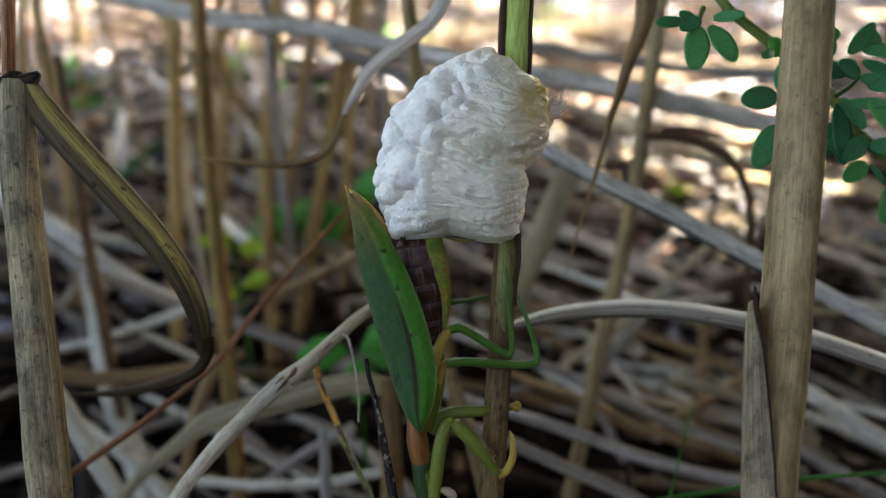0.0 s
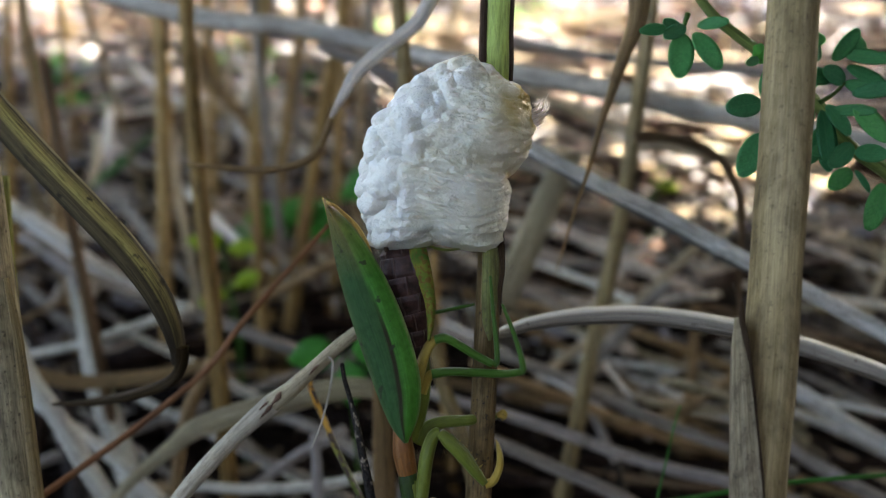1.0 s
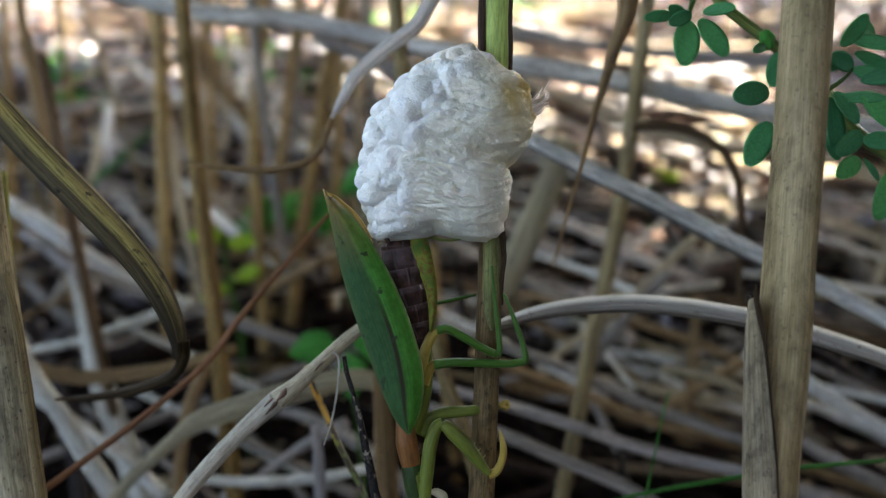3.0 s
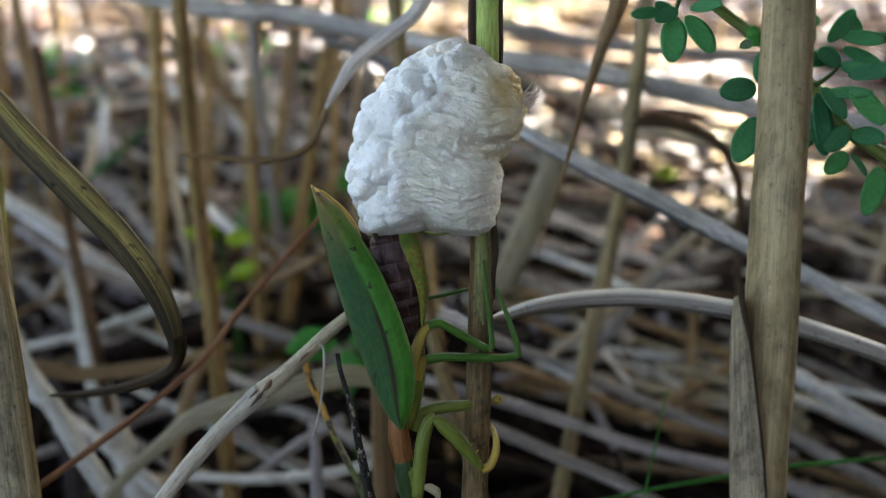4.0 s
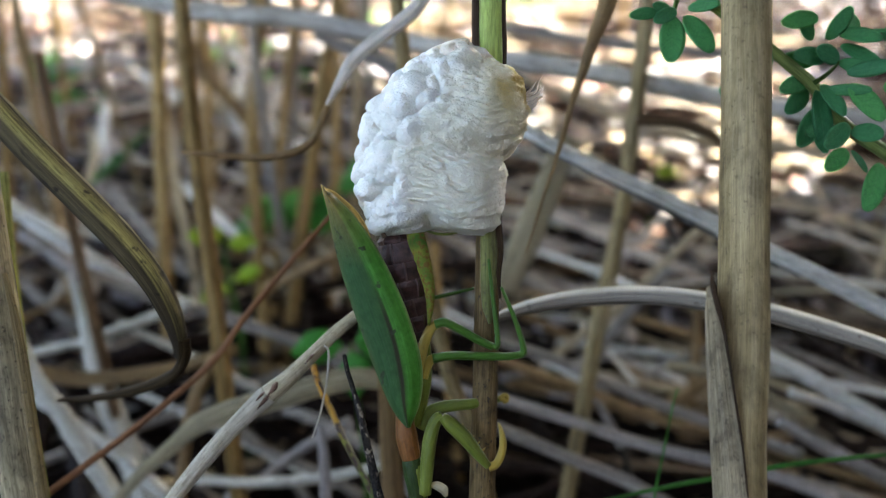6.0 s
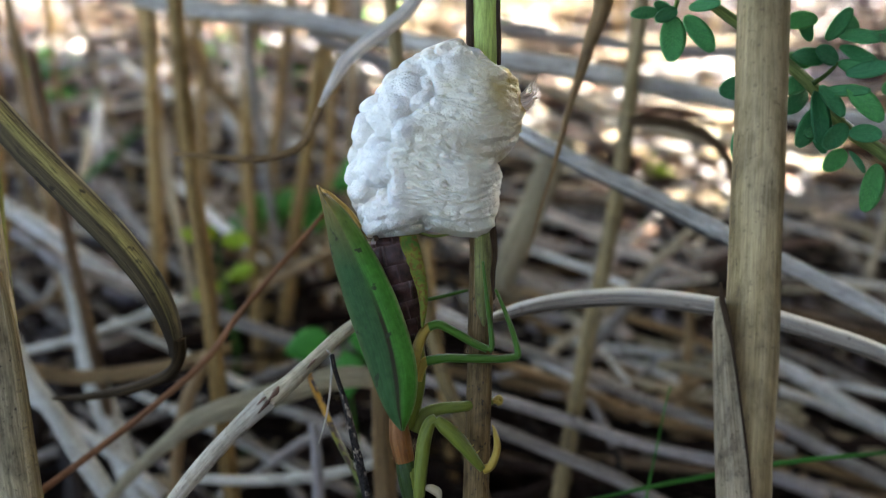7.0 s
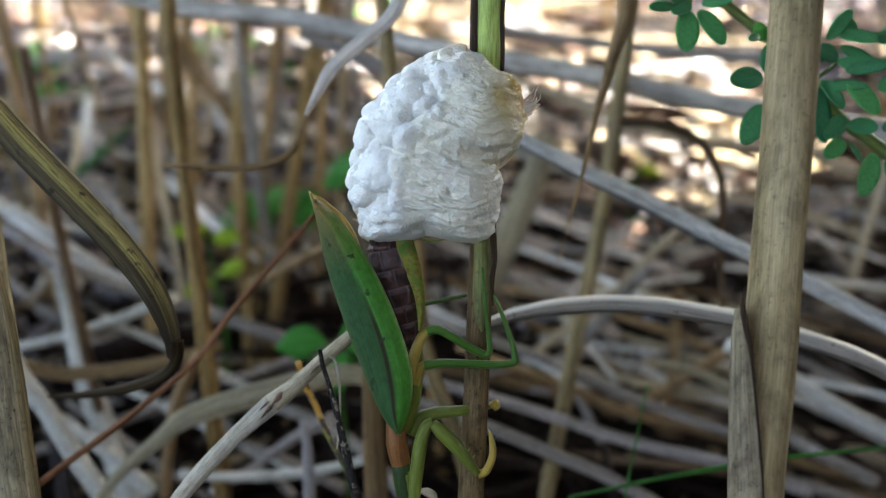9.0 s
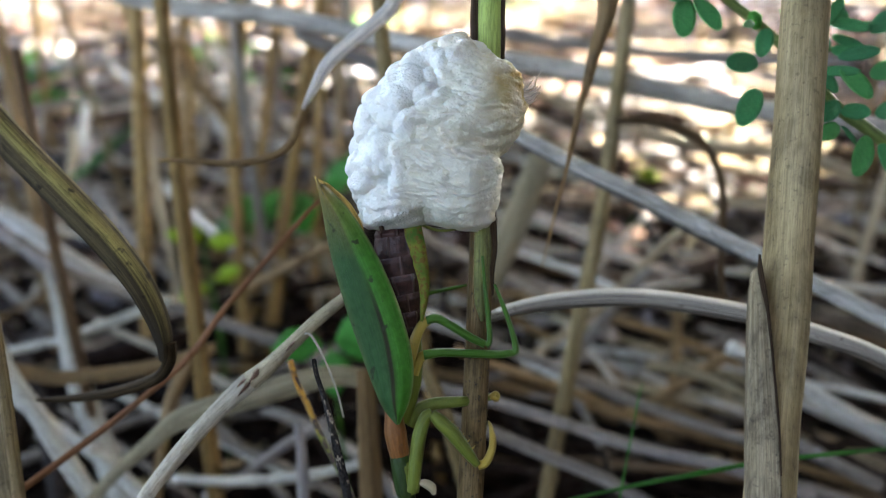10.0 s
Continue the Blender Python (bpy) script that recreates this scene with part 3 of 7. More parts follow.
def simple(name, bm, material, label, category, group="", base=None):
    """A thing of one piece: a mesh with its origin at base."""
    co = [v.co for v in bm.verts]
    base = Vector(base) if base is not None else Vector(min(co, key=lambda p: p.z))
    bmesh.ops.transform(bm, matrix=Matrix.Translation(-base), verts=bm.verts)
    me = bpy.data.meshes.new(name)
    bm.to_mesh(me)
    bm.free()
    me.shade_smooth()
    me.materials.append(material)
    ob = new(name, me)
    ob.location = base
    ORIGIN[ob] = base
    return tagged(ob, label, category, group)


def rooted(pts, drop=0.0):
    """The same run carried down to the soil from its last point, easing to upright."""
    out = [tuple(p) for p in pts]
    d = (Vector(out[-1]) - Vector(out[-2]))
    step = max(d.length, 0.006)
    d.normalize()
    p = Vector(out[-1])
    for _ in range(40):
        d = (d + Vector((0, 0, -0.25))).normalized()
        p = p + d * step
        if p.z <= drop + 0.003:
            break
        out.append(tuple(p))
    out.append((p.x, p.y, drop - 0.004))
    return out


def run_frac(pts, f):
    c = curve(pts, 6)
    k = int(max(1, min(len(c) - 2, f * (len(c) - 1))))
    return Vector(c[k]), Vector(c[k + 1] - c[k - 1]).normalized()


def jointed(name, label, mat, radius, pts, group, seed, wob, spots):
    """A reed: the stem, and a swollen ring at each joint."""
    base = min(pts, key=lambda p: p[2])
    ob = thing(name, base, label, "reed", group)
    part("stem", tube(pts, radius, 12, 6, wob, seed), mat, ob)
    n = len(curve(pts, 6))
    for f in spots:
        c, d = run_frac(pts, f)
        r = float(spread(radius, n)[int(f * (n - 1))])
        ring = [c - d * r * 0.9, c - d * r * 0.25, c + d * r * 0.25, c + d * r * 0.9]
        part("joint", tube(ring, [r * 1.0, r * 1.14, r * 1.12, r * 1.0], 12, 3), mat, ob)
    return ob


def leafy(name, label, mat, widths, pts, face, fold, twist, rip, seed, base=None, step=6, group="", thick=0.0005):
    """A dead leaf: the blade and its raised midrib."""
    base = base or min(pts, key=lambda p: p[2])
    ob = thing(name, base, label, "dry leaf", group)
    part("leaf_blade", blade(pts, widths, face, fold, thick, step, 6, twist, rip, seed), mat, ob)
    n = Vector(face).normalized() * 0.00035
    rib = [tuple(Vector(p) - n) for p in pts[:-1]]
    w = max(widths) * 0.07
    part("midrib", tube(rib, [w, w * 0.9, w * 0.4], 6, step), mat, ob)
    return ob


# ---- ground ----
def build_ground():
    bm = bmesh.new()
    xs = [-60, -12, -4, -2] + [i * 0.04 for i in range(-35, 36)] + [2, 4, 12, 60]
    ys = [-60, -12, -3, -1] + [i * 0.04 for i in range(-15, 65)] + [3.2, 5, 15, 60]
    rows = []
    for y in ys:
        row = []
        for x in xs:
            z = 0.03 * noise.noise(Vector((x * 2.3, y * 2.3, 0.5))) + 0.012 * noise.noise(Vector((x * 11, y * 11, 2.5))) - 0.012
            row.append(bm.verts.new((x, y, z)))
        rows.append(row)
    for i in range(len(ys) - 1):
        for j in range(len(xs) - 1):
            bm.faces.new((rows[i][j], rows[i][j + 1], rows[i + 1][j + 1], rows[i + 1][j]))
    me = bpy.data.meshes.new("ground")
    bm.to_mesh(me)
    bm.free()
    me.shade_smooth()
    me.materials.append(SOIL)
    tagged(new("ground", me), "bare soil under a bed of dead reeds, darkened for gap shade", "ground", kind="structure")


build_ground()


def scatter(name, count, material, label, seed, z_top, length, width, round_share, y_max, y_min=0.16):
    """Dead stems and blades lying crosswise on the soil, as one mass."""
    rng = random.Random(seed)
    bm = bmesh.new()
    for i in range(count):
        y = y_min + (y_max - y_min) * rng.random() ** 1.25
        x = rng.uniform(-1, 1) * (0.16 + 0.72 * y)
        z = rng.random() ** 1.5 * z_top * min(1.0, 0.25 + 1.3 * y) + 0.004
        a = rng.gauss(-0.35, 0.55) if rng.random() < 0.65 else rng.uniform(0, math.pi)
        half = rng.uniform(*length) / 2
        tilt = rng.gauss(0, 0.08)
        d = Vector((math.cos(a), math.sin(a), tilt))
        sag = rng.gauss(0, 0.05) * half
        side = Vector((-d.y, d.x, 0)) * rng.gauss(0, 0.09) * half
        c = Vector((x, y, z))
        pts = [c - d * half - side, c + side + Vector((0, 0, sag)), c + d * half - side]
        pts = [(p.x, p.y, max(p.z, 0.001)) for p in pts]
        w = rng.uniform(*width)
        if rng.random() < round_share:
            tube(pts, [w * 0.5, w * 0.46], 6, 3, bm=bm)
        else:
            face = (rng.gauss(0, 0.5), rng.gauss(-0.3, 0.5), 1)
            blade(pts, [w * 0.6, w, w * 0.7, w * 0.3], face, rng.uniform(0.05, 0.3), 0.0004, 4, 2, rng.gauss(0, 50), bm=bm)
    me = bpy.data.meshes.new(name)
    bm.to_mesh(me)
    bm.free()
    me.shade_smooth()
    me.materials.append(material)
    return tagged(new(name, me), label, "plant litter", kind="stuff")


scatter("reed_litter", 900, LITTER, "brown decayed reed blades and stems lying crosswise, darkened for shade", 5, 0.058, (0.08, 0.30), (0.0025, 0.0070), 0.35, 0.75)
scatter("grey_reed_litter", 340, LITTER_GREY, "weathered grey dead reed stems on the ground", 9, 0.085, (0.10, 0.36), (0.002, 0.0055), 0.45, 0.95, 0.30)
scatter("brown_leaf_litter", 2600, LITTER_RED, "red-brown decayed leaves and reed pieces behind, darkened for shade", 13, 0.045, (0.04, 0.22), (0.003, 0.012), 0.2, 2.3, 0.3)
scatter("pale_reed_litter", 1100, LITTER_PALE, "pale dry reed straw and leaves in sun flecks", 17, 0.055, (0.05, 0.22), (0.0025, 0.008), 0.3, 2.3, 0.4)
scatter("leaf_litter", 420, LITTER_LEAF, "broad dry pinkish-brown fallen leaves", 47, 0.03, (0.03, 0.08), (0.014, 0.034), 0.0, 1.5, 0.36)
# Bright chips strewn on dark litter to give separate points of sun glint.
scatter("straw_chips", 3200, LITTER_PALE, "small bright straw and leaf bits standing in for sun glints", 31, 0.05, (0.008, 0.030), (0.003, 0.008), 0.2, 1.7, 0.28)

# ---- the subject: reed stem, egg case, mantis ----
FOOT = (0.00672, 0.08996, 0)


def build_host_reed():
    reed = thing("reed", FOOT, "upright reed stem, green above and tan below the egg case", "reed stem")
    up = [(0.00656, 0.10767, 0.15158), (0.0068, 0.11276, 0.16201), (0.00712, 0.11767, 0.17208), (0.00728, 0.12153, 0.17999), (0.00784, 0.12855, 0.19438), (0.00928, 0.14258, 0.22315), (0.01168, 0.16012, 0.25911)]
    part("upper_stem", tube(up, [0.0018, 0.0019, 0.0021, 0.0021, 0.0020, 0.0016, 0.0008], 16, 8), GREEN_STEM, reed, "fresh green upper stem")
    low = [(0.00672, 0.1082, 0.15266), (0.00656, 0.10504, 0.14619), (0.0064, 0.10188, 0.13971), (0.00624, 0.09908, 0.13396), (0.00592, 0.09487, 0.12533), (0.00552, 0.09066, 0.1167)]
    part("lower_stem", tube(rooted(low), [0.00172, 0.00185, 0.0019, 0.0019], 16, 8, 0.05, 1), STEM_LOW, reed, "mottled brown lower stem")
    part("sheath", blade([(0.00675, 0.10625, 0.15368), (0.00683, 0.10446, 0.15001), (0.00675, 0.10239, 0.14578), (0.00668, 0.10084, 0.1426), (0.00675, 0.09978, 0.14041)], [0.0022, 0.0024, 0.0023, 0.0018, 0.0003], (0.1, -1, 0.3), 0.34, 0.0002, 8, 8), SHEATH_GREEN, reed, "olive green leaf sheath hugging the stem")
    part("sheath_edge", blade([(0.00514, 0.11627, 0.17241), (0.00506, 0.11801, 0.17597), (0.00506, 0.12009, 0.18023), (0.00538, 0.12529, 0.19089)], [0.0008, 0.0011, 0.0010, 0.0009], (-0.6, -1, 0.2), 0.1, 0.0003, 6, 2, 10), SHEATH_DARK, reed, "dark dry sheath edge")
    part("sheath_edge", blade([(0.00917, 0.11627, 0.17241), (0.00925, 0.11801, 0.17597), (0.00917, 0.12009, 0.18023), (0.00965, 0.12529, 0.19089)], [0.0005, 0.0006, 0.0006, 0.0006], (0.7, -1, 0.2), 0.1, 0.0003, 6, 2, 10), SHEATH_DARK, reed, "dark dry sheath edge")
    part("dead_sliver", blade([(0.00842, 0.10664, 0.15403), (0.00818, 0.10567, 0.15205), (0.00842, 0.10429, 0.14922), (0.00802, 0.10309, 0.14674), (0.00818, 0.10154, 0.14356)], [0.0002, 0.0010, 0.0006, 0.0007, 0.0002], (0.3, -1, 0.2), 0.2, 0.0002, 6, 2, 60), SHEATH_DARK, reed, "blackened sliver of dead sheath")
    return reed


host_reed = build_host_reed()


def build_egg_case():
    """Foam body: stacked oval sections, then froth lumps at the outer side and wrapped wrinkles at the stem side."""
    case = thing("egg_case", FOOT, "white foamy mantis egg case moulded round the reed stem", "egg case")
    axis = [(-0.00117, 0.10652, 0.15493), (-0.0011, 0.10762, 0.15718), (-0.00094, 0.10934, 0.1607), (0.00023, 0.11123, 0.16458), (0.00149, 0.11294, 0.1681), (0.00243, 0.11449, 0.17126), (0.00305, 0.11559, 0.17352), (0.00352, 0.11634, 0.17507), (0.0036, 0.11683, 0.17605)]
    half = [0.0090, 0.0098, 0.0104, 0.0112, 0.0103, 0.0086, 0.0061, 0.0033, 0.0008]
    keys = curve([(*a, h) for a, h in zip(axis, half)], 16)
    nv, nu = 220, 340
    right, down, ahead = Vector((1, 0, 0)), Vector((0, -0.43837, -0.89879)), Vector((0, 0.89879, -0.43837))
    body = []
    for i in range(nv):
        s = i / (nv - 1)
        if s < 0.10:
            k, pos = math.sin(s / 0.10 * math.pi / 2) ** 0.8, 0.0
        else:
            k, pos = 1.0, (s - 0.10) / 0.90
        f = pos * (len(keys) - 1)
        a = int(min(f, len(keys) - 2))
        q = keys[a] * (1 - (f - a)) + keys[a + 1] * (f - a)
        body.append((Vector(q[:3]) + down * 0.0027 * math.sqrt(max(0.0, 1 - k * k)), q[3] * k, s))
    bm = bmesh.new()
    rows, tints = [], []
    for c, r, s in body:
        row = []
        for j in range(nu):
            a = 2 * math.pi * j / nu
            ca, sa = math.cos(a), math.sin(a)
            sup = (abs(ca) ** 2.5 + abs(sa) ** 2.5) ** (-1 / 2.5)
            p = c + right * (ca * r * sup) - ahead * (sa * r * 0.82 * sup)
            if s < 0.22:
                p += down * 0.0034 * (abs(ca + 0.08) - 0.42) * (1 - s / 0.22) * min(1.0, s / 0.05)
            out = (right * ca - ahead * sa)
            out = (out - down * (s - 0.42) * 1.3).normalized()
            right_top = max(0.0, min(1.0, (p.x - 0.0035) / 0.004)) * max(0.0, min(1.0, (s - 0.62) / 0.22))
            p += down * 0.0016 * right_top
            p += right * 0.0009 * max(0.0, -ca) * math.exp(-((s - 0.66) / 0.13) ** 2)
            m = p * 1000
            froth = max(0.0, min(1.0, (-ca - 0.36 + max(0.0, s - 0.3) * 0.9 + max(0.0, s - 0.74) * 4 + 0.22 * noise.noise(m * 0.3)) * 3.2 + 0.5))
            wob = Vector((noise.noise(m * 0.4), noise.noise(m * 0.4 + Vector((9, 0, 0))), noise.noise(m * 0.4 + Vector((0, 9, 0)))))
            d1 = noise.voronoi(m * 0.35 + Vector((3, 1, 7)) + wob * 0.2)[0]
            d2 = noise.voronoi(m * 0.82 + wob * 0.35)[0]
            d3 = noise.voronoi(m * 1.5)[0]
            lump = math.sqrt(max(0.0, 1 - (d1[0] / 0.85) ** 2)) - 0.55
            lump2 = math.sqrt(max(0.0, 1 - (d2[0] / 0.85) ** 2)) - 0.55
            lump3 = math.sqrt(max(0.0, 1 - (d3[0] / 0.9) ** 2)) - 0.55
            tilt = m.z + 0.18 * m.x + 1.5 * noise.noise(m * 0.17)
            warp = Vector((0, 0, 1)) * 0.22 * noise.noise(m * 0.45)
            w1 = min(1.0, abs(noise.noise(Vector((m.x * 0.09, m.y * 0.09, tilt * 0.62)) + warp)) * 3.4) - 0.3
            w2 = min(1.0, abs(noise.noise(Vector((m.x * 0.17, m.y * 0.17, tilt * 1.45)) + warp * 2)) * 3.4) - 0.3
            w3 = min(1.0, abs(noise.noise(Vector((m.x * 0.45, m.y * 0.45, tilt * 2.7)))) * 3.4) - 0.3
            fine = noise.fractal(Vector((m.x * 0.5, m.y * 0.5, m.z * 1.4)), 0.9, 2.1, 4)
            groove = w1
            wrinkle = 0.30 * w1 + 0.22 * w2 + 0.12 * w3 + 0.36 * lump + 0.24 * lump2 + 0.14 * lump3 - 0.2
            h = froth * ((1.8 + 0.9 * noise.noise(m * 0.21)) * lump + 0.34 * lump2 + 0.08 * lump3 + 0.5 * noise.noise(m * 0.16)) + (1 - froth) * wrinkle + (0.10 - 0.07 * froth) * fine
            # the deep fold that wraps the stem side
            fold_at = 0.335 + 0.058 * (1 - ca) + 0.012 * noise.noise(m * 0.35)
            deep = math.exp(-((s - fold_at) / 0.028) ** 2) * max(0.0, min(1.0, (ca + 0.35) * 1.3))
            h -= (0.3 + 0.45 * max(0.0, ca)) * deep
            h += 0.22 * max(0.0, ca) * math.exp(-((s - fold_at - 0.13) / 0.08) ** 2)
            fold2 = math.exp(-((s - 0.70 - 0.10 * ca) / 0.05) ** 2) * max(0.0, ca) ** 2
            edge = 1 - 0.75 * max(0.0, (s - 0.86) / 0.14)
            p = p + out * (h * 0.0013 * edge)
            v = bm.verts.new(p)
            row.append(v)
            ochre = min(1.0, 0.35 * deep * max(0.0, ca + 0.2) + 3.2 * max(0.0, ca - 0.28) * max(0.0, 1 - abs(s - 0.62) / 0.26) * (0.7 + 0.6 * noise.noise(m * 0.3)) + 0.22 * fold2 * max(0, 0.5 - groove))
            top_tan = max(0.0, min(1.0, (s - 0.70 + 0.12 * noise.noise(m * 0.4) - 0.1 * max(0.0, ca)) / 0.2))
            tints.append((max(0.0, 1 - froth), max(0.0, ochre), top_tan, 1.0))
        rows.append(row)
    for i in range(nv - 1):
        for j in range(nu):
            k = (j + 1) % nu
            bm.faces.new((rows[i][j], rows[i][k], rows[i + 1][k], rows[i + 1][j]))
    bm.faces.new(rows[0][::-1])
    bm.faces.new(rows[-1])
    body_part = part("foam_body", bm, FOAM, case)
    att = body_part.data.color_attributes.new("fold", "FLOAT_COLOR", "POINT")
    att.data.foreach_set("color", [x for c in tints for x in c])
    wisp = bmesh.new()
    for pts, w in (([(0.01080, 0.11270, 0.16860), (0.01240, 0.11285, 0.16890), (0.01350, 0.11300, 0.16930)], 0.0022), ([(0.01139, 0.11297, 0.16929), (0.01248, 0.11311, 0.16957), (0.01341, 0.11331, 0.16999), (0.01373, 0.11379, 0.17097), (0.01451, 0.11437, 0.17216)], 0.0006), ([(0.01201, 0.11256, 0.16844), (0.01334, 0.11297, 0.16929), (0.01419, 0.11324, 0.16985), (0.01443, 0.11358, 0.17055)], 0.0005), ([(0.01168, 0.11277, 0.16934), (0.01246, 0.11311, 0.17004), (0.01308, 0.11345, 0.17074), (0.01347, 0.11373, 0.1713)], 0.0005), ([(0.01139, 0.11256, 0.16844), (0.01279, 0.11256, 0.16844), (0.01373, 0.1129, 0.16915), (0.01435, 0.11297, 0.16929)], 0.0012), ([(0.01139, 0.11297, 0.16929), (0.01256, 0.11283, 0.169), (0.01357, 0.11311, 0.16957), (0.01388, 0.11338, 0.17013)], 0.0011), ([(0.01169, 0.11226, 0.16805), (0.01294, 0.11226, 0.16805), (0.01387, 0.11253, 0.16861)], 0.0007)):
        tube(pts, [w * 0.5, w * 0.34, w * 0.18, w * 0.08], 8, 5, 0.7, 3, bm=wisp)
    part("foam_wisp", wisp, FOAM_TAN, case, "torn thread of dried foam")
    rim = tube([(0.00108, 0.11361, 0.17289), (0.00201, 0.11422, 0.17414), (0.00278, 0.11477, 0.17525), (0.00348, 0.11524, 0.17622), (0.00387, 0.11548, 0.17671)], [0.0032, 0.0028, 0.0020, 0.0011, 0.0004], 28, 12, 0.4, 4)
    part("foam_peak", rim, FOAM_TAN, case, "pale tan frothy peak beside the stem")
    rim = bmesh.new()
    for pts, w in (([(0.0044, 0.11235, 0.17532), (0.00516, 0.11215, 0.17491), (0.00637, 0.11199, 0.17457), (0.00758, 0.11182, 0.17423), (0.0088, 0.11149, 0.17355)], 0.0010), ([(0.00472, 0.11295, 0.17564), (0.00578, 0.11275, 0.17523), (0.007, 0.11262, 0.17496), (0.00822, 0.11229, 0.17427)], 0.0007), ([(0.00499, 0.11155, 0.17459), (0.0062, 0.11129, 0.17405), (0.00756, 0.11115, 0.17378), (0.00861, 0.11089, 0.17323)], 0.0008)):
        pts = [tuple(Vector(p) + Vector((0, -0.0009, -0.0012))) for p in pts]
        tube(pts, [w * 0.5, w, w, w * 0.6], 14, 8, 0.8, 9, bm=rim)
    part("foam_collar", rim, FOAM_GREY, case, "greyish dried foam collar at the stem")
    return case


egg_case = build_egg_case()


def build_mantis():
    mantis = thing("mantis", FOOT, "green praying mantis head down on the reed, laying its egg case", "mantis")
    wing_root = Vector((-0.00462, 0.09152, 0.12873))
    wing = part("tegmen", loft([
        [(-0.01647, 0.10616, 0.15875), (-0.01563, 0.10441, 0.15516), (-0.01455, 0.10205, 0.15031), (-0.01247, 0.09901, 0.14409), (-0.0097, 0.09564, 0.13717), (-0.0077, 0.09344, 0.13267), (-0.00631, 0.09233, 0.13039), (-0.00477, 0.09159, 0.12887)],
        [(-0.01606, 0.10468, 0.15868), (-0.01469, 0.10308, 0.1554), (-0.01301, 0.10094, 0.15102), (-0.01081, 0.09821, 0.14541), (-0.00829, 0.09514, 0.13912), (-0.00677, 0.09287, 0.13447), (-0.00571, 0.09154, 0.13173), (-0.00464, 0.09054, 0.12968)],
        [(-0.01555, 0.10318, 0.15879), (-0.0133, 0.1016, 0.15555), (-0.01105, 0.09962, 0.1515), (-0.00872, 0.09731, 0.14677), (-0.00654, 0.09468, 0.14137), (-0.00541, 0.09237, 0.13664), (-0.00503, 0.09066, 0.13313), (-0.00451, 0.08941, 0.13056)],
        [(-0.01536, 0.10336, 0.15872), (-0.01287, 0.10201, 0.15594), (-0.01024, 0.10013, 0.15209), (-0.0076, 0.09782, 0.14735), (-0.00534, 0.09525, 0.14207), (-0.00399, 0.09287, 0.1372), (-0.00391, 0.09102, 0.13341), (-0.00444, 0.08957, 0.13043)],
        [(-0.01522, 0.10451, 0.15834), (-0.01233, 0.10335, 0.15594), (-0.00936, 0.10155, 0.15225), (-0.00647, 0.09921, 0.14746), (-0.00419, 0.09671, 0.14233), (-0.00274, 0.09421, 0.1372), (-0.00297, 0.09214, 0.13296), (-0.00441, 0.09054, 0.12968)]],
        [0, 0.3, 0.62, 0.82, 1.0], 0.00025, 8), TEGMEN, mantis, "folded leathery green fore wing with brown streak", origin=wing_root)
    part("wing_tip", loft([
        [(-0.01681, 0.10689, 0.15864), (-0.01611, 0.10573, 0.15627), (-0.01518, 0.10403, 0.15279), (-0.01425, 0.10234, 0.14931)],
        [(-0.01616, 0.1065, 0.1583), (-0.01454, 0.10534, 0.15593), (-0.01283, 0.10372, 0.1526), (-0.01129, 0.10209, 0.14926)],
        [(-0.0151, 0.10595, 0.1581), (-0.01325, 0.10497, 0.15609), (-0.0114, 0.10362, 0.15332), (-0.00986, 0.1022, 0.15041)],
        [(-0.0143, 0.10553, 0.15769), (-0.01231, 0.10472, 0.15603), (-0.01061, 0.10351, 0.15354), (-0.00954, 0.10209, 0.15063)],
        [(-0.01415, 0.10546, 0.15755), (-0.01192, 0.10462, 0.15582), (-0.01023, 0.10344, 0.1534), (-0.00931, 0.10213, 0.1507)]], [0, 0.25, 0.5, 0.75, 1], 0.0002, 6), LEAF_OCHRE, wing, "brown membranous hind wing tip")
    tail_root = Vector((-0.00253, 0.0992, 0.13764))
    spine = curve([(-0.00664, 0.10627, 0.15213), (-0.00632, 0.10526, 0.15007), (-0.00569, 0.10405, 0.14758), (-0.00506, 0.10294, 0.14531), (-0.00435, 0.10183, 0.14304), (-0.00363, 0.1008, 0.14091), (-0.00308, 0.0999, 0.13906), (-0.00253, 0.09906, 0.13735)], 1)
    girth = [0.0021, 0.0028, 0.0031, 0.0029, 0.0024, 0.0019, 0.0014, 0.0009]
    belly = part("abdomen", tube([(-0.00665, 0.10647, 0.15186), (-0.0057, 0.10432, 0.14745), (-0.00436, 0.1021, 0.14289), (-0.00309, 0.10015, 0.1389), (-0.00253, 0.09932, 0.13719), (-0.00253, 0.09807, 0.13463), (-0.00285, 0.09633, 0.13107)], [0.0018, 0.0027, 0.0021, 0.0012, 0.0010, 0.0012, 0.0010], 16, 6), TERGITE, mantis, "dark brown segmented abdomen", origin=tail_root)
    for i in range(len(spine) - 1):
        a, b = Vector(spine[i]), Vector(spine[i + 1])
        d = b - a
        bmx = tube([a - d * 0.12, a + d * 0.2, a + d * 0.7, b], [girth[i] * 1.05, girth[i] * 1.10, girth[i + 1] * 1.07, girth[i + 1] * 1.0], 28, 5, 0.04, i, 1.0)
        uv = bmx.loops.layers.uv.verify()
        top = max(loop[uv].uv.y for f in bmx.faces for loop in f.loops)
        for f in bmx.faces:
            for loop in f.loops:
                loop[uv].uv.y /= top
                loop[uv].uv.x += 0.07 * (i % 2)
        part("segment", bmx, TERGITE, belly)
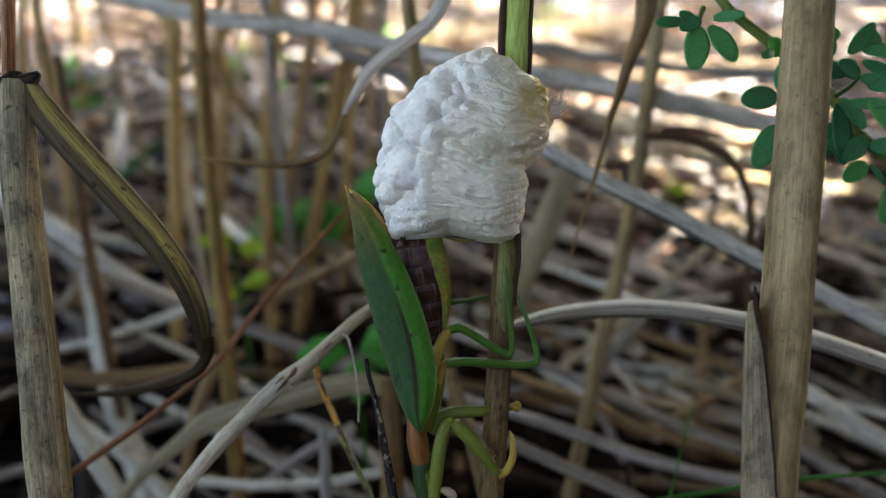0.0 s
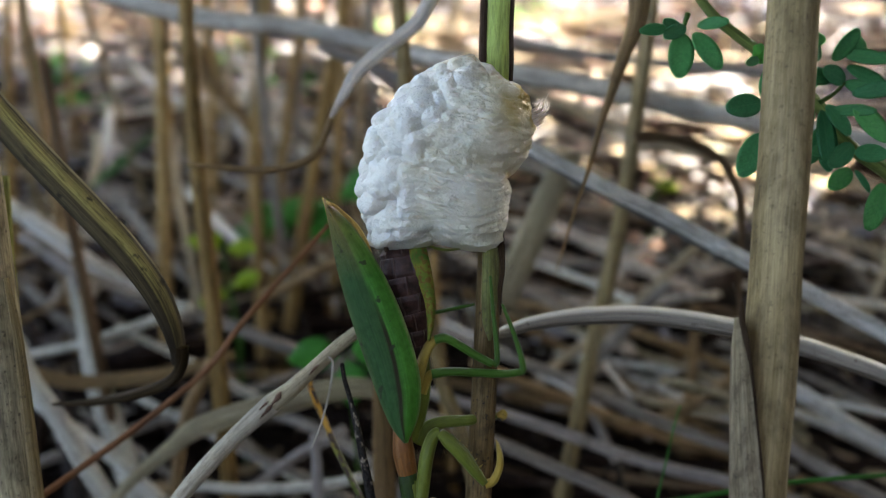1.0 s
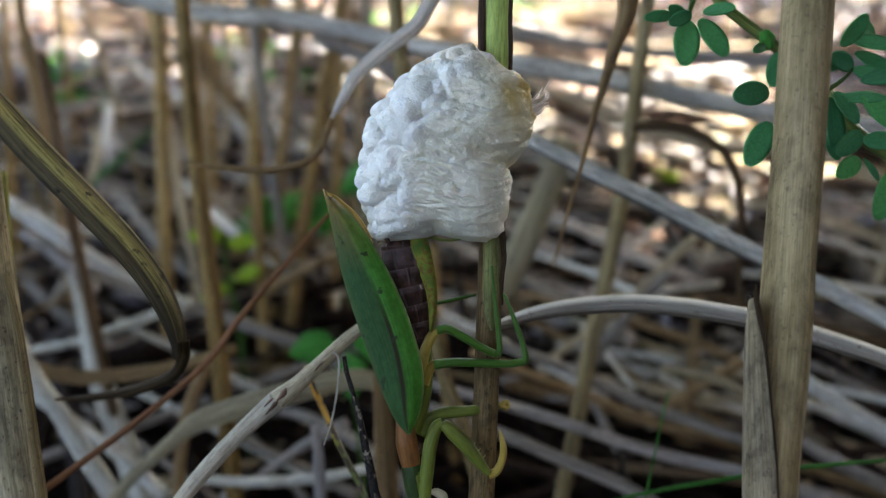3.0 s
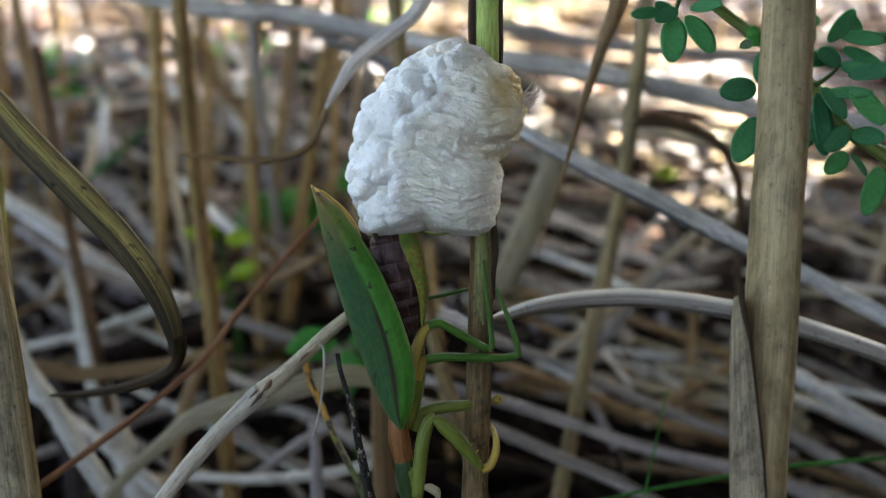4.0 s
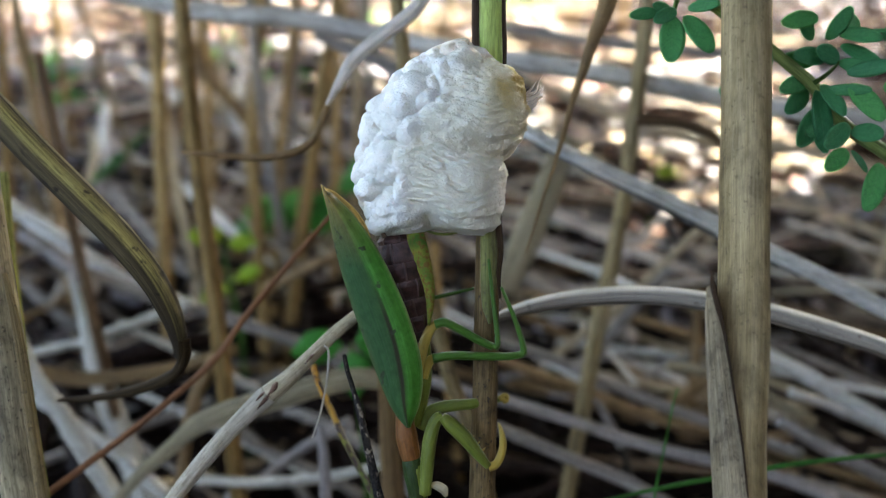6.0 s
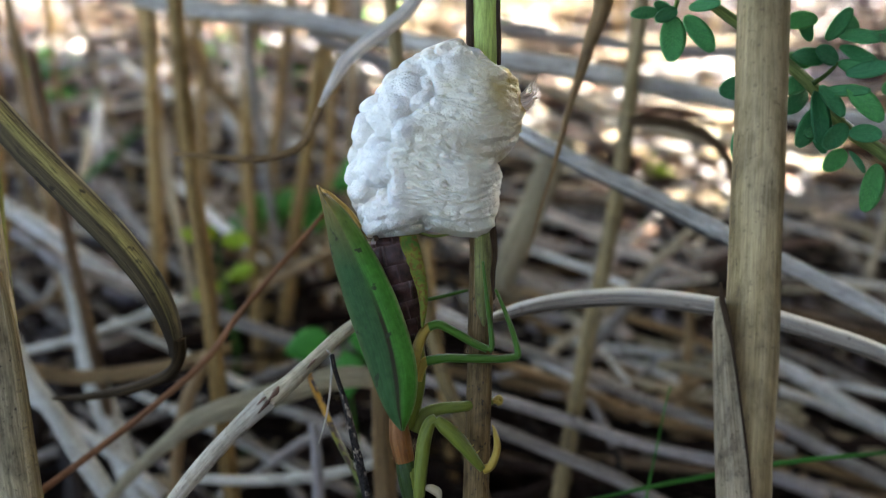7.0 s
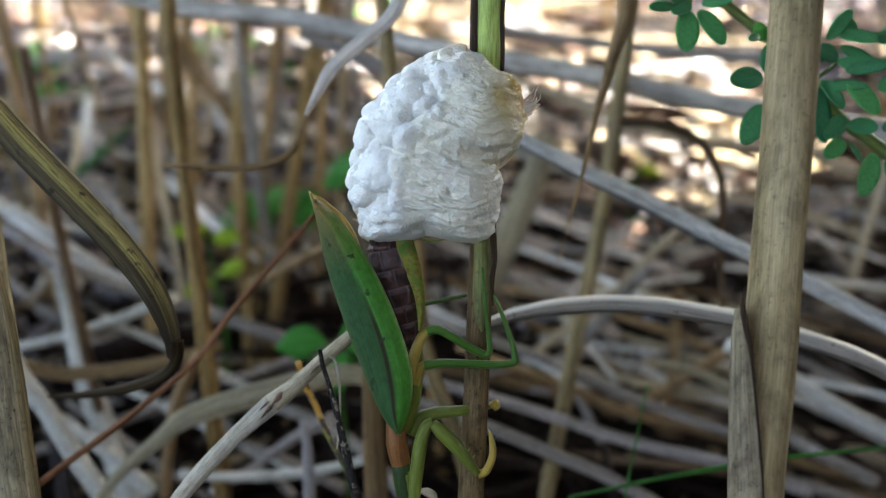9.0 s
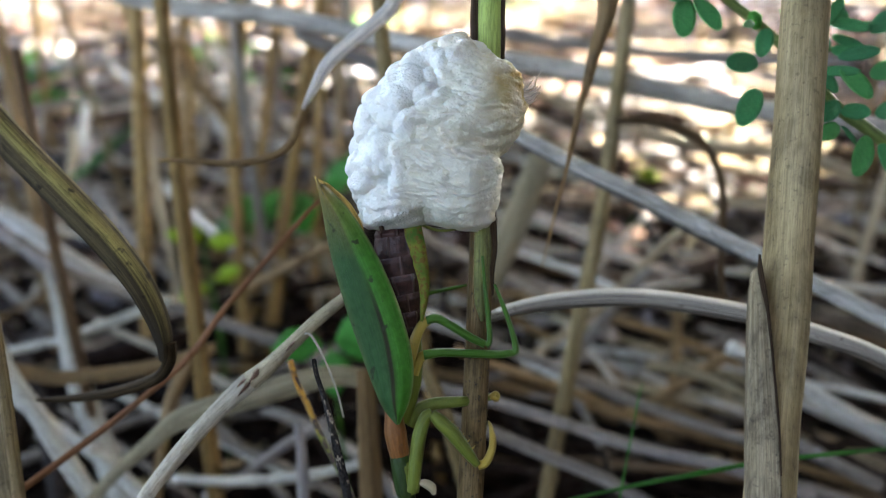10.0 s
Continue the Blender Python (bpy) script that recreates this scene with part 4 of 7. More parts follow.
    part("flank", loft([
        [(-0.00541, 0.10406, 0.15329), (-0.00479, 0.10277, 0.15065), (-0.00371, 0.10165, 0.14836), (-0.00271, 0.10046, 0.14593), (-0.00224, 0.09928, 0.14349), (-0.00209, 0.09826, 0.14141)],
        [(-0.00478, 0.10383, 0.15373), (-0.00401, 0.10247, 0.15096), (-0.003, 0.10136, 0.14868), (-0.00216, 0.10011, 0.14612), (-0.00193, 0.09893, 0.14369), (-0.002, 0.09788, 0.14155)],
        [(-0.00393, 0.10393, 0.15394), (-0.00308, 0.10264, 0.15131), (-0.00223, 0.10139, 0.14875), (-0.00162, 0.10011, 0.14612), (-0.00154, 0.09893, 0.14369), (-0.00185, 0.09785, 0.14148)],
        [(-0.00325, 0.10433, 0.15385), (-0.00232, 0.10304, 0.15121), (-0.00162, 0.10178, 0.14864), (-0.00116, 0.10046, 0.14593), (-0.00124, 0.09928, 0.14349), (-0.0017, 0.09816, 0.1412)]], [0, 0.33, 0.66, 1], 0.0003, 6), FLANK, belly, "yellow-green soft flank with rusty spots")
    part("ovipositor", tube([(-0.00484, 0.10469, 0.15232), (-0.00577, 0.1049, 0.15274), (-0.00671, 0.10483, 0.1526), (-0.00718, 0.10442, 0.15176), (-0.00671, 0.10408, 0.15106)], [0.0005, 0.0010, 0.0012, 0.0009, 0.0004], 10, 5, 0.3, 2), SHEATH_DARK, belly, "blackish brown tail tip in the foam")
    part("cercus", tube([(-0.00809, 0.10208, 0.15267), (-0.00855, 0.10255, 0.15363), (-0.00862, 0.10309, 0.15473), (-0.00824, 0.10349, 0.15555)], [0.00034, 0.0003, 0.00024, 0.0001], 8, 5), SHEATH_DARK, belly, "short dark bristly cercus")
    part("cercus", tube([(-0.00328, 0.1049, 0.15274), (-0.0007, 0.10463, 0.15218), (0.00125, 0.10469, 0.15232), (0.00328, 0.10504, 0.15302)], [0.0002, 0.00022, 0.0002, 0.0001], 6, 5), LEG_OLIVE, belly)
    part("thorax", tube([(-0.00244, 0.09912, 0.13861), (-0.00236, 0.09774, 0.13578), (-0.0026, 0.09636, 0.13296), (-0.00315, 0.09516, 0.13048), (-0.00401, 0.09378, 0.12765)], [0.0007, 0.0010, 0.0011, 0.0011, 0.0010], 14, 6), LEG_OLIVE, mantis, "olive rear thorax")
    part("pronotum", tube([(-0.0053, 0.09365, 0.12968), (-0.00499, 0.09228, 0.12688), (-0.00445, 0.09109, 0.12442), (-0.00430, 0.09077, 0.12376)], [0.0012, 0.00155, 0.0014, 0.0011], 14, 6), THORAX, mantis, "rusty orange-brown pronotum")
    part("prothorax", tube([(-0.00455, 0.09131, 0.12486), (-0.0043, 0.09077, 0.12376), (-0.0039, 0.08989, 0.12197), (-0.00343, 0.08883, 0.11979), (-0.00300, 0.08830, 0.11860)], [0.0010, 0.0014, 0.0015, 0.0014, 0.0010], 14, 6), LEG_DARK, mantis, "dark green front of the thorax")
    head = bmesh.new()
    bmesh.ops.create_uvsphere(head, u_segments=20, v_segments=14, radius=1.0)
    for v in head.verts:
        k = 1 - 0.35 * max(0.0, -v.co.z)
        v.co = Vector((v.co.x * 0.0027 * k, v.co.y * 0.0015, v.co.z * 0.0020))
    bmesh.ops.transform(head, matrix=Matrix.Translation((-0.00282, 0.08798, 0.11691)), verts=head.verts)
    part("head", head, GRASS, mantis, "small green triangular head facing down")
    part("coxa", tube([(-0.00412, 0.09077, 0.12468), (-0.00365, 0.08988, 0.12287), (-0.00326, 0.08907, 0.12119), (-0.00264, 0.08832, 0.11965)], [0.0006, 0.0010, 0.0010, 0.0007], 14, 6), LEG_OLIVE, mantis, "dark green base of the far fore leg")
    part("mouth", tube([(-0.0017, 0.08853, 0.12147), (-0.00077, 0.0885, 0.1214), (0.00015, 0.08826, 0.12091), (0.00046, 0.08785, 0.12008)], [0.0003, 0.0006, 0.00065, 0.0003], 10, 5, 0.25, 7), FACE_PALE, mantis, "pale buff mouthparts")
    part("coxa", tube([(-0.00247, 0.08799, 0.12035), (-0.00216, 0.08962, 0.12369), (-0.0017, 0.09131, 0.12716), (-0.00093, 0.0924, 0.12939), (0, 0.09274, 0.13008)], [0.00085, 0.00095, 0.00098, 0.00088, 0.0007], 14, 6), LEG_OLIVE, mantis, "thick olive-green fore coxa")
    part("femur", tube([(0, 0.09226, 0.13025), (0.00123, 0.09175, 0.12921), (0.00323, 0.09091, 0.12748), (0.00493, 0.08997, 0.12555), (0.00631, 0.08922, 0.12402)], [0.00065, 0.0010, 0.00105, 0.0008, 0.0005], 14, 6), LEG_OLIVE, mantis, "thick green grasping femur")
    part("tibia", tube([(0.00634, 0.08958, 0.12362), (0.00742, 0.08979, 0.12404), (0.0082, 0.0905, 0.1255), (0.00835, 0.09118, 0.12689), (0.00815, 0.09313, 0.12747), (0.00793, 0.09469, 0.12724)], [0.00065, 0.0006, 0.00055, 0.0005, 0.0003, 0.0001], 10, 6), LEG_OCHRE, mantis, "yellow-brown hooked tibia")
    part("femur", tube([(-0.00284, 0.09394, 0.12684), (-0.00205, 0.09477, 0.12855), (-0.00063, 0.09518, 0.1294), (0.00126, 0.09536, 0.12976), (0.00411, 0.09546, 0.12997), (0.00681, 0.09813, 0.1286), (0.00883, 0.0991, 0.1283)], [0.0009, 0.0011, 0.0009, 0.00085, 0.00075, 0.0006, 0.0005], 12, 6), LEG_OLIVE, mantis, "olive fore leg clasping the stem")
    spines = bmesh.new()
    for f in (0.3, 0.42, 0.54, 0.66, 0.78):
        p = Vector((0, 0.09226, 0.13025)).lerp(Vector((0.00631, 0.08922, 0.12402)), f) + Vector((0.0005, 0.0003, 0.0006))
        tube([p, p + Vector((0.0003, 0.0001, 0.0002)), p + Vector((0.0005, 0.0001, 0.0005))], [0.00016, 0.0001, 0.00002], 6, 3, bm=spines)
    part("spines", spines, LEG_OCHRE, mantis, "row of small ochre spines")
    claw = bmesh.new()
    for pts in ([(0.0082, 0.09738, 0.12934), (0.009, 0.09766, 0.12992), (0.00932, 0.09738, 0.12934), (0.00884, 0.0971, 0.12877)], [(0.00836, 0.09745, 0.12949), (0.00916, 0.09731, 0.1292), (0.00948, 0.09759, 0.12978)]):
        tube(pts, [0.0004, 0.0004, 0.0001], 8, 5, 0.2, bm=claw)
    part("claw", claw, LEG_OCHRE, mantis, "ochre claw hooked round the stem")
    for name, pts, rad, mat in (
            ("leg_base", [(-0.00304, 0.09587, 0.13424), (-0.00281, 0.09724, 0.13704), (-0.00218, 0.09827, 0.13914), (-0.0014, 0.09888, 0.1404), (-0.00047, 0.09916, 0.14097)], [0.0006, 0.0008, 0.00075, 0.0007, 0.00065], LEG_OCHRE),
            ("middle_femur", [(-0.00093, 0.09866, 0.14108), (0.00047, 0.09879, 0.14136), (0.00217, 0.09845, 0.14066), (0.00474, 0.09777, 0.13927), (0.00714, 0.09726, 0.13822)], [0.00062, 0.00066, 0.00062, 0.0006, 0.00055], LEG_GREEN),
            ("middle_tibia", [(0.00721, 0.09702, 0.13819), (0.00775, 0.09733, 0.13882), (0.00752, 0.09869, 0.1416), (0.00705, 0.10039, 0.14509), (0.00659, 0.10243, 0.14927)], [0.0005, 0.00042, 0.00038, 0.0003, 0.0002], LEG_GREEN),
            ("leg_base", [(-0.0025, 0.09581, 0.1341), (-0.00203, 0.09656, 0.13564), (-0.00156, 0.0969, 0.13634), (-0.00078, 0.09707, 0.13669)], [0.0006, 0.0007, 0.0007, 0.0006], LEG_OCHRE),
            ("hind_femur", [(-0.00124, 0.09633, 0.13699), (0.00124, 0.0965, 0.13734), (0.00511, 0.09646, 0.13727), (0.00898, 0.09643, 0.1372), (0.01069, 0.09653, 0.13741)], [0.0007, 0.00062, 0.0006, 0.00055, 0.00052], LEG_GREEN),
            ("hind_tibia", [(0.01053, 0.0965, 0.13734), (0.01131, 0.0967, 0.13776), (0.01084, 0.09775, 0.13991), (0.0096, 0.09928, 0.14305), (0.00829, 0.10064, 0.14583)], [0.00052, 0.0005, 0.0004, 0.00032, 0.0002], LEG_GREEN),
            ("far_tibia", [(-0.00178, 0.10416, 0.1421), (0.00048, 0.10437, 0.14254), (0.00291, 0.10462, 0.14305), (0.00468, 0.1048, 0.14341)], [0.0003, 0.0003, 0.00028, 0.0002], LEG_GREEN)):
        part(name, tube(pts, rad, 12, 6), mat, mantis)
    return mantis, wing, belly


mantis, mantis_wing, mantis_tail = build_mantis()

# ---- near reeds ----
LEFT_FOOT, RIGHT_FOOT = (-0.05449, 0.08554, 0), (0.04071, 0.08221, 0)


def build_left_reed():
    reed = thing("reed", LEFT_FOOT, "broken tan reed stump with its leaf folded over", "reed stem")
    stem = [(-0.06079, 0.1069, 0.1728), (-0.05977, 0.1016, 0.16194), (-0.05786, 0.09582, 0.15009), (-0.05655, 0.09132, 0.14087), (-0.05523, 0.08683, 0.13166), (-0.05391, 0.08291, 0.12362)]
    part("stem", tube(rooted(stem), [0.0024, 0.0026, 0.0028, 0.0029, 0.0030], 22, 8, 0.10, 3), REED_LEFT, reed, "speckled olive-tan dry stem")
    stub = bmesh.new()
    for pts, w in (([(-0.06197, 0.10568, 0.1726), (-0.06052, 0.10613, 0.17351), (-0.05936, 0.10632, 0.1739)], 0.0012), ([(-0.05951, 0.10606, 0.17338), (-0.05805, 0.10619, 0.17364), (-0.05718, 0.10651, 0.17429)], 0.0009)):
        tube(pts, [w, w, w * 0.4], 8, 4, 0.5, 6, bm=stub)
    part("broken_top", stub, TWIG_BLACK, reed, "frayed dark broken top")
    part("broken_culm", tube([(-0.06621, 0.13049, 0.20977), (-0.06575, 0.12478, 0.19806), (-0.06529, 0.12041, 0.18911), (-0.06491, 0.11705, 0.18222), (-0.06453, 0.11403, 0.17602), (-0.06422, 0.11168, 0.1712), (-0.06392, 0.10966, 0.16706)], [0.0008, 0.0009, 0.0010, 0.0010], 10, 6, 0.1, 2), STEM_RED, reed, "rust-brown culm behind the broken top")
    part("sheath_edge", blade([(-0.05571, 0.09471, 0.15148), (-0.05426, 0.09187, 0.14564), (-0.05311, 0.0887, 0.13915), (-0.05196, 0.08491, 0.13137), (-0.05095, 0.08168, 0.12476)], [0.0006, 0.0011, 0.0014, 0.0015, 0.0015], (0.7, -1, 0.1), 0.2, 0.0003, 8, 3), REED_OLIVE, reed, "olive sheath edge")
    leaf = [(-0.05907, 0.10613, 0.17351), (-0.05663, 0.10405, 0.17039), (-0.05145, 0.10187, 0.16477), (-0.04644, 0.10038, 0.15944), (-0.04208, 0.09982, 0.15372), (-0.03901, 0.10019, 0.14764), (-0.03777, 0.10154, 0.14129), (-0.03791, 0.10332, 0.13582), (-0.03917, 0.10551, 0.13118)]
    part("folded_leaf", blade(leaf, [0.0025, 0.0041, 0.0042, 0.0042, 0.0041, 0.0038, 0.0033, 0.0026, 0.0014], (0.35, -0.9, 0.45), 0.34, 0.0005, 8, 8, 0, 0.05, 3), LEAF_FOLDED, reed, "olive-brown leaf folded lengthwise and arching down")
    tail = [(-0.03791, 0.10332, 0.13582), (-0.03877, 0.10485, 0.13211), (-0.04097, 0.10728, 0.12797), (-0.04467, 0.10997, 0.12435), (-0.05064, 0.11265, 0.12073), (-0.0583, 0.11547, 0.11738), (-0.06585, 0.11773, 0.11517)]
    part("leaf_tail", blade(tail, [0.0026, 0.0024, 0.0021, 0.0019, 0.0017, 0.0013, 0.0004], (0.1, -0.6, 0.75), 0.3, 0.0005, 8, 6, 0, 0.05, 3), LEAF_END, reed, "brown leaf end curling back, darkened for shade")
    return reed


left_reed = build_left_reed()


def build_right_reed():
    reed = thing("reed", RIGHT_FOOT, "upright dry tan reed with a split leaf sheath", "reed stem")
    stem = [(0.04739, 0.12356, 0.20925), (0.04644, 0.11656, 0.1949), (0.04557, 0.1102, 0.18186), (0.04485, 0.10384, 0.16881), (0.04412, 0.09875, 0.15838), (0.04354, 0.09398, 0.14859), (0.04296, 0.08984, 0.14011), (0.04223, 0.08539, 0.13098), (0.0418, 0.08157, 0.12316)]
    part("stem", tube(rooted(stem), [0.0031, 0.0032, 0.0033, 0.0034, 0.0035, 0.0036, 0.0036], 30, 8, 0.05, 5), REED_NEAR, reed, "dry olive-tan stem with fine grain and dark blotches")
    part("sheath", loft([
        [(0.03911, 0.09479, 0.14798), (0.03875, 0.09325, 0.14482), (0.0386, 0.09132, 0.14087), (0.0386, 0.08875, 0.13561), (0.0386, 0.08554, 0.12902), (0.03867, 0.08265, 0.1231), (0.03882, 0.07591, 0.10927)],
        [(0.0381, 0.09207, 0.14971), (0.03781, 0.09058, 0.14665), (0.03781, 0.08862, 0.14262), (0.03788, 0.08612, 0.13751), (0.03795, 0.08301, 0.13112), (0.03803, 0.0802, 0.12538), (0.03817, 0.07366, 0.11196)],
        [(0.03787, 0.09091, 0.15051), (0.03822, 0.0894, 0.14742), (0.0385, 0.08743, 0.14339), (0.03878, 0.08497, 0.13835), (0.0392, 0.0819, 0.13205), (0.03941, 0.07913, 0.12637), (0.03969, 0.07268, 0.11314)],
        [(0.03806, 0.09075, 0.15076), (0.03911, 0.08906, 0.1473), (0.03967, 0.08722, 0.14353), (0.04022, 0.08477, 0.1385), (0.04099, 0.0817, 0.13221), (0.04141, 0.07894, 0.12655), (0.04176, 0.0725, 0.11335)]], [0, 0.3, 0.65, 1], 0.0003, 8), SHEATH_GREY, reed, "grey-tan split sheath wrapping the stem")
    part("split", blade([(0.038, 0.0912, 0.15249), (0.03814, 0.09029, 0.15061), (0.03862, 0.08922, 0.14842), (0.03918, 0.08799, 0.14591), (0.0396, 0.08662, 0.14309), (0.04016, 0.08448, 0.13871), (0.04093, 0.08142, 0.13244), (0.04134, 0.07867, 0.1268)], [0.0003, 0.0008, 0.0008, 0.0005, 0.0004, 0.0003, 0.0003, 0.0002], (-0.2, -1, 0.1), 0.1, 0.0002, 8, 2, 0, 0.4, 2), SHEATH_DARK, reed, "dark edge of the split sheath")
    part("stem_edge", blade([(0.04479, 0.08816, 0.14123), (0.04444, 0.08566, 0.13611), (0.04401, 0.08317, 0.13099), (0.04379, 0.08036, 0.12523)], [0.0003, 0.0007, 0.0009, 0.0009], (0.6, -1, 0.1), 0.2, 0.0002, 8, 2), SHEATH_GREEN, reed, "yellowish sheath margin")
    return reed


right_reed = build_right_reed()

# ---- leafy branch ----
PLANT_FOOT = (0.06641, 0.10789, 0)


def leaflet_mesh(n=12, cols=6):
    """An oval leaflet, 1 long and 0.56 wide, base at the origin, slightly cupped."""
    bm = bmesh.new()
    rings, vs = [], []
    for i in range(n + 1):
        s = i / n
        w = 0.28 * max(0.05, math.sin(math.pi * (0.015 + s * 0.965)) ** 0.5)
        row = []
        for j in range(cols + 1):
            u = 2 * j / cols - 1
            row.append(Vector((u * w, s, 0.05 * u * u * w * 2 - 0.10 * (s - 0.5) ** 2)))
        rings.append([p + Vector((0, 0, 0.006)) for p in row] + [p - Vector((0, 0, 0.006)) for p in row[::-1]])
        vs.append(s)
    us = [j / cols for j in range(cols + 1)]
    bm, rows = grid_mesh(rings, us + us[::-1] + [0], vs, True, bm)
    bm.faces.new(rows[0][::-1])
    bm.faces.new(rows[-1])
    me = bpy.data.meshes.new("leaflet")
    bm.to_mesh(me)
    bm.free()
    me.shade_smooth()
    me.materials.append(LEAFLET)
    return me


def build_branch():
    plant = thing("leafy_branch", PLANT_FOOT, "green herb branch with small oval leaflets behind a reed", "plant")
    part("stalk", tube(rooted([(0.03619, 0.12678, 0.18391), (0.03923, 0.12516, 0.18059), (0.04234, 0.12408, 0.17838), (0.04604, 0.12289, 0.17594), (0.05055, 0.1212, 0.17248), (0.05482, 0.11951, 0.16901), (0.05794, 0.1176, 0.1651), (0.06122, 0.11634, 0.16252), (0.06532, 0.11519, 0.16016), (0.07189, 0.11275, 0.15514), (0.08009, 0.10771, 0.14482)]), [0.0006, 0.0008, 0.0009, 0.0010, 0.0010, 0.0011, 0.0012, 0.0012, 0.0013], 12, 6, 0.14), PLANT_STALK, plant, "smooth green stalk")
    part("bud", tube([(0.04506, 0.12183, 0.17719), (0.04555, 0.1213, 0.1761), (0.04603, 0.12066, 0.17478)], [0.0006, 0.0012, 0.0005], 10, 5, 0.3, 2), WEED_BRIGHT, plant, "green leaf bud")
    part("twig", tube([(0.05461, 0.11867, 0.16956), (0.05624, 0.11913, 0.17051), (0.05762, 0.11966, 0.17161), (0.05827, 0.12002, 0.17234)], [0.0004, 0.0003, 0.0002], 6, 4), WEED_GREEN, plant)
    part("twig", tube([(0.03508, 0.1243, 0.18112), (0.03451, 0.12352, 0.17951), (0.0341, 0.12295, 0.17834)], [0.0004, 0.0003, 0.0002], 6, 4), WEED_GREEN, plant)
    me = leaflet_mesh()
    eye_side = Vector((0.0, -0.85, 0.5))
    for base, tip, wide, lean in LEAFLETS:
        base, tip = Vector(base), Vector(tip)
        y = tip - base
        ln = y.length
        y.normalize()
        z = (eye_side + Vector((lean, 0, 0)))
        z = (z - y * z.dot(y)).normalized()
        x = y.cross(z)
        m = Matrix((x, y, z)).transposed().to_4x4()
        ob = new("leaflet", me)
        ob.parent = plant
        ob.matrix_basis = Matrix.Translation(base - Vector(PLANT_FOOT)) @ m @ Matrix.Diagonal((wide / 0.56, ln, ln, 1))
    return plant


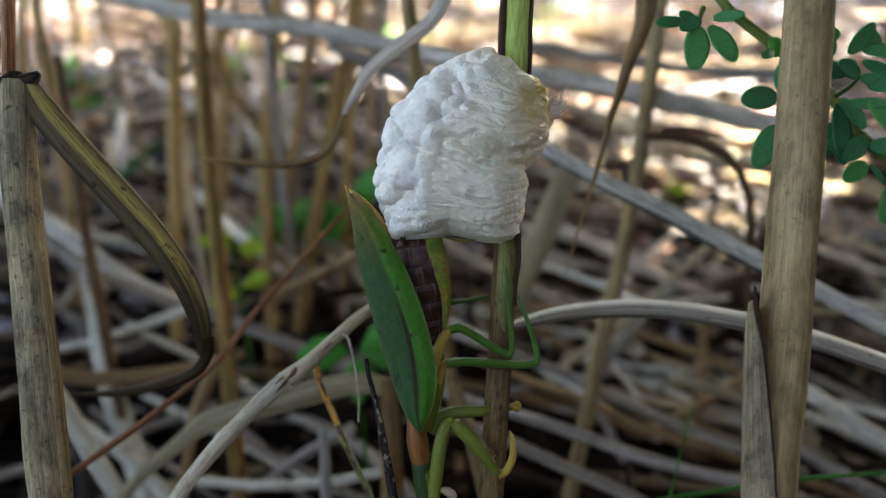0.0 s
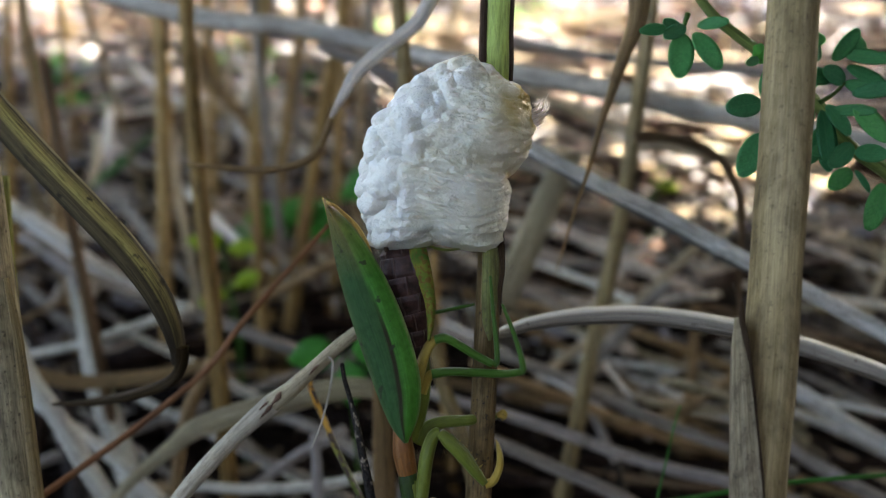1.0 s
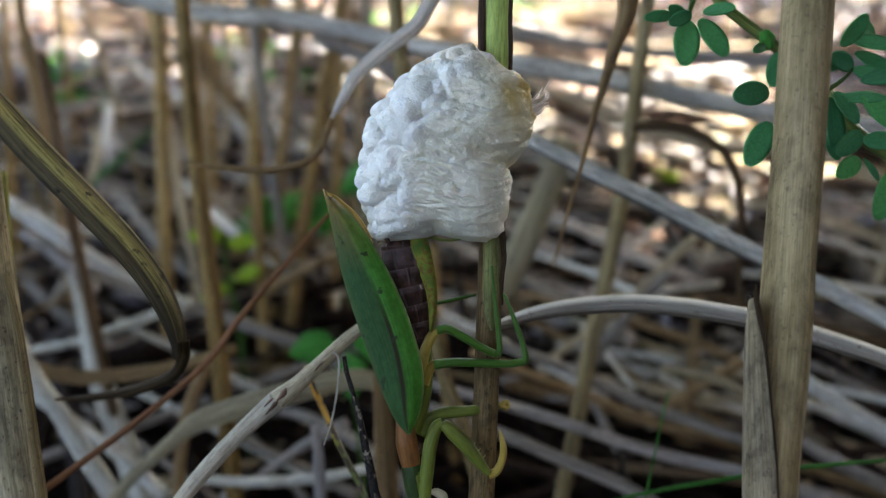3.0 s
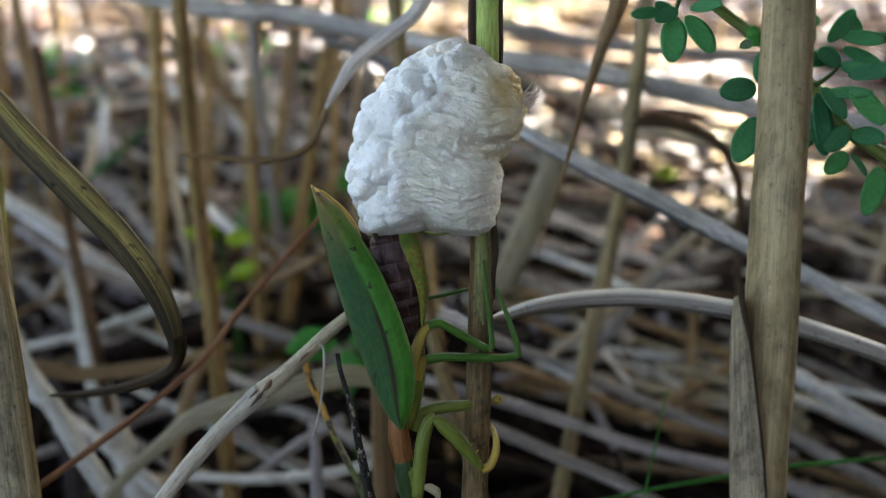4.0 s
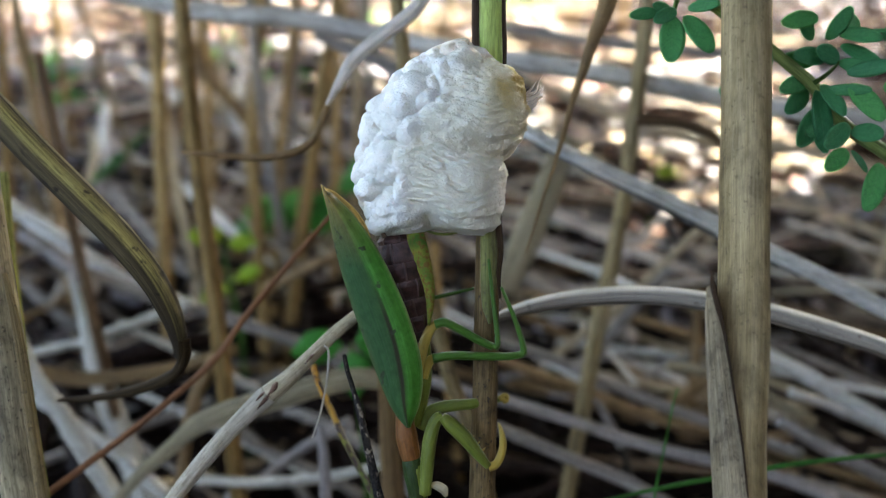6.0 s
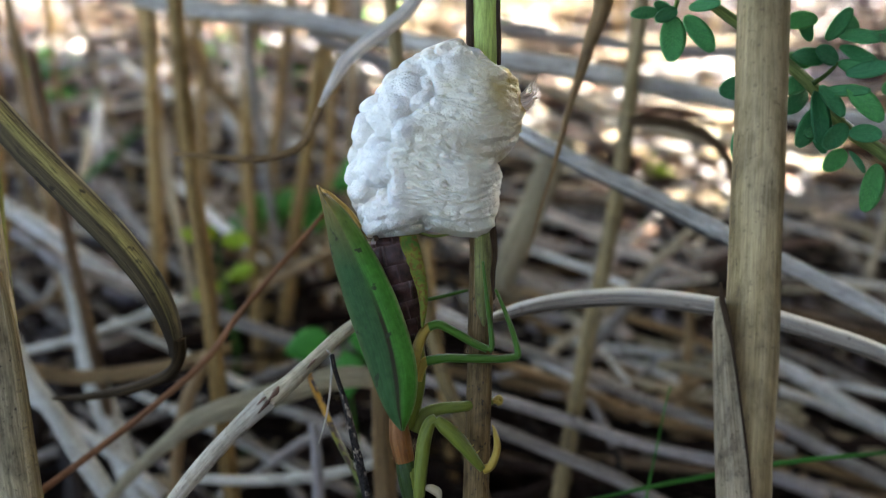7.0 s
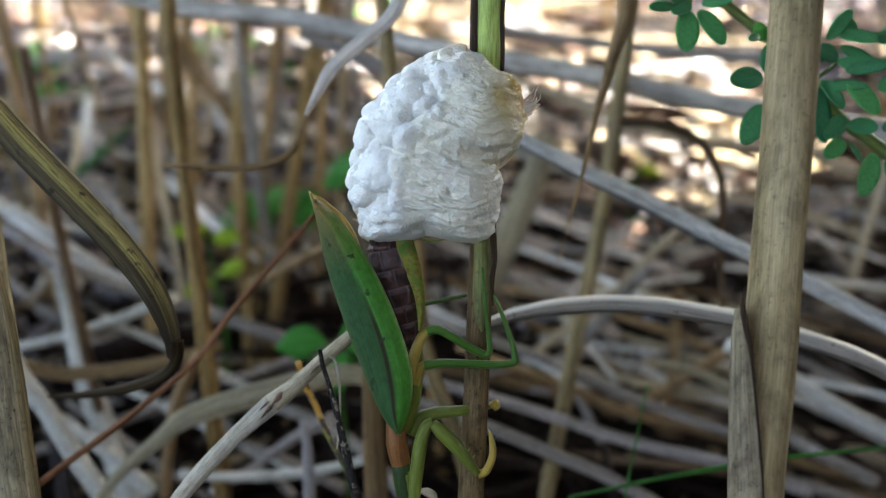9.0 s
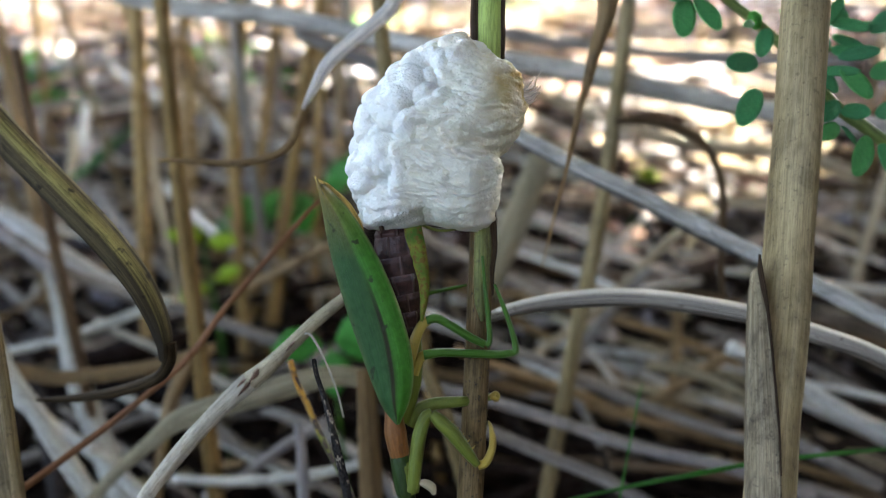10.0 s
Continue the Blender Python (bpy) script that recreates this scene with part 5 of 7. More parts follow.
LEAFLETS = [
    ((0.03377, 0.12097, 0.17884), (0.03273, 0.11612, 0.17347), 0.0038, 0),
    ((0.03553, 0.12104, 0.17899), (0.03855, 0.11671, 0.17468), 0.0035, .2),
    ((0.03369, 0.12118, 0.17927), (0.03037, 0.11968, 0.18076), 0.0018, -.3),
    ((0.03196, 0.12228, 0.17924), (0.0273, 0.12001, 0.17916), 0.0019, 0),
    ((0.03396, 0.12036, 0.17988), (0.03026, 0.11762, 0.17882), 0.0021, .2),
    ((0.03616, 0.12249, 0.17968), (0.04015, 0.12078, 0.18073), 0.0019, 0),
    ((0.04469, 0.11464, 0.17043), (0.03897, 0.11226, 0.17011), 0.0035, 0),
    ((0.04469, 0.11274, 0.16654), (0.04113, 0.10812, 0.16163), 0.0036, -.2),
    ((0.04666, 0.11806, 0.17517), (0.04461, 0.11393, 0.17125), 0.0027, -.3),
    ((0.04452, 0.11841, 0.17588), (0.04196, 0.11605, 0.17559), 0.0014, .2),
    ((0.0549, 0.11662, 0.16992), (0.05712, 0.11271, 0.16647), 0.0027, .2),
    ((0.05518, 0.11824, 0.16868), (0.0553, 0.11234, 0.16115), 0.0031, .1),
    ((0.05456, 0.11442, 0.16314), (0.05483, 0.11139, 0.16148), 0.0018, 0),
    ((0.05617, 0.12044, 0.17547), (0.05888, 0.12043, 0.18002), 0.0026, .3),
    ((0.05843, 0.12009, 0.17249), (0.05426, 0.11886, 0.17453), 0.0028, -.2),
    ((0.05712, 0.12131, 0.1727), (0.05133, 0.11945, 0.17344), 0.0028, 0),
    ((0.05827, 0.12188, 0.17614), (0.0637, 0.11949, 0.17582), 0.0024, .3),
    ((0.05925, 0.12275, 0.17565), (0.06586, 0.121, 0.17663), 0.0007, .6),
    ((0.05966, 0.12311, 0.17411), (0.06478, 0.11966, 0.17161), 0.0025, .2),
    ((0.05827, 0.12002, 0.17234), (0.0629, 0.11732, 0.17136), 0.0024, 0),
    ((0.0585, 0.11732, 0.17136), (0.0642, 0.11585, 0.17291), 0.0024, .3),
    ((0.0549, 0.1162, 0.16906), (0.06105, 0.1143, 0.16973), 0.0018, .6),
    ((0.0584, 0.11563, 0.17018), (0.06208, 0.11143, 0.16613), 0.0033, 0),
    ((0.05746, 0.11592, 0.16393), (0.0525, 0.11353, 0.16359), 0.0024, .2),
    ((0.05874, 0.11409, 0.16474), (0.05436, 0.11078, 0.16251), 0.0029, .1),
    ((0.0599, 0.11556, 0.1632), (0.0637, 0.11346, 0.16345), 0.0029, .3),
    ((0.058, 0.11152, 0.16176), (0.05389, 0.10846, 0.16003), 0.0027, -.1),
    ((0.05906, 0.11248, 0.16144), (0.0601, 0.10919, 0.15926), 0.0016, .4),
    ((0.06169, 0.1088, 0.16073), (0.0584, 0.10408, 0.15563), 0.0034, .1),
    ((0.06255, 0.1242, 0.17634), (0.05827, 0.12288, 0.17819), 0.0030, 0),
    ((0.05681, 0.12595, 0.17765), (0.05055, 0.12354, 0.17727), 0.0028, 0),
    ((0.05597, 0.12302, 0.17165), (0.05014, 0.1212, 0.17248), 0.0027, .2),
    ((0.05511, 0.12093, 0.16965), (0.04973, 0.11824, 0.16868), 0.0028, .1),
    ((0.05643, 0.1255, 0.17444), (0.05345, 0.12492, 0.17783), 0.0025, .1),
    ((0.05629, 0.11814, 0.16621), (0.05197, 0.11371, 0.16169), 0.0033, 0),
    ((0.05514, 0.12119, 0.1679), (0.05096, 0.11778, 0.16547), 0.0028, .2),
    ((0.06478, 0.11824, 0.16868), (0.0693, 0.11697, 0.17064), 0.0033, 0),
    ((0.0656, 0.11538, 0.16283), (0.0701, 0.11416, 0.16489), 0.0033, 0),
    ((0.06478, 0.12145, 0.17526), (0.0693, 0.12083, 0.17855), 0.0033, 0),
    ((0.0653, 0.11136, 0.15913), (0.06734, 0.10671, 0.15417), 0.0034, 0),
]
leafy_branch = build_branch()

# ---- dry blades and stalks close behind the subject ----
STALK_FOOT = (-0.04103, 0.09603, 0)
WISP_TOP = (-0.01709, 0.10509, 0.13374)
straw_shred = None


def build_stalk():
    stalk = thing("dry_stalk", STALK_FOOT, "pale bleached stalk with a dark knot leaning behind the mantis", "dry stalk")
    pts = [(-0.00829, 0.11464, 0.13849), (-0.01136, 0.10882, 0.13797), (-0.0156, 0.1073, 0.13484), (-0.02001, 0.10551, 0.13118), (-0.02297, 0.10428, 0.12867), (-0.02577, 0.10324, 0.12654), (-0.02916, 0.10191, 0.12379), (-0.03272, 0.10042, 0.12074), (-0.03722, 0.09819, 0.11617), (-0.04103, 0.09596, 0.1116), (-0.04425, 0.09343, 0.10642)]
    pts = rooted(pts)
    part("upper_stem", tube(pts[:6], [0.0007, 0.0009, 0.0010, 0.0010, 0.0012, 0.0015], 14, 6, 0.18, 4), STALK_TAN, stalk, "straw-yellow stem above the knot")
    part("stem", tube(pts[5:], [0.0015, 0.0012, 0.0011, 0.0012, 0.0013, 0.0013, 0.0013], 14, 6, 0.22, 4), STALK_PALE, stalk, "bleached straw-white stem")
    for pts, w in (([(-0.02425, 0.10265, 0.12919), (-0.02492, 0.10221, 0.12829), (-0.02559, 0.10184, 0.12753)], 0.0013), ([(-0.02542, 0.10184, 0.12753), (-0.02626, 0.10144, 0.12671), (-0.02726, 0.10089, 0.12558)], 0.0009), ([(-0.02609, 0.10199, 0.12784), (-0.02676, 0.10177, 0.12738), (-0.02743, 0.10144, 0.12671)], 0.0006), ([(-0.01878, 0.1047, 0.13271), (-0.01945, 0.10444, 0.13218), (-0.02012, 0.10404, 0.13135)], 0.0006)):
        part("knot_scale", blade(pts, [w * 0.2, w * 0.7, w * 0.45, w * 0.1], (0, -1, 0.3), 0.3, 0.0002, 6, 5, 30, 0.9, 4), KNOT, stalk, "reddish-brown scale at the knot")
    global straw_shred
    straw_shred = part("straw_shred", blade([(-0.01725, 0.10516, 0.13389), (-0.0165, 0.10472, 0.13299), (-0.01642, 0.10296, 0.12937), (-0.017, 0.10076, 0.12486), (-0.01792, 0.0991, 0.12147)], [0.0002, 0.0003, 0.00025, 0.0002, 0.0001], (0, -1, 0.3), 0.1, 0.0002, 6, 2, 40), STALK_PALE, stalk, "thin white shred of straw hanging loose", origin=WISP_TOP)
    return stalk


dry_stalk = build_stalk()
TWIG_FOOT = (-0.00759, 0.08895, 0)
black_twig = simple("black_twig", tube(rooted([(-0.01388, 0.10069, 0.13499), (-0.01348, 0.09963, 0.13282), (-0.01267, 0.0985, 0.1305), (-0.01186, 0.09726, 0.12796), (-0.01081, 0.09532, 0.12397), (-0.00985, 0.09355, 0.12034), (-0.00904, 0.09192, 0.11701), (-0.00807, 0.08966, 0.11236)]), [0.0003, 0.0005, 0.0006, 0.0006, 0.0007, 0.0008, 0.0007, 0.0008, 0.0009], 11, 10, 1.0, 2), BARK, "thin blackened twig with flaking bark", "twig", base=TWIG_FOOT)
simple("banded_stem", tube(rooted([(-0.02133, 0.11359, 0.12494), (-0.02051, 0.11223, 0.12214), (-0.01849, 0.11034, 0.11827), (-0.01648, 0.10833, 0.11416), (-0.01428, 0.10645, 0.11029), (-0.01245, 0.10492, 0.10716), (-0.01062, 0.10291, 0.10305)]), [0.0005, 0.0005, 0.00055, 0.0006, 0.0007], 9, 6, 0.25), BANDED, "thin young stem banded orange, black and green", "plant stem")
simple("red_stem", tube(rooted([(-0.01897, 0.14064, 0.14161), (-0.02177, 0.13732, 0.13936), (-0.02549, 0.13342, 0.13593), (-0.0301, 0.1291, 0.13164), (-0.03433, 0.12389, 0.12781), (-0.03821, 0.12143, 0.12276), (-0.04209, 0.11964, 0.11909), (-0.04694, 0.11786, 0.11543), (-0.05373, 0.11548, 0.11055), (-0.06052, 0.11326, 0.10602), (-0.06637, 0.1086, 0.1033), (-0.0715, 0.1052, 0.10089)]), [0.0004, 0.0005, 0.0006, 0.0006, 0.0007, 0.0008, 0.0008, 0.0009, 0.0009, 0.0009], 10, 6, 0.14), STEM_RED, "thin reddish-brown dead stem leaning across", "plant stem")

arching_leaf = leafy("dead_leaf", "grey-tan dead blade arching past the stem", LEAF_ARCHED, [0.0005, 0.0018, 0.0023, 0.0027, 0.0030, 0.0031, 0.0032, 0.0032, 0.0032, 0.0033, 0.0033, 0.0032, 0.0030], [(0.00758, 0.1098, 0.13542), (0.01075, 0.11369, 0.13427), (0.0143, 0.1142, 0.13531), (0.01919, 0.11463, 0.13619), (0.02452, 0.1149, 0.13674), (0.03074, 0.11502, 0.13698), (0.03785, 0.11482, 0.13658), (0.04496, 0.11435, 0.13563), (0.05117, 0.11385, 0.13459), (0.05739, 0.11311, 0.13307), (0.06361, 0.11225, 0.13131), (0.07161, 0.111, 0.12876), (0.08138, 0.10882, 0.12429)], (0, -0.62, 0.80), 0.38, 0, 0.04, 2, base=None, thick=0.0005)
DRY_TOP = (0.01086, 0.15444, 0.20184)
def build_hanging_blade():
    ob = thing("dead_leaf", DRY_TOP, "dead grey leaf hanging down with a brown curled tip", "dry leaf")
    top = [DRY_TOP] + [(0.00665, 0.15095, 0.19469), (0.0029, 0.14767, 0.18796), (-0.00037, 0.14492, 0.18232), (-0.00262, 0.14287, 0.17812), (-0.00449, 0.14159, 0.17551), (-0.00786, 0.1404, 0.17307), (-0.01114, 0.13934, 0.17088), (-0.0146, 0.13798, 0.16811), (-0.01666, 0.13647, 0.16499), (-0.01797, 0.13544, 0.16289), (-0.01891, 0.13466, 0.16129)]
    part("leaf_blade", blade(top, [0.0024, 0.0025, 0.0026, 0.0026, 0.0026, 0.0026, 0.0026, 0.0026, 0.0024, 0.0018, 0.0011, 0.0005], (-0.25, -0.8, 0.55), 0.2, 0.0004, 6, 6), LEAF_GREY, ob)
    tail = [(-0.01803, 0.13593, 0.16276), (-0.01879, 0.13531, 0.16149), (-0.01973, 0.13428, 0.15938), (-0.02095, 0.13305, 0.15685), (-0.02292, 0.13222, 0.15516), (-0.02574, 0.13177, 0.15423), (-0.02921, 0.13152, 0.15372), (-0.03325, 0.13157, 0.15381), (-0.03748, 0.13173, 0.15414), (-0.04321, 0.13185, 0.1544)]
    part("curled_tip", blade(tail, [0.0006, 0.0008, 0.0010, 0.0012, 0.0015, 0.0016, 0.0016, 0.0015, 0.0012, 0.0004], (0.1, -0.5, 0.85), 0.3, 0.0004, 6, 4, 20, 0.06, 3), LEAF_DRY, ob, "brown rolled leaf tip")
    return ob


hanging_blade = build_hanging_blade()
RIGHT_TOP = (0.03425, 0.17085, 0.23549)
hanging_tip = leafy("dead_leaf", "dry brown blade tip hanging point down", LEAF_DRY, [0.0030, 0.0036, 0.0042, 0.0042, 0.0036, 0.0026, 0.0017, 0.0011, 0.0008, 0.0005, 0.0003, 0.0002], [RIGHT_TOP] + [(0.03369, 0.16346, 0.22034), (0.03294, 0.15649, 0.20604), (0.03201, 0.15115, 0.19511), (0.03089, 0.14664, 0.18585), (0.02995, 0.14377, 0.17997), (0.0292, 0.14213, 0.1766), (0.02714, 0.13991, 0.17206), (0.02499, 0.13712, 0.16634), (0.0234, 0.13519, 0.16239), (0.02181, 0.13269, 0.15725), (0.0205, 0.13076, 0.1533), (0.01881, 0.12859, 0.14884), (0.01722, 0.12633, 0.14422), (0.01554, 0.12407, 0.13959)], (0.2, -0.9, 0.3), 0.30, 35, 0.04, 2, base=RIGHT_TOP, thick=0.0004)

# ---- standing stems behind ----
def standing(label, mat, radius, pts, seed=0):
    rng = random.Random(seed)
    return jointed("reed", label, mat, radius, rooted(pts), "standing dead reeds", seed, 0.06, [rng.uniform(0.12, 0.3), rng.uniform(0.5, 0.7)])


standing("upright dead brown reed stem", REED_BROWN, [0.0017, 0.0020, 0.0021], [(-0.06163, 0.20895, 0.18358), (-0.0607, 0.20083, 0.16694), (-0.05964, 0.19503, 0.15505), (-0.05806, 0.18808, 0.14079), (-0.0566, 0.1817, 0.12771), (-0.05449, 0.17474, 0.11345), (-0.0529, 0.16837, 0.10037)], 1)
standing("upright dead brown reed stem", REED_BROWN, [0.0024, 0.0027], [(-0.10493, 0.32253, 0.17465), (-0.10310, 0.31000, 0.14897), (-0.10207, 0.29926, 0.12695), (-0.10125, 0.28763, 0.10309), (-0.10044, 0.27600, 0.07924), (-0.09962, 0.26705, 0.06090)], 2)
standing("upright dead brown reed stem", REED_BROWN, [0.0022, 0.0025], [(-0.06559, 0.32820, 0.17031), (-0.06685, 0.31538, 0.14403), (-0.06852, 0.30531, 0.12336), (-0.06936, 0.29340, 0.09896), (-0.06810, 0.28241, 0.07644), (-0.06643, 0.26960, 0.05014)], 3)
standing("upright slender dead brown reed stem", REED_BROWN, [0.0017, 0.0022], [(-0.05555, 0.34471, 0.15625), (-0.05846, 0.33298, 0.13218), (-0.06159, 0.32025, 0.10612), (-0.06404, 0.30950, 0.08405), (-0.06516, 0.29971, 0.06400), (-0.06605, 0.28798, 0.03994)], 4)
standing("upright slender dead brown reed stem", REED_BROWN, [0.0022, 0.0031], [(-0.03717, 0.33566, 0.16963), (-0.03973, 0.32255, 0.14275), (-0.04423, 0.31224, 0.12163), (-0.04785, 0.30101, 0.09858), (-0.05191, 0.28977, 0.07554), (-0.05554, 0.27759, 0.05058), (-0.05811, 0.26823, 0.03138)], 5)
standing("upright slender dead tan reed stem", REED_BROWN, [0.0017, 0.0022], [(-0.03920, 0.35405, 0.15941), (-0.04056, 0.34006, 0.13074), (-0.04193, 0.32607, 0.10207), (-0.04284, 0.31108, 0.07134), (-0.04375, 0.29410, 0.03652)], 6)
standing("upright slender dead tan reed stem", REED_TAN, [0.0017, 0.0020], [(-0.03118, 0.36141, 0.15857), (-0.03280, 0.34510, 0.12511), (-0.03489, 0.32980, 0.09375), (-0.03629, 0.31451, 0.06239)], 7)
standing("dark dead reed stem behind the egg case", REED_OLIVE, [0.0015, 0.0017], [(-0.01026, 0.18216, 0.18568), (-0.00899, 0.17508, 0.17118), (-0.00807, 0.17155, 0.16392), (-0.00738, 0.16851, 0.1577), (-0.00623, 0.16194, 0.14423), (-0.0045, 0.15386, 0.12765), (0.00069, 0.14274, 0.10486), (0.00415, 0.13869, 0.09657)], 8)
standing("leaning tan reed stem with pale node", REED_OLIVE, [0.0018, 0.0019, 0.0017], [(0.05263, 0.21549, 0.1856), (0.04992, 0.20598, 0.16609), (0.04775, 0.19825, 0.15024), (0.04558, 0.19112, 0.13561), (0.04313, 0.18398, 0.12098), (0.03988, 0.17685, 0.10635), (0.03676, 0.1709, 0.09416), (0.03405, 0.16436, 0.08075), (0.03147, 0.15841, 0.06856), (0.0293, 0.15354, 0.05856)], 9)
standing("grey-tan upright dead reed stem", LEAF_DRY, [0.0022, 0.0027], [(-0.16684, 0.34311, 0.16896), (-0.16422, 0.33163, 0.14540), (-0.16029, 0.32301, 0.12773), (-0.15592, 0.31345, 0.10810), (-0.15112, 0.30387, 0.08848), (-0.14718, 0.29334, 0.06689)], 10)
standing("rusty brown dead reed stem", LEAF_BROWN, [0.0014, 0.0016], [(-0.10653, 0.22135, 0.15197), (-0.10355, 0.21481, 0.13856), (-0.10027, 0.20761, 0.12381), (-0.09728, 0.20042, 0.10906), (-0.0946, 0.19518, 0.09833)], 11)
standing("upright slender dead tan reed stem", REED_TAN, [0.0014, 0.0018], [(-0.10570, 0.31248, 0.10614), (-0.10177, 0.30100, 0.08260), (-0.09740, 0.29142, 0.06297), (-0.09346, 0.28185, 0.04334)], 12)
standing("pale slanting dead reed stem", LEAF_DRY, [0.0022, 0.0028], [(-0.10420, 0.35423, 0.12786), (-0.09590, 0.34693, 0.11292), (-0.08403, 0.34069, 0.10012), (-0.07809, 0.33550, 0.08946), (-0.07928, 0.32613, 0.07025), (-0.08641, 0.31468, 0.04678)], 13)
standing("dead tan reed stem", REED_BROWN, [0.0014, 0.0016], [(-0.00247, 0.23531, 0.08935), (-0.00106, 0.22758, 0.0735), (0.00106, 0.2183, 0.05448), (0.0037, 0.20903, 0.03547)], 14)
standing("upright slender dead brown reed stem", REED_BROWN, [0.0017, 0.0020], [(-0.18563, 0.36879, 0.15772), (-0.18420, 0.35423, 0.12786), (-0.18277, 0.33965, 0.09798), (-0.18136, 0.32717, 0.07239)], 15)

standing("slender yellowing green reed stem", SHEATH_YELLOW, [0.0009, 0.0010], [(-0.07303, 0.13, 0.1524), (-0.07198, 0.12466, 0.14146), (-0.07091, 0.12014, 0.1322), (-0.06929, 0.11439, 0.12042), (-0.06694, 0.10781, 0.10695)], 16)


def far_stems():
    """The rest of the stand, thinning out away from the clearing."""
    rng = random.Random(77)
    mats = [REED_BROWN, REED_BROWN, REED_TAN, REED_OLIVE, REED_GREY]
    for i in range(52):
        y = rng.uniform(0.27, 0.85)
        x = y * (rng.uniform(-0.62, 0.02) if i % 4 else rng.uniform(0.05, 0.6))
        h = rng.uniform(0.22, 0.5)
        lx, ly = rng.gauss(0, 0.10), rng.gauss(0, 0.08)
        bow = rng.gauss(0, 0.01)
        pts = [(x + lx * h, y + ly * h, h), (x + lx * h * 0.66 + bow, y + ly * h * 0.66, h * 0.66), (x + lx * h * 0.33 + bow, y + ly * h * 0.33, h * 0.33), (x, y, -0.004)]
        r = rng.uniform(0.0011, 0.0021)
        jointed("reed", "upright dead reed stem in the stand", mats[i % 5], [r * 0.8, r], pts, "standing dead reeds", i, 0.06, [rng.uniform(0.3, 0.7)])


far_stems()

# ---- reeds lying across ----
def lying(label, mat, radius, pts, seed=0, wob=0.06):
    rng = random.Random(seed + 50)
    return jointed("fallen_reed", label, mat, radius, pts, "fallen reeds", seed, wob, [rng.uniform(0.3, 0.7)])


def lying_blade(label, mat, widths, pts, face=(0, -0.5, 0.85), fold=0.2, twist=0, rip=0.08, seed=1):
    return leafy("dead_leaf", label, mat, widths, pts, face, fold, twist, rip, seed, group="fallen leaves")


lying("long weathered grey reed lying across", REED_SLOPE, [0.0024, 0.0025, 0.0026, 0.0026], [(-0.10583, 0.24517, 0.1666), (-0.06623, 0.23139, 0.16116), (-0.03939, 0.22527, 0.16002), (-0.01516, 0.21811, 0.15673), (0.00228, 0.21141, 0.15441), (0.01891, 0.20516, 0.153), (0.03142, 0.2043, 0.15125), (0.04532, 0.20321, 0.149), (0.06201, 0.20162, 0.14575), (0.07591, 0.2004, 0.14325), (0.0912, 0.19918, 0.14075), (0.109, 0.19803, 0.13837), (0.14126, 0.19559, 0.13338)], 1)
lying("grey dead reed branching off another", REED_GREY, [0.0018, 0.0020, 0.0016], [(-0.03418, 0.22852, 0.15527), (-0.02197, 0.22624, 0.1506), (-0.01282, 0.2245, 0.14704), (-0.00366, 0.22236, 0.14265), (0.00702, 0.21969, 0.13716)], 2)
lying("thick grey dead reed sloping down", REED_PALE, [0.0013, 0.0015, 0.0016, 0.0019], [(0.00866, 0.16443, 0.1539), (0.01714, 0.15606, 0.15041), (0.02483, 0.15423, 0.14666), (0.03362, 0.1523, 0.14271), (0.04351, 0.15028, 0.13856), (0.0523, 0.14825, 0.13442), (0.05999, 0.14652, 0.13086), (0.06988, 0.1444, 0.12652), (0.07867, 0.14238, 0.12237), (0.08965, 0.13987, 0.11723), (0.11163, 0.13458, 0.10637)], 3)
# Added strip: the shaded lower side of the reed above, as its own tube.
lying("dark grey strip added as shaded underside of the sloping reed", REED_SHADE, [0.0007, 0.0009, 0.0010, 0.0011], [(0.00845, 0.15954, 0.15420), (0.01679, 0.15711, 0.14920), (0.02514, 0.15511, 0.14510), (0.03403, 0.15311, 0.14100), (0.04405, 0.15091, 0.13650), (0.05294, 0.14891, 0.13241), (0.05962, 0.1475, 0.12951), (0.07074, 0.14521, 0.12481)], 4)
lying("grey dead reed lying in shade", REED_GREY, [0.0022, 0.0026], [(0.02149, 0.33594, 0.136), (0.05282, 0.33379, 0.13158), (0.08863, 0.33202, 0.12795), (0.12667, 0.33084, 0.12554), (0.17546, 0.33025, 0.12433)], 5)
lying("tan dead reed lying in the litter", REED_TAN, [0.0020, 0.0026], [(0.03565, 0.35685, 0.11043), (0.07227, 0.35043, 0.09727), (0.11377, 0.34508, 0.08629), (0.16261, 0.34272, 0.08147), (0.19142, 0.33866, 0.07313)], 6)
lying("pale fallen reed in the litter", REED_PALE, [0.0021, 0.0024], [(-0.14356, 0.23193, 0.11664), (-0.12695, 0.22669, 0.10589), (-0.11199, 0.22246, 0.09723), (-0.09538, 0.21751, 0.08707), (-0.07544, 0.21358, 0.07901)], 7)
lying("pale fallen reed in the litter", REED_GREY, [0.0018, 0.0020], [(-0.1032, 0.21364, 0.09055), (-0.08529, 0.21079, 0.0847), (-0.06739, 0.20865, 0.08031), (-0.05274, 0.20636, 0.07563), (-0.0389, 0.20408, 0.07094), (-0.02669, 0.20151, 0.06568)], 8)
lying("pale fallen reed in the litter", REED_GREY, [0.0018, 0.0021], [(-0.11858, 0.21408, 0.10286), (-0.10901, 0.21129, 0.09713), (-0.09786, 0.20675, 0.08781)], 9)
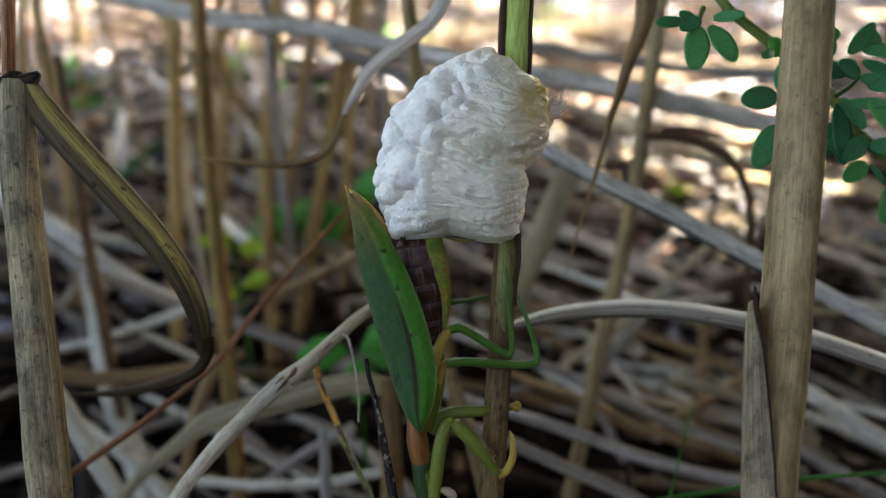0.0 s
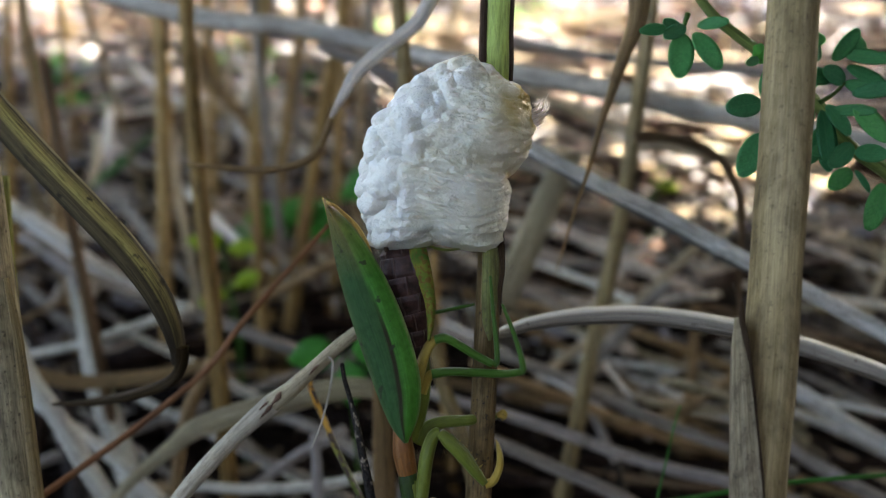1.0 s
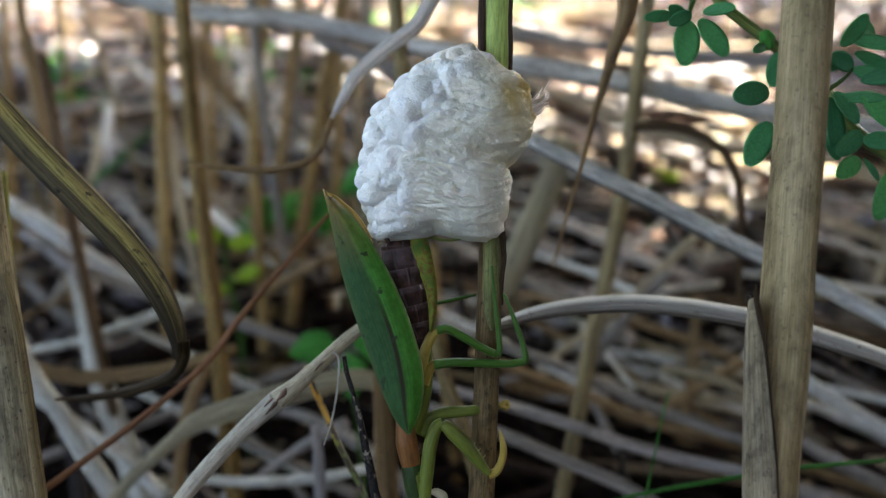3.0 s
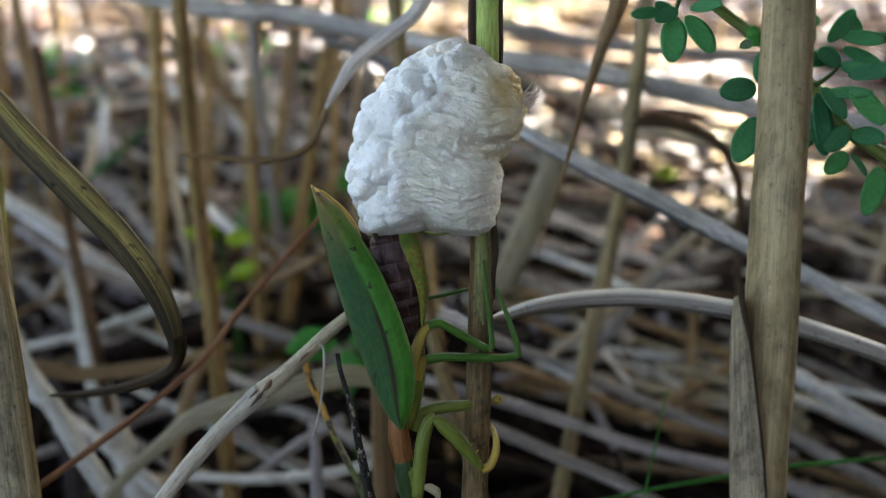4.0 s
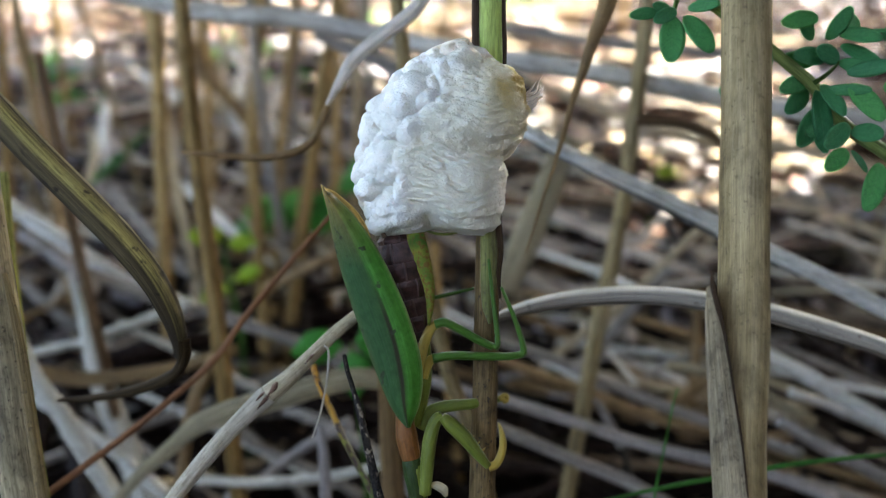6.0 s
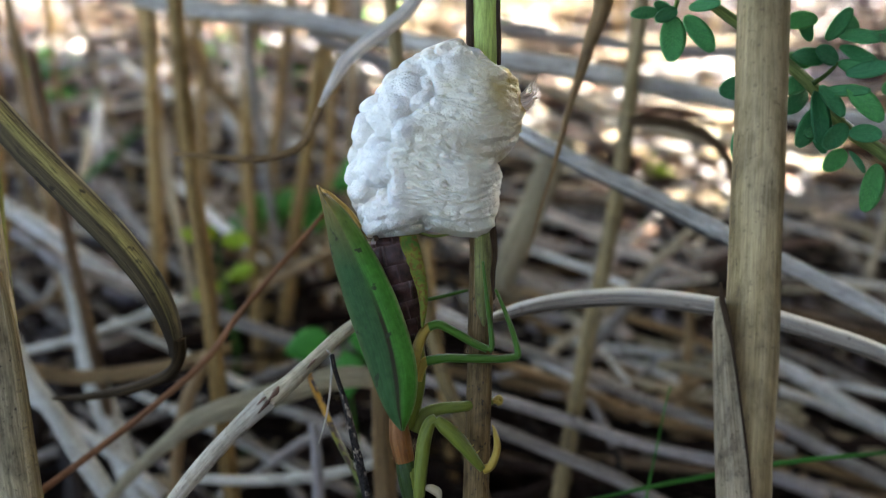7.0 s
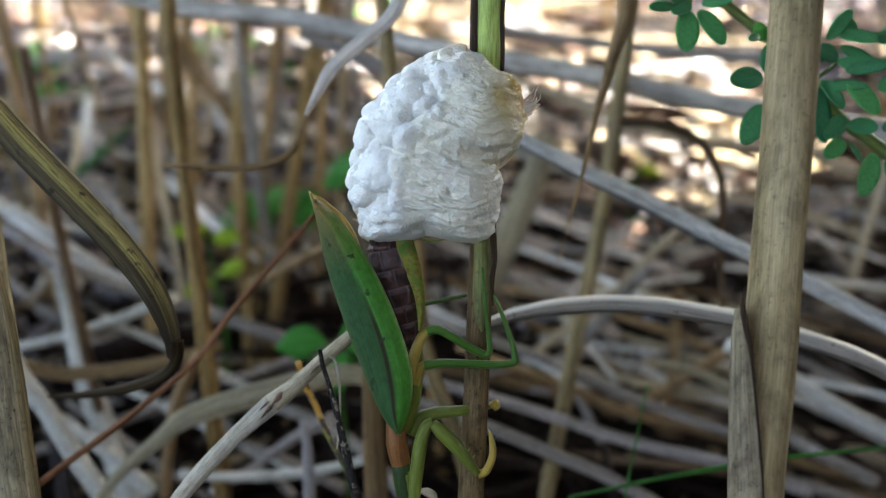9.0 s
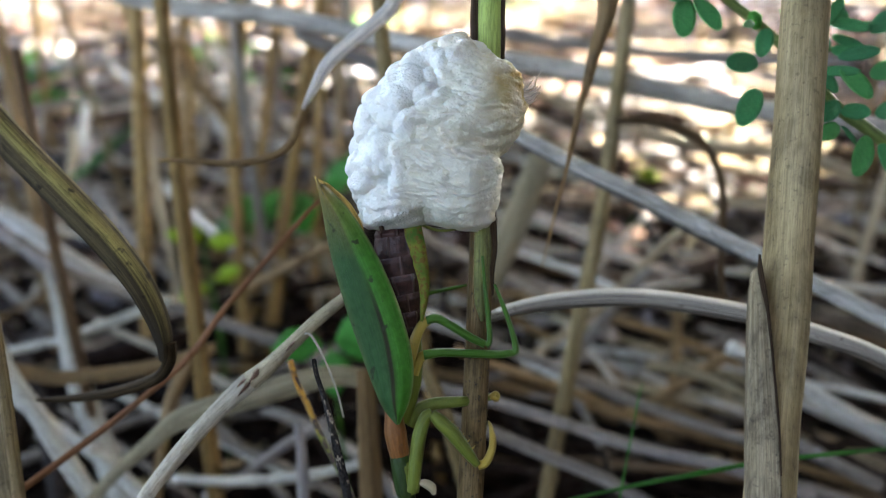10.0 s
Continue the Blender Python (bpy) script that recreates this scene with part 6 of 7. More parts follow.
lying_blade("broad bleached dead blade in the litter", REED_PALE, [0.0010, 0.0040, 0.0062, 0.0066, 0.0064, 0.0058], [(-0.10102, 0.20029, 0.09739), (-0.09705, 0.19527, 0.0871), (-0.09446, 0.19092, 0.07819), (-0.09095, 0.18557, 0.06722), (-0.08576, 0.17955, 0.05487), (-0.07996, 0.17286, 0.04116), (-0.07386, 0.16617, 0.02744)], (0.3, -0.8, 0.5), 0.18)
lying_blade("bleached dead blade in the litter", REED_PALE, [0.0032, 0.0042, 0.0044, 0.0044], [(-0.09845, 0.16405, 0.10293), (-0.09329, 0.15896, 0.0925), (-0.08685, 0.15473, 0.08382), (-0.0817, 0.15106, 0.07629), (-0.07396, 0.14597, 0.06587), (-0.06752, 0.14089, 0.05544)], (0.4, -0.8, 0.5), 0.2)
lying_blade("tan dead blade bent over", LEAF_TAN, [0.0022, 0.0030, 0.0046, 0.0052, 0.0046, 0.0034], [(-0.06871, 0.13194, 0.07815), (-0.06287, 0.13496, 0.08434), (-0.05529, 0.13777, 0.09011), (-0.05063, 0.13941, 0.09346), (-0.04246, 0.14073, 0.09619), (-0.03313, 0.14186, 0.09849), (-0.0238, 0.14298, 0.1008), (-0.0168, 0.14339, 0.10164), (-0.01097, 0.14298, 0.1008)], (0, -0.7, 0.7), 0.2, 20)
lying_blade("curling tan dead blade in the litter", LEAF_DRY, [0.0024, 0.0030, 0.0032, 0.0026], [(-0.06163, 0.14981, 0.06234), (-0.0607, 0.15445, 0.07185), (-0.05938, 0.15822, 0.07957), (-0.05713, 0.16141, 0.08611), (-0.05369, 0.16431, 0.09205), (-0.05105, 0.16558, 0.09467)], (0.5, -0.8, 0.3), 0.3)
lying_blade("dull bleached blade standing", LEAF_DRY, [0.0034, 0.0044, 0.0048], [(-0.01141, 0.13805, 0.10665), (-0.01074, 0.13461, 0.09961), (-0.01052, 0.13069, 0.09156), (-0.00996, 0.12578, 0.0815)], (0.2, -1, 0.2), 0.2)
lying_blade("narrow bleached blade in the litter", REED_GREY, [0.0016, 0.0024, 0.0026], [(-0.0256, 0.13758, 0.09429), (-0.02467, 0.13516, 0.08931), (-0.02433, 0.13212, 0.08309), (-0.0241, 0.12859, 0.07584)], (0.2, -1, 0.2), 0.2)
lying("thin bleached straw lying in the litter", REED_PALE, [0.0011, 0.0013, 0.0010], [(-0.05657, 0.14846, 0.07096), (-0.04562, 0.14812, 0.07027), (-0.03402, 0.14823, 0.0705), (-0.02371, 0.1488, 0.07166), (-0.0134, 0.14981, 0.07374)], 10)
lying("thin bleached straw lying in the litter", REED_GREY, [0.0011, 0.0013], [(-0.05453, 0.17317, 0.0646), (-0.04433, 0.17093, 0.06001), (-0.03266, 0.1687, 0.05542), (-0.021, 0.16595, 0.04979)], 11)
lying("tan dead stem lying in the litter", LEAF_DRY, [0.0014, 0.0016], [(-0.04791, 0.19828, 0.09327), (-0.04029, 0.19975, 0.09629), (-0.03189, 0.20163, 0.10013), (-0.02197, 0.20363, 0.10425)], 12)
lying_blade("shaded dead blade in the litter", LEAF_DRY, [0.0038, 0.0044, 0.0030], [(-0.10311, 0.17632, 0.08247), (-0.09172, 0.17539, 0.08055), (-0.0789, 0.1757, 0.08119), (-0.06466, 0.17682, 0.08349), (-0.05184, 0.17857, 0.08708)], (0, -0.4, 0.9), 0.15)
lying_blade("broad pale blade behind the stem", LEAF_TAN, [0.0070, 0.0086, 0.0090, 0.0080], [(0.03862, 0.23977, 0.12188), (0.03405, 0.23494, 0.11198), (0.02896, 0.22974, 0.10133), (0.02388, 0.22455, 0.09066), (0.01881, 0.21935, 0.08001)], (0.1, -1, 0.2), 0.12)
lying("grey dead reed lying in the litter", REED_GREY, [0.0013, 0.0014, 0.0015], [(-0.01253, 0.19257, 0.09296), (0.00222, 0.1767, 0.09464), (0.01613, 0.17456, 0.09027), (0.02864, 0.17261, 0.08627), (0.04115, 0.17017, 0.08127), (0.05506, 0.16755, 0.07589), (0.07174, 0.16493, 0.07052), (0.08842, 0.16237, 0.06527)], 13)
lying("grey-brown dead reed lying in the litter", LEAF_DRY, [0.0013, 0.0015], [(0.00817, 0.18244, 0.0836), (0.02275, 0.17988, 0.07836), (0.03879, 0.17732, 0.07312), (0.05483, 0.17445, 0.06722), (0.07378, 0.17253, 0.06329), (0.08982, 0.17208, 0.06237)], 14)
lying("pale dead reed lying in the litter", REED_GREY, [0.0013, 0.0015], [(-0.00317, 0.16228, 0.08789), (0.00873, 0.16083, 0.08492), (0.01931, 0.15955, 0.08231), (0.03253, 0.1577, 0.0785), (0.04444, 0.1559, 0.07482), (0.05634, 0.15445, 0.07185), (0.07221, 0.153, 0.06887), (0.09205, 0.14981, 0.06234)], 15)
lying("pale dead reed lying in the litter", REED_GREY, [0.0014, 0.0016], [(-0.00567, 0.15614, 0.08671), (0.0085, 0.15399, 0.08231), (0.01881, 0.15219, 0.07861), (0.02912, 0.15021, 0.07455), (0.03943, 0.14835, 0.07073), (0.04974, 0.14597, 0.06587), (0.06134, 0.14315, 0.06007)], 16)
lying("pale dead reed lying in the litter", REED_PALE, [0.0020, 0.0022], [(0.07961, 0.18244, 0.0836), (0.09274, 0.17956, 0.0777), (0.1044, 0.17637, 0.07115), (0.11432, 0.17381, 0.06591), (0.13065, 0.17029, 0.0587)], 17)
lying("pale dead reed lying in the litter", REED_GREY, [0.0016, 0.0018], [(0.08286, 0.16603, 0.07277), (0.0912, 0.16384, 0.06827), (0.10094, 0.16146, 0.0634), (0.11345, 0.15872, 0.05778)], 18)
lying("grey dead straw slanting in the litter", REED_GREY, [0.0009, 0.0012], [(0.03879, 0.17732, 0.07312), (0.04243, 0.17445, 0.06722), (0.04608, 0.17125, 0.06067)], 19)
lying("grey dead straw slanting in the litter", REED_GREY, [0.0016, 0.0019], [(0.06884, 0.22254, 0.08599), (0.05866, 0.21808, 0.07684), (0.05019, 0.21362, 0.0677), (0.04001, 0.20916, 0.05856)], 20)
lying("grey dead straw slanting in the litter", LEAF_DRY, [0.0016, 0.0018], [(0.08041, 0.22835, 0.07509), (0.07953, 0.2214, 0.06082), (0.07776, 0.21444, 0.04656), (0.07335, 0.20903, 0.03547)], 21)
lying("tan dead stem lying in the litter", REED_TAN, [0.0014, 0.0016], [(0.03044, 0.21411, 0.05728), (0.04427, 0.21865, 0.06661), (0.05811, 0.2232, 0.07594), (0.07194, 0.22927, 0.08837), (0.08232, 0.23306, 0.09614)], 22)
lying("tan dead stem lying in the litter", LEAF_DRY, [0.0015, 0.0018], [(0.05632, 0.19509, 0.05251), (0.07097, 0.19794, 0.05836), (0.08399, 0.20151, 0.06568), (0.09375, 0.20365, 0.07007)], 23)
lying_blade("curled brown dead blade in the litter", LEAF_BROWN, [0.0018, 0.0024, 0.0020, 0.0016, 0.0012], [(0.04341, 0.17926, 0.14551), (0.05094, 0.1792, 0.1454), (0.05721, 0.17854, 0.14405), (0.06286, 0.17706, 0.141), (0.06625, 0.17458, 0.13593), (0.0675, 0.17128, 0.12916), (0.067, 0.16688, 0.12014), (0.0675, 0.16083, 0.10774)], (-0.2, -0.7, 0.6), 0.3)
lying("dark broken stub in the litter", TWIG_BLACK, [0.0009, 0.0012], rooted([(0.04579, 0.17272, 0.06368), (0.04695, 0.17029, 0.0587), (0.04812, 0.16774, 0.05346), (0.04958, 0.16454, 0.04691)]), 24)

lying("pale dead reed lying in the litter", REED_GREY, [0.0013, 0.0015, 0.0012], [(0.08247, 0.15603, 0.06368), (0.09034, 0.15496, 0.06149), (0.09983, 0.15366, 0.05881), (0.11068, 0.15217, 0.05576)], 25)
lying("bleached dead reed lying in the litter", REED_PALE, [0.0012, 0.0014], [(0.094, 0.18557, 0.06722), (0.10468, 0.1839, 0.06379), (0.11963, 0.18089, 0.05762), (0.13215, 0.17821, 0.05213)], 26)
lying("tan dead reed lying in the litter", LEAF_TAN, [0.0014, 0.0016], [(0.0564, 0.17632, 0.08247), (0.06779, 0.17539, 0.08055), (0.07919, 0.1732, 0.07607), (0.09343, 0.16977, 0.06903)], 27)
lying("bleached dead reed lying in the litter", REED_PALE, [0.0015, 0.0017], [(-0.10557, 0.17732, 0.07312), (-0.09536, 0.17445, 0.06722), (-0.08224, 0.17029, 0.0587), (-0.07057, 0.16582, 0.04953)], 28)
lying("bleached dead reed lying in the litter", REED_PALE, [0.0013, 0.0015], [(-0.11293, 0.19517, 0.07548), (-0.0989, 0.19653, 0.07828), (-0.08486, 0.19859, 0.08249), (-0.06926, 0.20132, 0.0881)], 29)
lying("pale dead reed lying in the litter", REED_GREY, [0.0012, 0.0014], [(-0.05339, 0.15811, 0.05653), (-0.04366, 0.16054, 0.06152), (-0.03392, 0.16359, 0.06777), (-0.0228, 0.16633, 0.0734)], 30)
lying("bleached dead reed lying in the litter", REED_PALE, [0.0011, 0.0013], [(-0.09343, 0.20722, 0.07738), (-0.07878, 0.20437, 0.07153), (-0.0625, 0.2008, 0.06422), (-0.04623, 0.19723, 0.0569)], 31)


def loose_reeds():
    """Thin fallen stems strewn over the near litter, mostly sloping the same way."""
    rng = random.Random(404)
    mats = [REED_GREY, REED_PALE, LEAF_DRY, REED_TAN, REED_GREY, LEAF_BROWN]
    for i in range(64):
        y = rng.uniform(0.19, 0.52)
        x = y * rng.uniform(-0.6, 0.62)
        right = x > 0
        a = rng.gauss(-0.5, 0.22) if right or rng.random() < 0.4 else rng.gauss(0.7, 0.6)
        half = rng.uniform(0.03, 0.11)
        z = rng.uniform(0.015, 0.05) + 0.05 * max(0.0, y - 0.3)
        d = Vector((math.cos(a), math.sin(a), rng.gauss(0, 0.10)))
        bow = Vector((rng.gauss(0, 0.004), rng.gauss(0, 0.004), rng.uniform(-0.002, 0.006)))
        c = Vector((x, y, z))
        r = rng.uniform(0.0008, 0.0017)
        pts = [tuple(c - d * half), tuple(c - d * half * 0.3 + bow), tuple(c + d * half * 0.4 + bow), tuple(c + d * half)]
        pts = [(p[0], p[1], max(p[2], 0.002)) for p in pts]
        if i % 3:
            jointed("fallen_reed", "thin dead reed strewn over the litter", mats[i % 6], [r, r * 1.1, r * 0.9], pts, "fallen reeds", i, 0.08, [rng.uniform(0.3, 0.7)])
        else:
            leafy("dead_leaf", "narrow dead reed leaf strewn over litter", mats[i % 6], [r * 1.2, r * 3, r * 2.8, r * 0.6], pts, (rng.gauss(0, 0.4), -0.5, 0.85), 0.2, rng.gauss(0, 40), 0.08, i, group="fallen leaves")


loose_reeds()


def back_blades():
    """Grey leaves lying in rows behind the standing stems, and short straws strewn beyond the near reed."""
    rng = random.Random(515)
    mats = [REED_GREY, LEAF_GREY, REED_PALE, REED_GREY, LEAF_TAN]
    for i in range(52):
        y = rng.uniform(0.30, 0.64)
        x = y * rng.uniform(-0.56, -0.06)
        a = rng.gauss(-1.15, 0.2) if i % 4 else rng.uniform(0.3, 1.8)
        half = rng.uniform(0.03, 0.075)
        d = Vector((math.cos(a), math.sin(a), rng.gauss(0, 0.10)))
        c = Vector((x, y, rng.uniform(0.040, 0.085)))
        bow = Vector((rng.gauss(0, 0.003), rng.gauss(0, 0.003), rng.uniform(-0.002, 0.005)))
        w = rng.uniform(0.0026, 0.0062)
        pts = [c - d * half, c - d * half * 0.3 + bow, c + d * half * 0.4 + bow, c + d * half]
        pts = [(p.x, p.y, max(p.z, 0.004)) for p in pts]
        leafy("dead_leaf", "grey dead reed leaf lying behind the stems", mats[i % 5], [w * 0.5, w, w * 0.9, w * 0.2], pts, (rng.gauss(0, 0.3), -0.4, 0.9), 0.2, rng.gauss(0, 30), 0.08, i, group="fallen leaves")
    for i in range(40):
        y = rng.uniform(0.20, 0.40)
        x = y * rng.uniform(0.02, 0.62)
        a = rng.uniform(0, math.pi) if i % 2 else rng.gauss(-0.55, 0.2)
        half = rng.uniform(0.015, 0.055)
        d = Vector((math.cos(a), math.sin(a), rng.gauss(0, 0.15)))
        c = Vector((x, y, rng.uniform(0.02, 0.06)))
        r = rng.uniform(0.0006, 0.0012)
        pts = [c - d * half, c + Vector((0, 0, rng.uniform(0, 0.003))), c + d * half]
        pts = [(p.x, p.y, max(p.z, 0.003)) for p in pts]
        jointed("fallen_reed", "short thin straw strewn over the litter", mats[(i + 2) % 5], [r, r * 1.1, r * 0.9], pts, "fallen reeds", i, 0.1, [rng.uniform(0.3, 0.7)])


back_blades()


def stone(base, size, seed):
    """A rounded, slightly flattened field stone."""
    bm = bmesh.new()
    bmesh.ops.create_icosphere(bm, subdivisions=4, radius=1.0)
    for v in bm.verts:
        k = 1 + 0.22 * noise.noise(v.co * 1.3 + Vector((seed, 0, 0))) + 0.06 * noise.noise(v.co * 4.1)
        v.co = Vector((v.co.x * size * 1.25, v.co.y * size, v.co.z * size * 0.75)) * k
    bmesh.ops.transform(bm, matrix=Matrix.Translation((base[0], base[1], size * 0.35)), verts=bm.verts)
    return simple("stone", bm, STONE, "rounded pinkish-brown stone among the litter", "stone", "stones", base=(base[0], base[1], 0.0))


stone((0.16684, 0.46322, 0.00916), 0.020, 3)
stone((0.23064, 0.77202, 0.00356), 0.030, 8)

# ---- green bits ----
def weed(label, mat, base, size, count, seed, slim=0.5):
    """A low weed: a short stem and a few oval leaves."""
    rng = random.Random(seed)
    w = thing("weed", (base[0], base[1], 0.0), label, "weed", "small green weeds")
    part("stem", tube([(base[0], base[1], -0.005), (base[0] + 0.002, base[1], base[2] * 0.5), (base[0], base[1], base[2])], [0.0008, 0.0007, 0.0005], 6, 4), WEED_GREEN, w)
    for i in range(count):
        a = rng.uniform(0, 2 * math.pi)
        d = Vector((math.cos(a), -abs(math.sin(a)) * 0.5, rng.uniform(-0.4, 0.7))).normalized()
        p = Vector(base) + d * size * 0.15
        q = p + d * size
        mid = (p + q) / 2 + Vector((0, 0, size * 0.08))
        part("leaf", blade([p, mid, q], [size * 0.08, size * slim, size * slim * 0.9, size * 0.05], (rng.gauss(0, 0.4), -0.8, 0.6), 0.12, 0.0003, 5, 4), mat, w)
    return w


weed("broad green weed leaves among the reeds", WEED_BRIGHT, (-0.05900, 0.31000, 0.06000), 0.022, 3, 1, 0.75)
weed("broad green weed leaves among the reeds", WEED_BRIGHT, (-0.04300, 0.31000, 0.07600), 0.026, 4, 2, 0.45)
weed("yellow-green seedling with sunlight put in its colour", WEED_YELLOW, (-0.07569, 0.26526, 0.05953), 0.011, 3, 3, 0.6)
weed("green seedling among dead reeds", WEED_BRIGHT, (-0.02336, 0.17882, 0.08759), 0.013, 4, 4, 0.7)
weed("small green weed among dead reed litter", WEED_BRIGHT, (-0.28004, 0.61679, 0.05028), 0.022, 5, 5, 0.7)
weed("small green weed among dead reed litter", WEED_BRIGHT, (-0.23276, 0.53701, 0.0464), 0.022, 4, 6, 0.6)
weed("small green weed among dead reed litter", WEED_BRIGHT, (-0.16331, 0.70324, 0.04504), 0.024, 6, 7, 0.6)
weed("yellow-green seedling with sunlight put in its colour", WEED_YELLOW, (0.1071, 0.3961, 0.05403), 0.011, 2, 8, 0.7)
weed("small green weed among dead reed litter", WEED_BRIGHT, (-0.11557, 0.59475, 0.05072), 0.02, 4, 9, 0.6)
weed("small green weed among dead reed litter", WEED_BRIGHT, (0.09522, 0.92477, 0.04301), 0.03, 5, 10, 0.6)
weed("small green weed among dead reed litter", WEED_BRIGHT, (-0.04842, 0.86531, 0.03515), 0.03, 5, 11, 0.6)
weed("yellow-green seedling with sunlight put in its colour", WEED_YELLOW, (-0.07123, 0.24436, 0.0851), 0.010, 3, 12, 0.6)


def grass(label, pts, widths):
    return simple("grass_blade", blade(pts, widths, (0.2, -0.8, 0.5), 0.2, 0.0002, 6, 2), GRASS, label, "grass", "green grass blades")


grass_tip = grass("thin fresh green grass blade", rooted([(0.04048, 0.11961, 0.11560), (0.03959, 0.11823, 0.11278), (0.03842, 0.11574, 0.10767), (0.03724, 0.11338, 0.10283), (0.03607, 0.11080, 0.09755)]), [0.0002, 0.0005, 0.0006, 0.0007])
grass("thin fresh green grass blade lying", [(0.02521, 0.11138, 0.09714), (0.03309, 0.11207, 0.09855), (0.04096, 0.11276, 0.09997), (0.05081, 0.11349, 0.10148), (0.06066, 0.11423, 0.10298), (0.07051, 0.11466, 0.10387), (0.08430, 0.11518, 0.10492)], [0.0004, 0.0007, 0.0008, 0.0008, 0.0006])
grass("green grass blade among dead reeds", [(-0.13944, 0.38639, 0.07976), (-0.15029, 0.38164, 0.07), (-0.16114, 0.37747, 0.06147), (-0.17199, 0.37391, 0.05415)], [0.0015, 0.0035, 0.0030])
grass("green grass blade among dead reeds", [(-0.04368, 0.32613, 0.07025), (-0.05317, 0.32093, 0.05958), (-0.06029, 0.31572, 0.04892)], [0.0010, 0.0030, 0.0020])

# ---- unseen foliage added between the sun and the ground ----
def build_shade_canopy():
    """Unseen leaves added towards the sun to shape its light: closed over the near ground, with small gaps further
    back.
    """
    rng = random.Random(3)
    bm = bmesh.new()
    far = 0.8

    def leaf(gx, gy, size):
        c = Vector((gx, gy, 0.03)) + SUN_DIR * (far + rng.uniform(-0.12, 0.12)) + Vector((rng.gauss(0, 0.2), rng.gauss(0, 0.2), 0)) * size
        n = (SUN_DIR + Vector((rng.gauss(0, 0.3), rng.gauss(0, 0.3), rng.gauss(0, 0.3)))).normalized()
        a = n.orthogonal().normalized()
        a.rotate(Matrix.Rotation(rng.uniform(0, 6.28), 3, n))
        b = n.cross(a)
        l, w = rng.uniform(0.9, 1.2) * size, rng.uniform(0.55, 0.75) * size
        q = [c - a * l, c - a * l * 0.3 + b * w, c + a * l * 0.4 + b * w * 0.9, c + a * l, c + a * l * 0.4 - b * w * 0.9, c - a * l * 0.3 - b * w]
        bm.faces.new([bm.verts.new(p) for p in q])

    def edge(gx, gy):
        return 0.54 - 0.25 * max(0.0, min(1.0, (gx + 0.12) * 5)) + 0.20 * max(0.0, min(1.0, (gx - 0.13) * 8)) + 0.05 * noise.noise(Vector((gx * 4, gy * 4, 0)))

    def inside(gx, gy):
        return (gx / 1.35) ** 2 + ((gy - 0.62) / 1.5) ** 2 < 0.92 + 0.25 * noise.noise(Vector((gx * 2.5, gy * 2.5, 7.0)))

    step = 0.03
    for iy in range(int(1.2 / step)):
        for ix in range(int(2.6 / step)):
            gx, gy = -1.3 + ix * step, -0.55 + iy * step
            if gy < edge(gx, gy) and inside(gx, gy):
                for k in range(4):
                    leaf(gx, gy, 0.026)
    step = 0.0105
    for iy in range(int(1.9 / step)):
        for ix in range(int(2.6 / step)):
            gx, gy = -1.3 + ix * step, 0.3 + iy * step
            g = noise.noise(Vector((gx * 42, gy * 42, 4.0))) + 0.6 * noise.noise(Vector((gx * 9, gy * 9, 1.0)))
            if gy > edge(gx, gy) - 0.02 and inside(gx, gy) and g < GAP - (0.24 if gx < 0.02 else 0.0) - 0.30 * max(0.0, min(1.0, (gx + 0.08) * 8)) * max(0.25, min(1.0, 1 - (gx - 0.15) * 4)) * min(1.0, max(0.0, (gy - 0.32) * 8)) + 0.22 * max(0.0, 1 - (gy - edge(gx, gy)) / 0.2):
                leaf(gx, gy, 0.011)
                leaf(gx, gy, 0.011)
    me = bpy.data.meshes.new("overhanging_foliage")
    bm.to_mesh(me)
    bm.free()
    me.materials.append(CANOPY)
    tagged(new("overhanging_foliage", me), "unseen green foliage added overhead to shade the reeds", "foliage", kind="stuff")


def build_reed_screen():
    """Unseen reed bed added all round the clearing to block low skylight."""
    rng = random.Random(21)
    bm = bmesh.new()
    for i in range(2600):
        a = rng.uniform(-math.pi, math.pi)
        r = rng.uniform(0.55, 2.3)
        x, y = r * math.sin(a), r * math.cos(a) + 0.1
        if y > 0.1 and abs(x) < 0.5 + 0.75 * y and y < 2.3:
            continue
        # Height by side sets how much skylight is blocked there.
        h = rng.uniform(0.35, 0.7) if x > 0.3 and y > -0.4 else rng.uniform(0.5, 0.95) if y < -0.3 and x > -0.35 else rng.uniform(0.12, 0.28)
        lean = Vector((rng.gauss(0, 0.18), rng.gauss(0, 0.18), 0))
        p = Vector((x, y, -0.01))
        pts = [p, p + lean * h * 0.4 + Vector((0, 0, h * 0.6)), p + lean * h + Vector((0, 0, h))]
        blade(pts, [0.010, 0.024, 0.018, 0.004], (rng.gauss(0, 1), rng.gauss(0, 1), 0.2), 0.2, 0.0005, 3, 2, bm=bm)
    me = bpy.data.meshes.new("reed_thicket")
    bm.to_mesh(me)
    bm.free()
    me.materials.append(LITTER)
    tagged(new("reed_thicket", me), "dense unseen stand of dead brown reeds added round the clearing", "reed bed", kind="stuff")


build_reed_screen()
GAP = 0.07
build_shade_canopy()


# ---- what moves ----
def sway(ob, base, rows):
    """Lean and twist about the foot: rows of seconds and degrees about x, y, z."""
    walk(ob, [(t, pose(*base, rx, ry, rz)) for t, rx, ry, rz in rows])


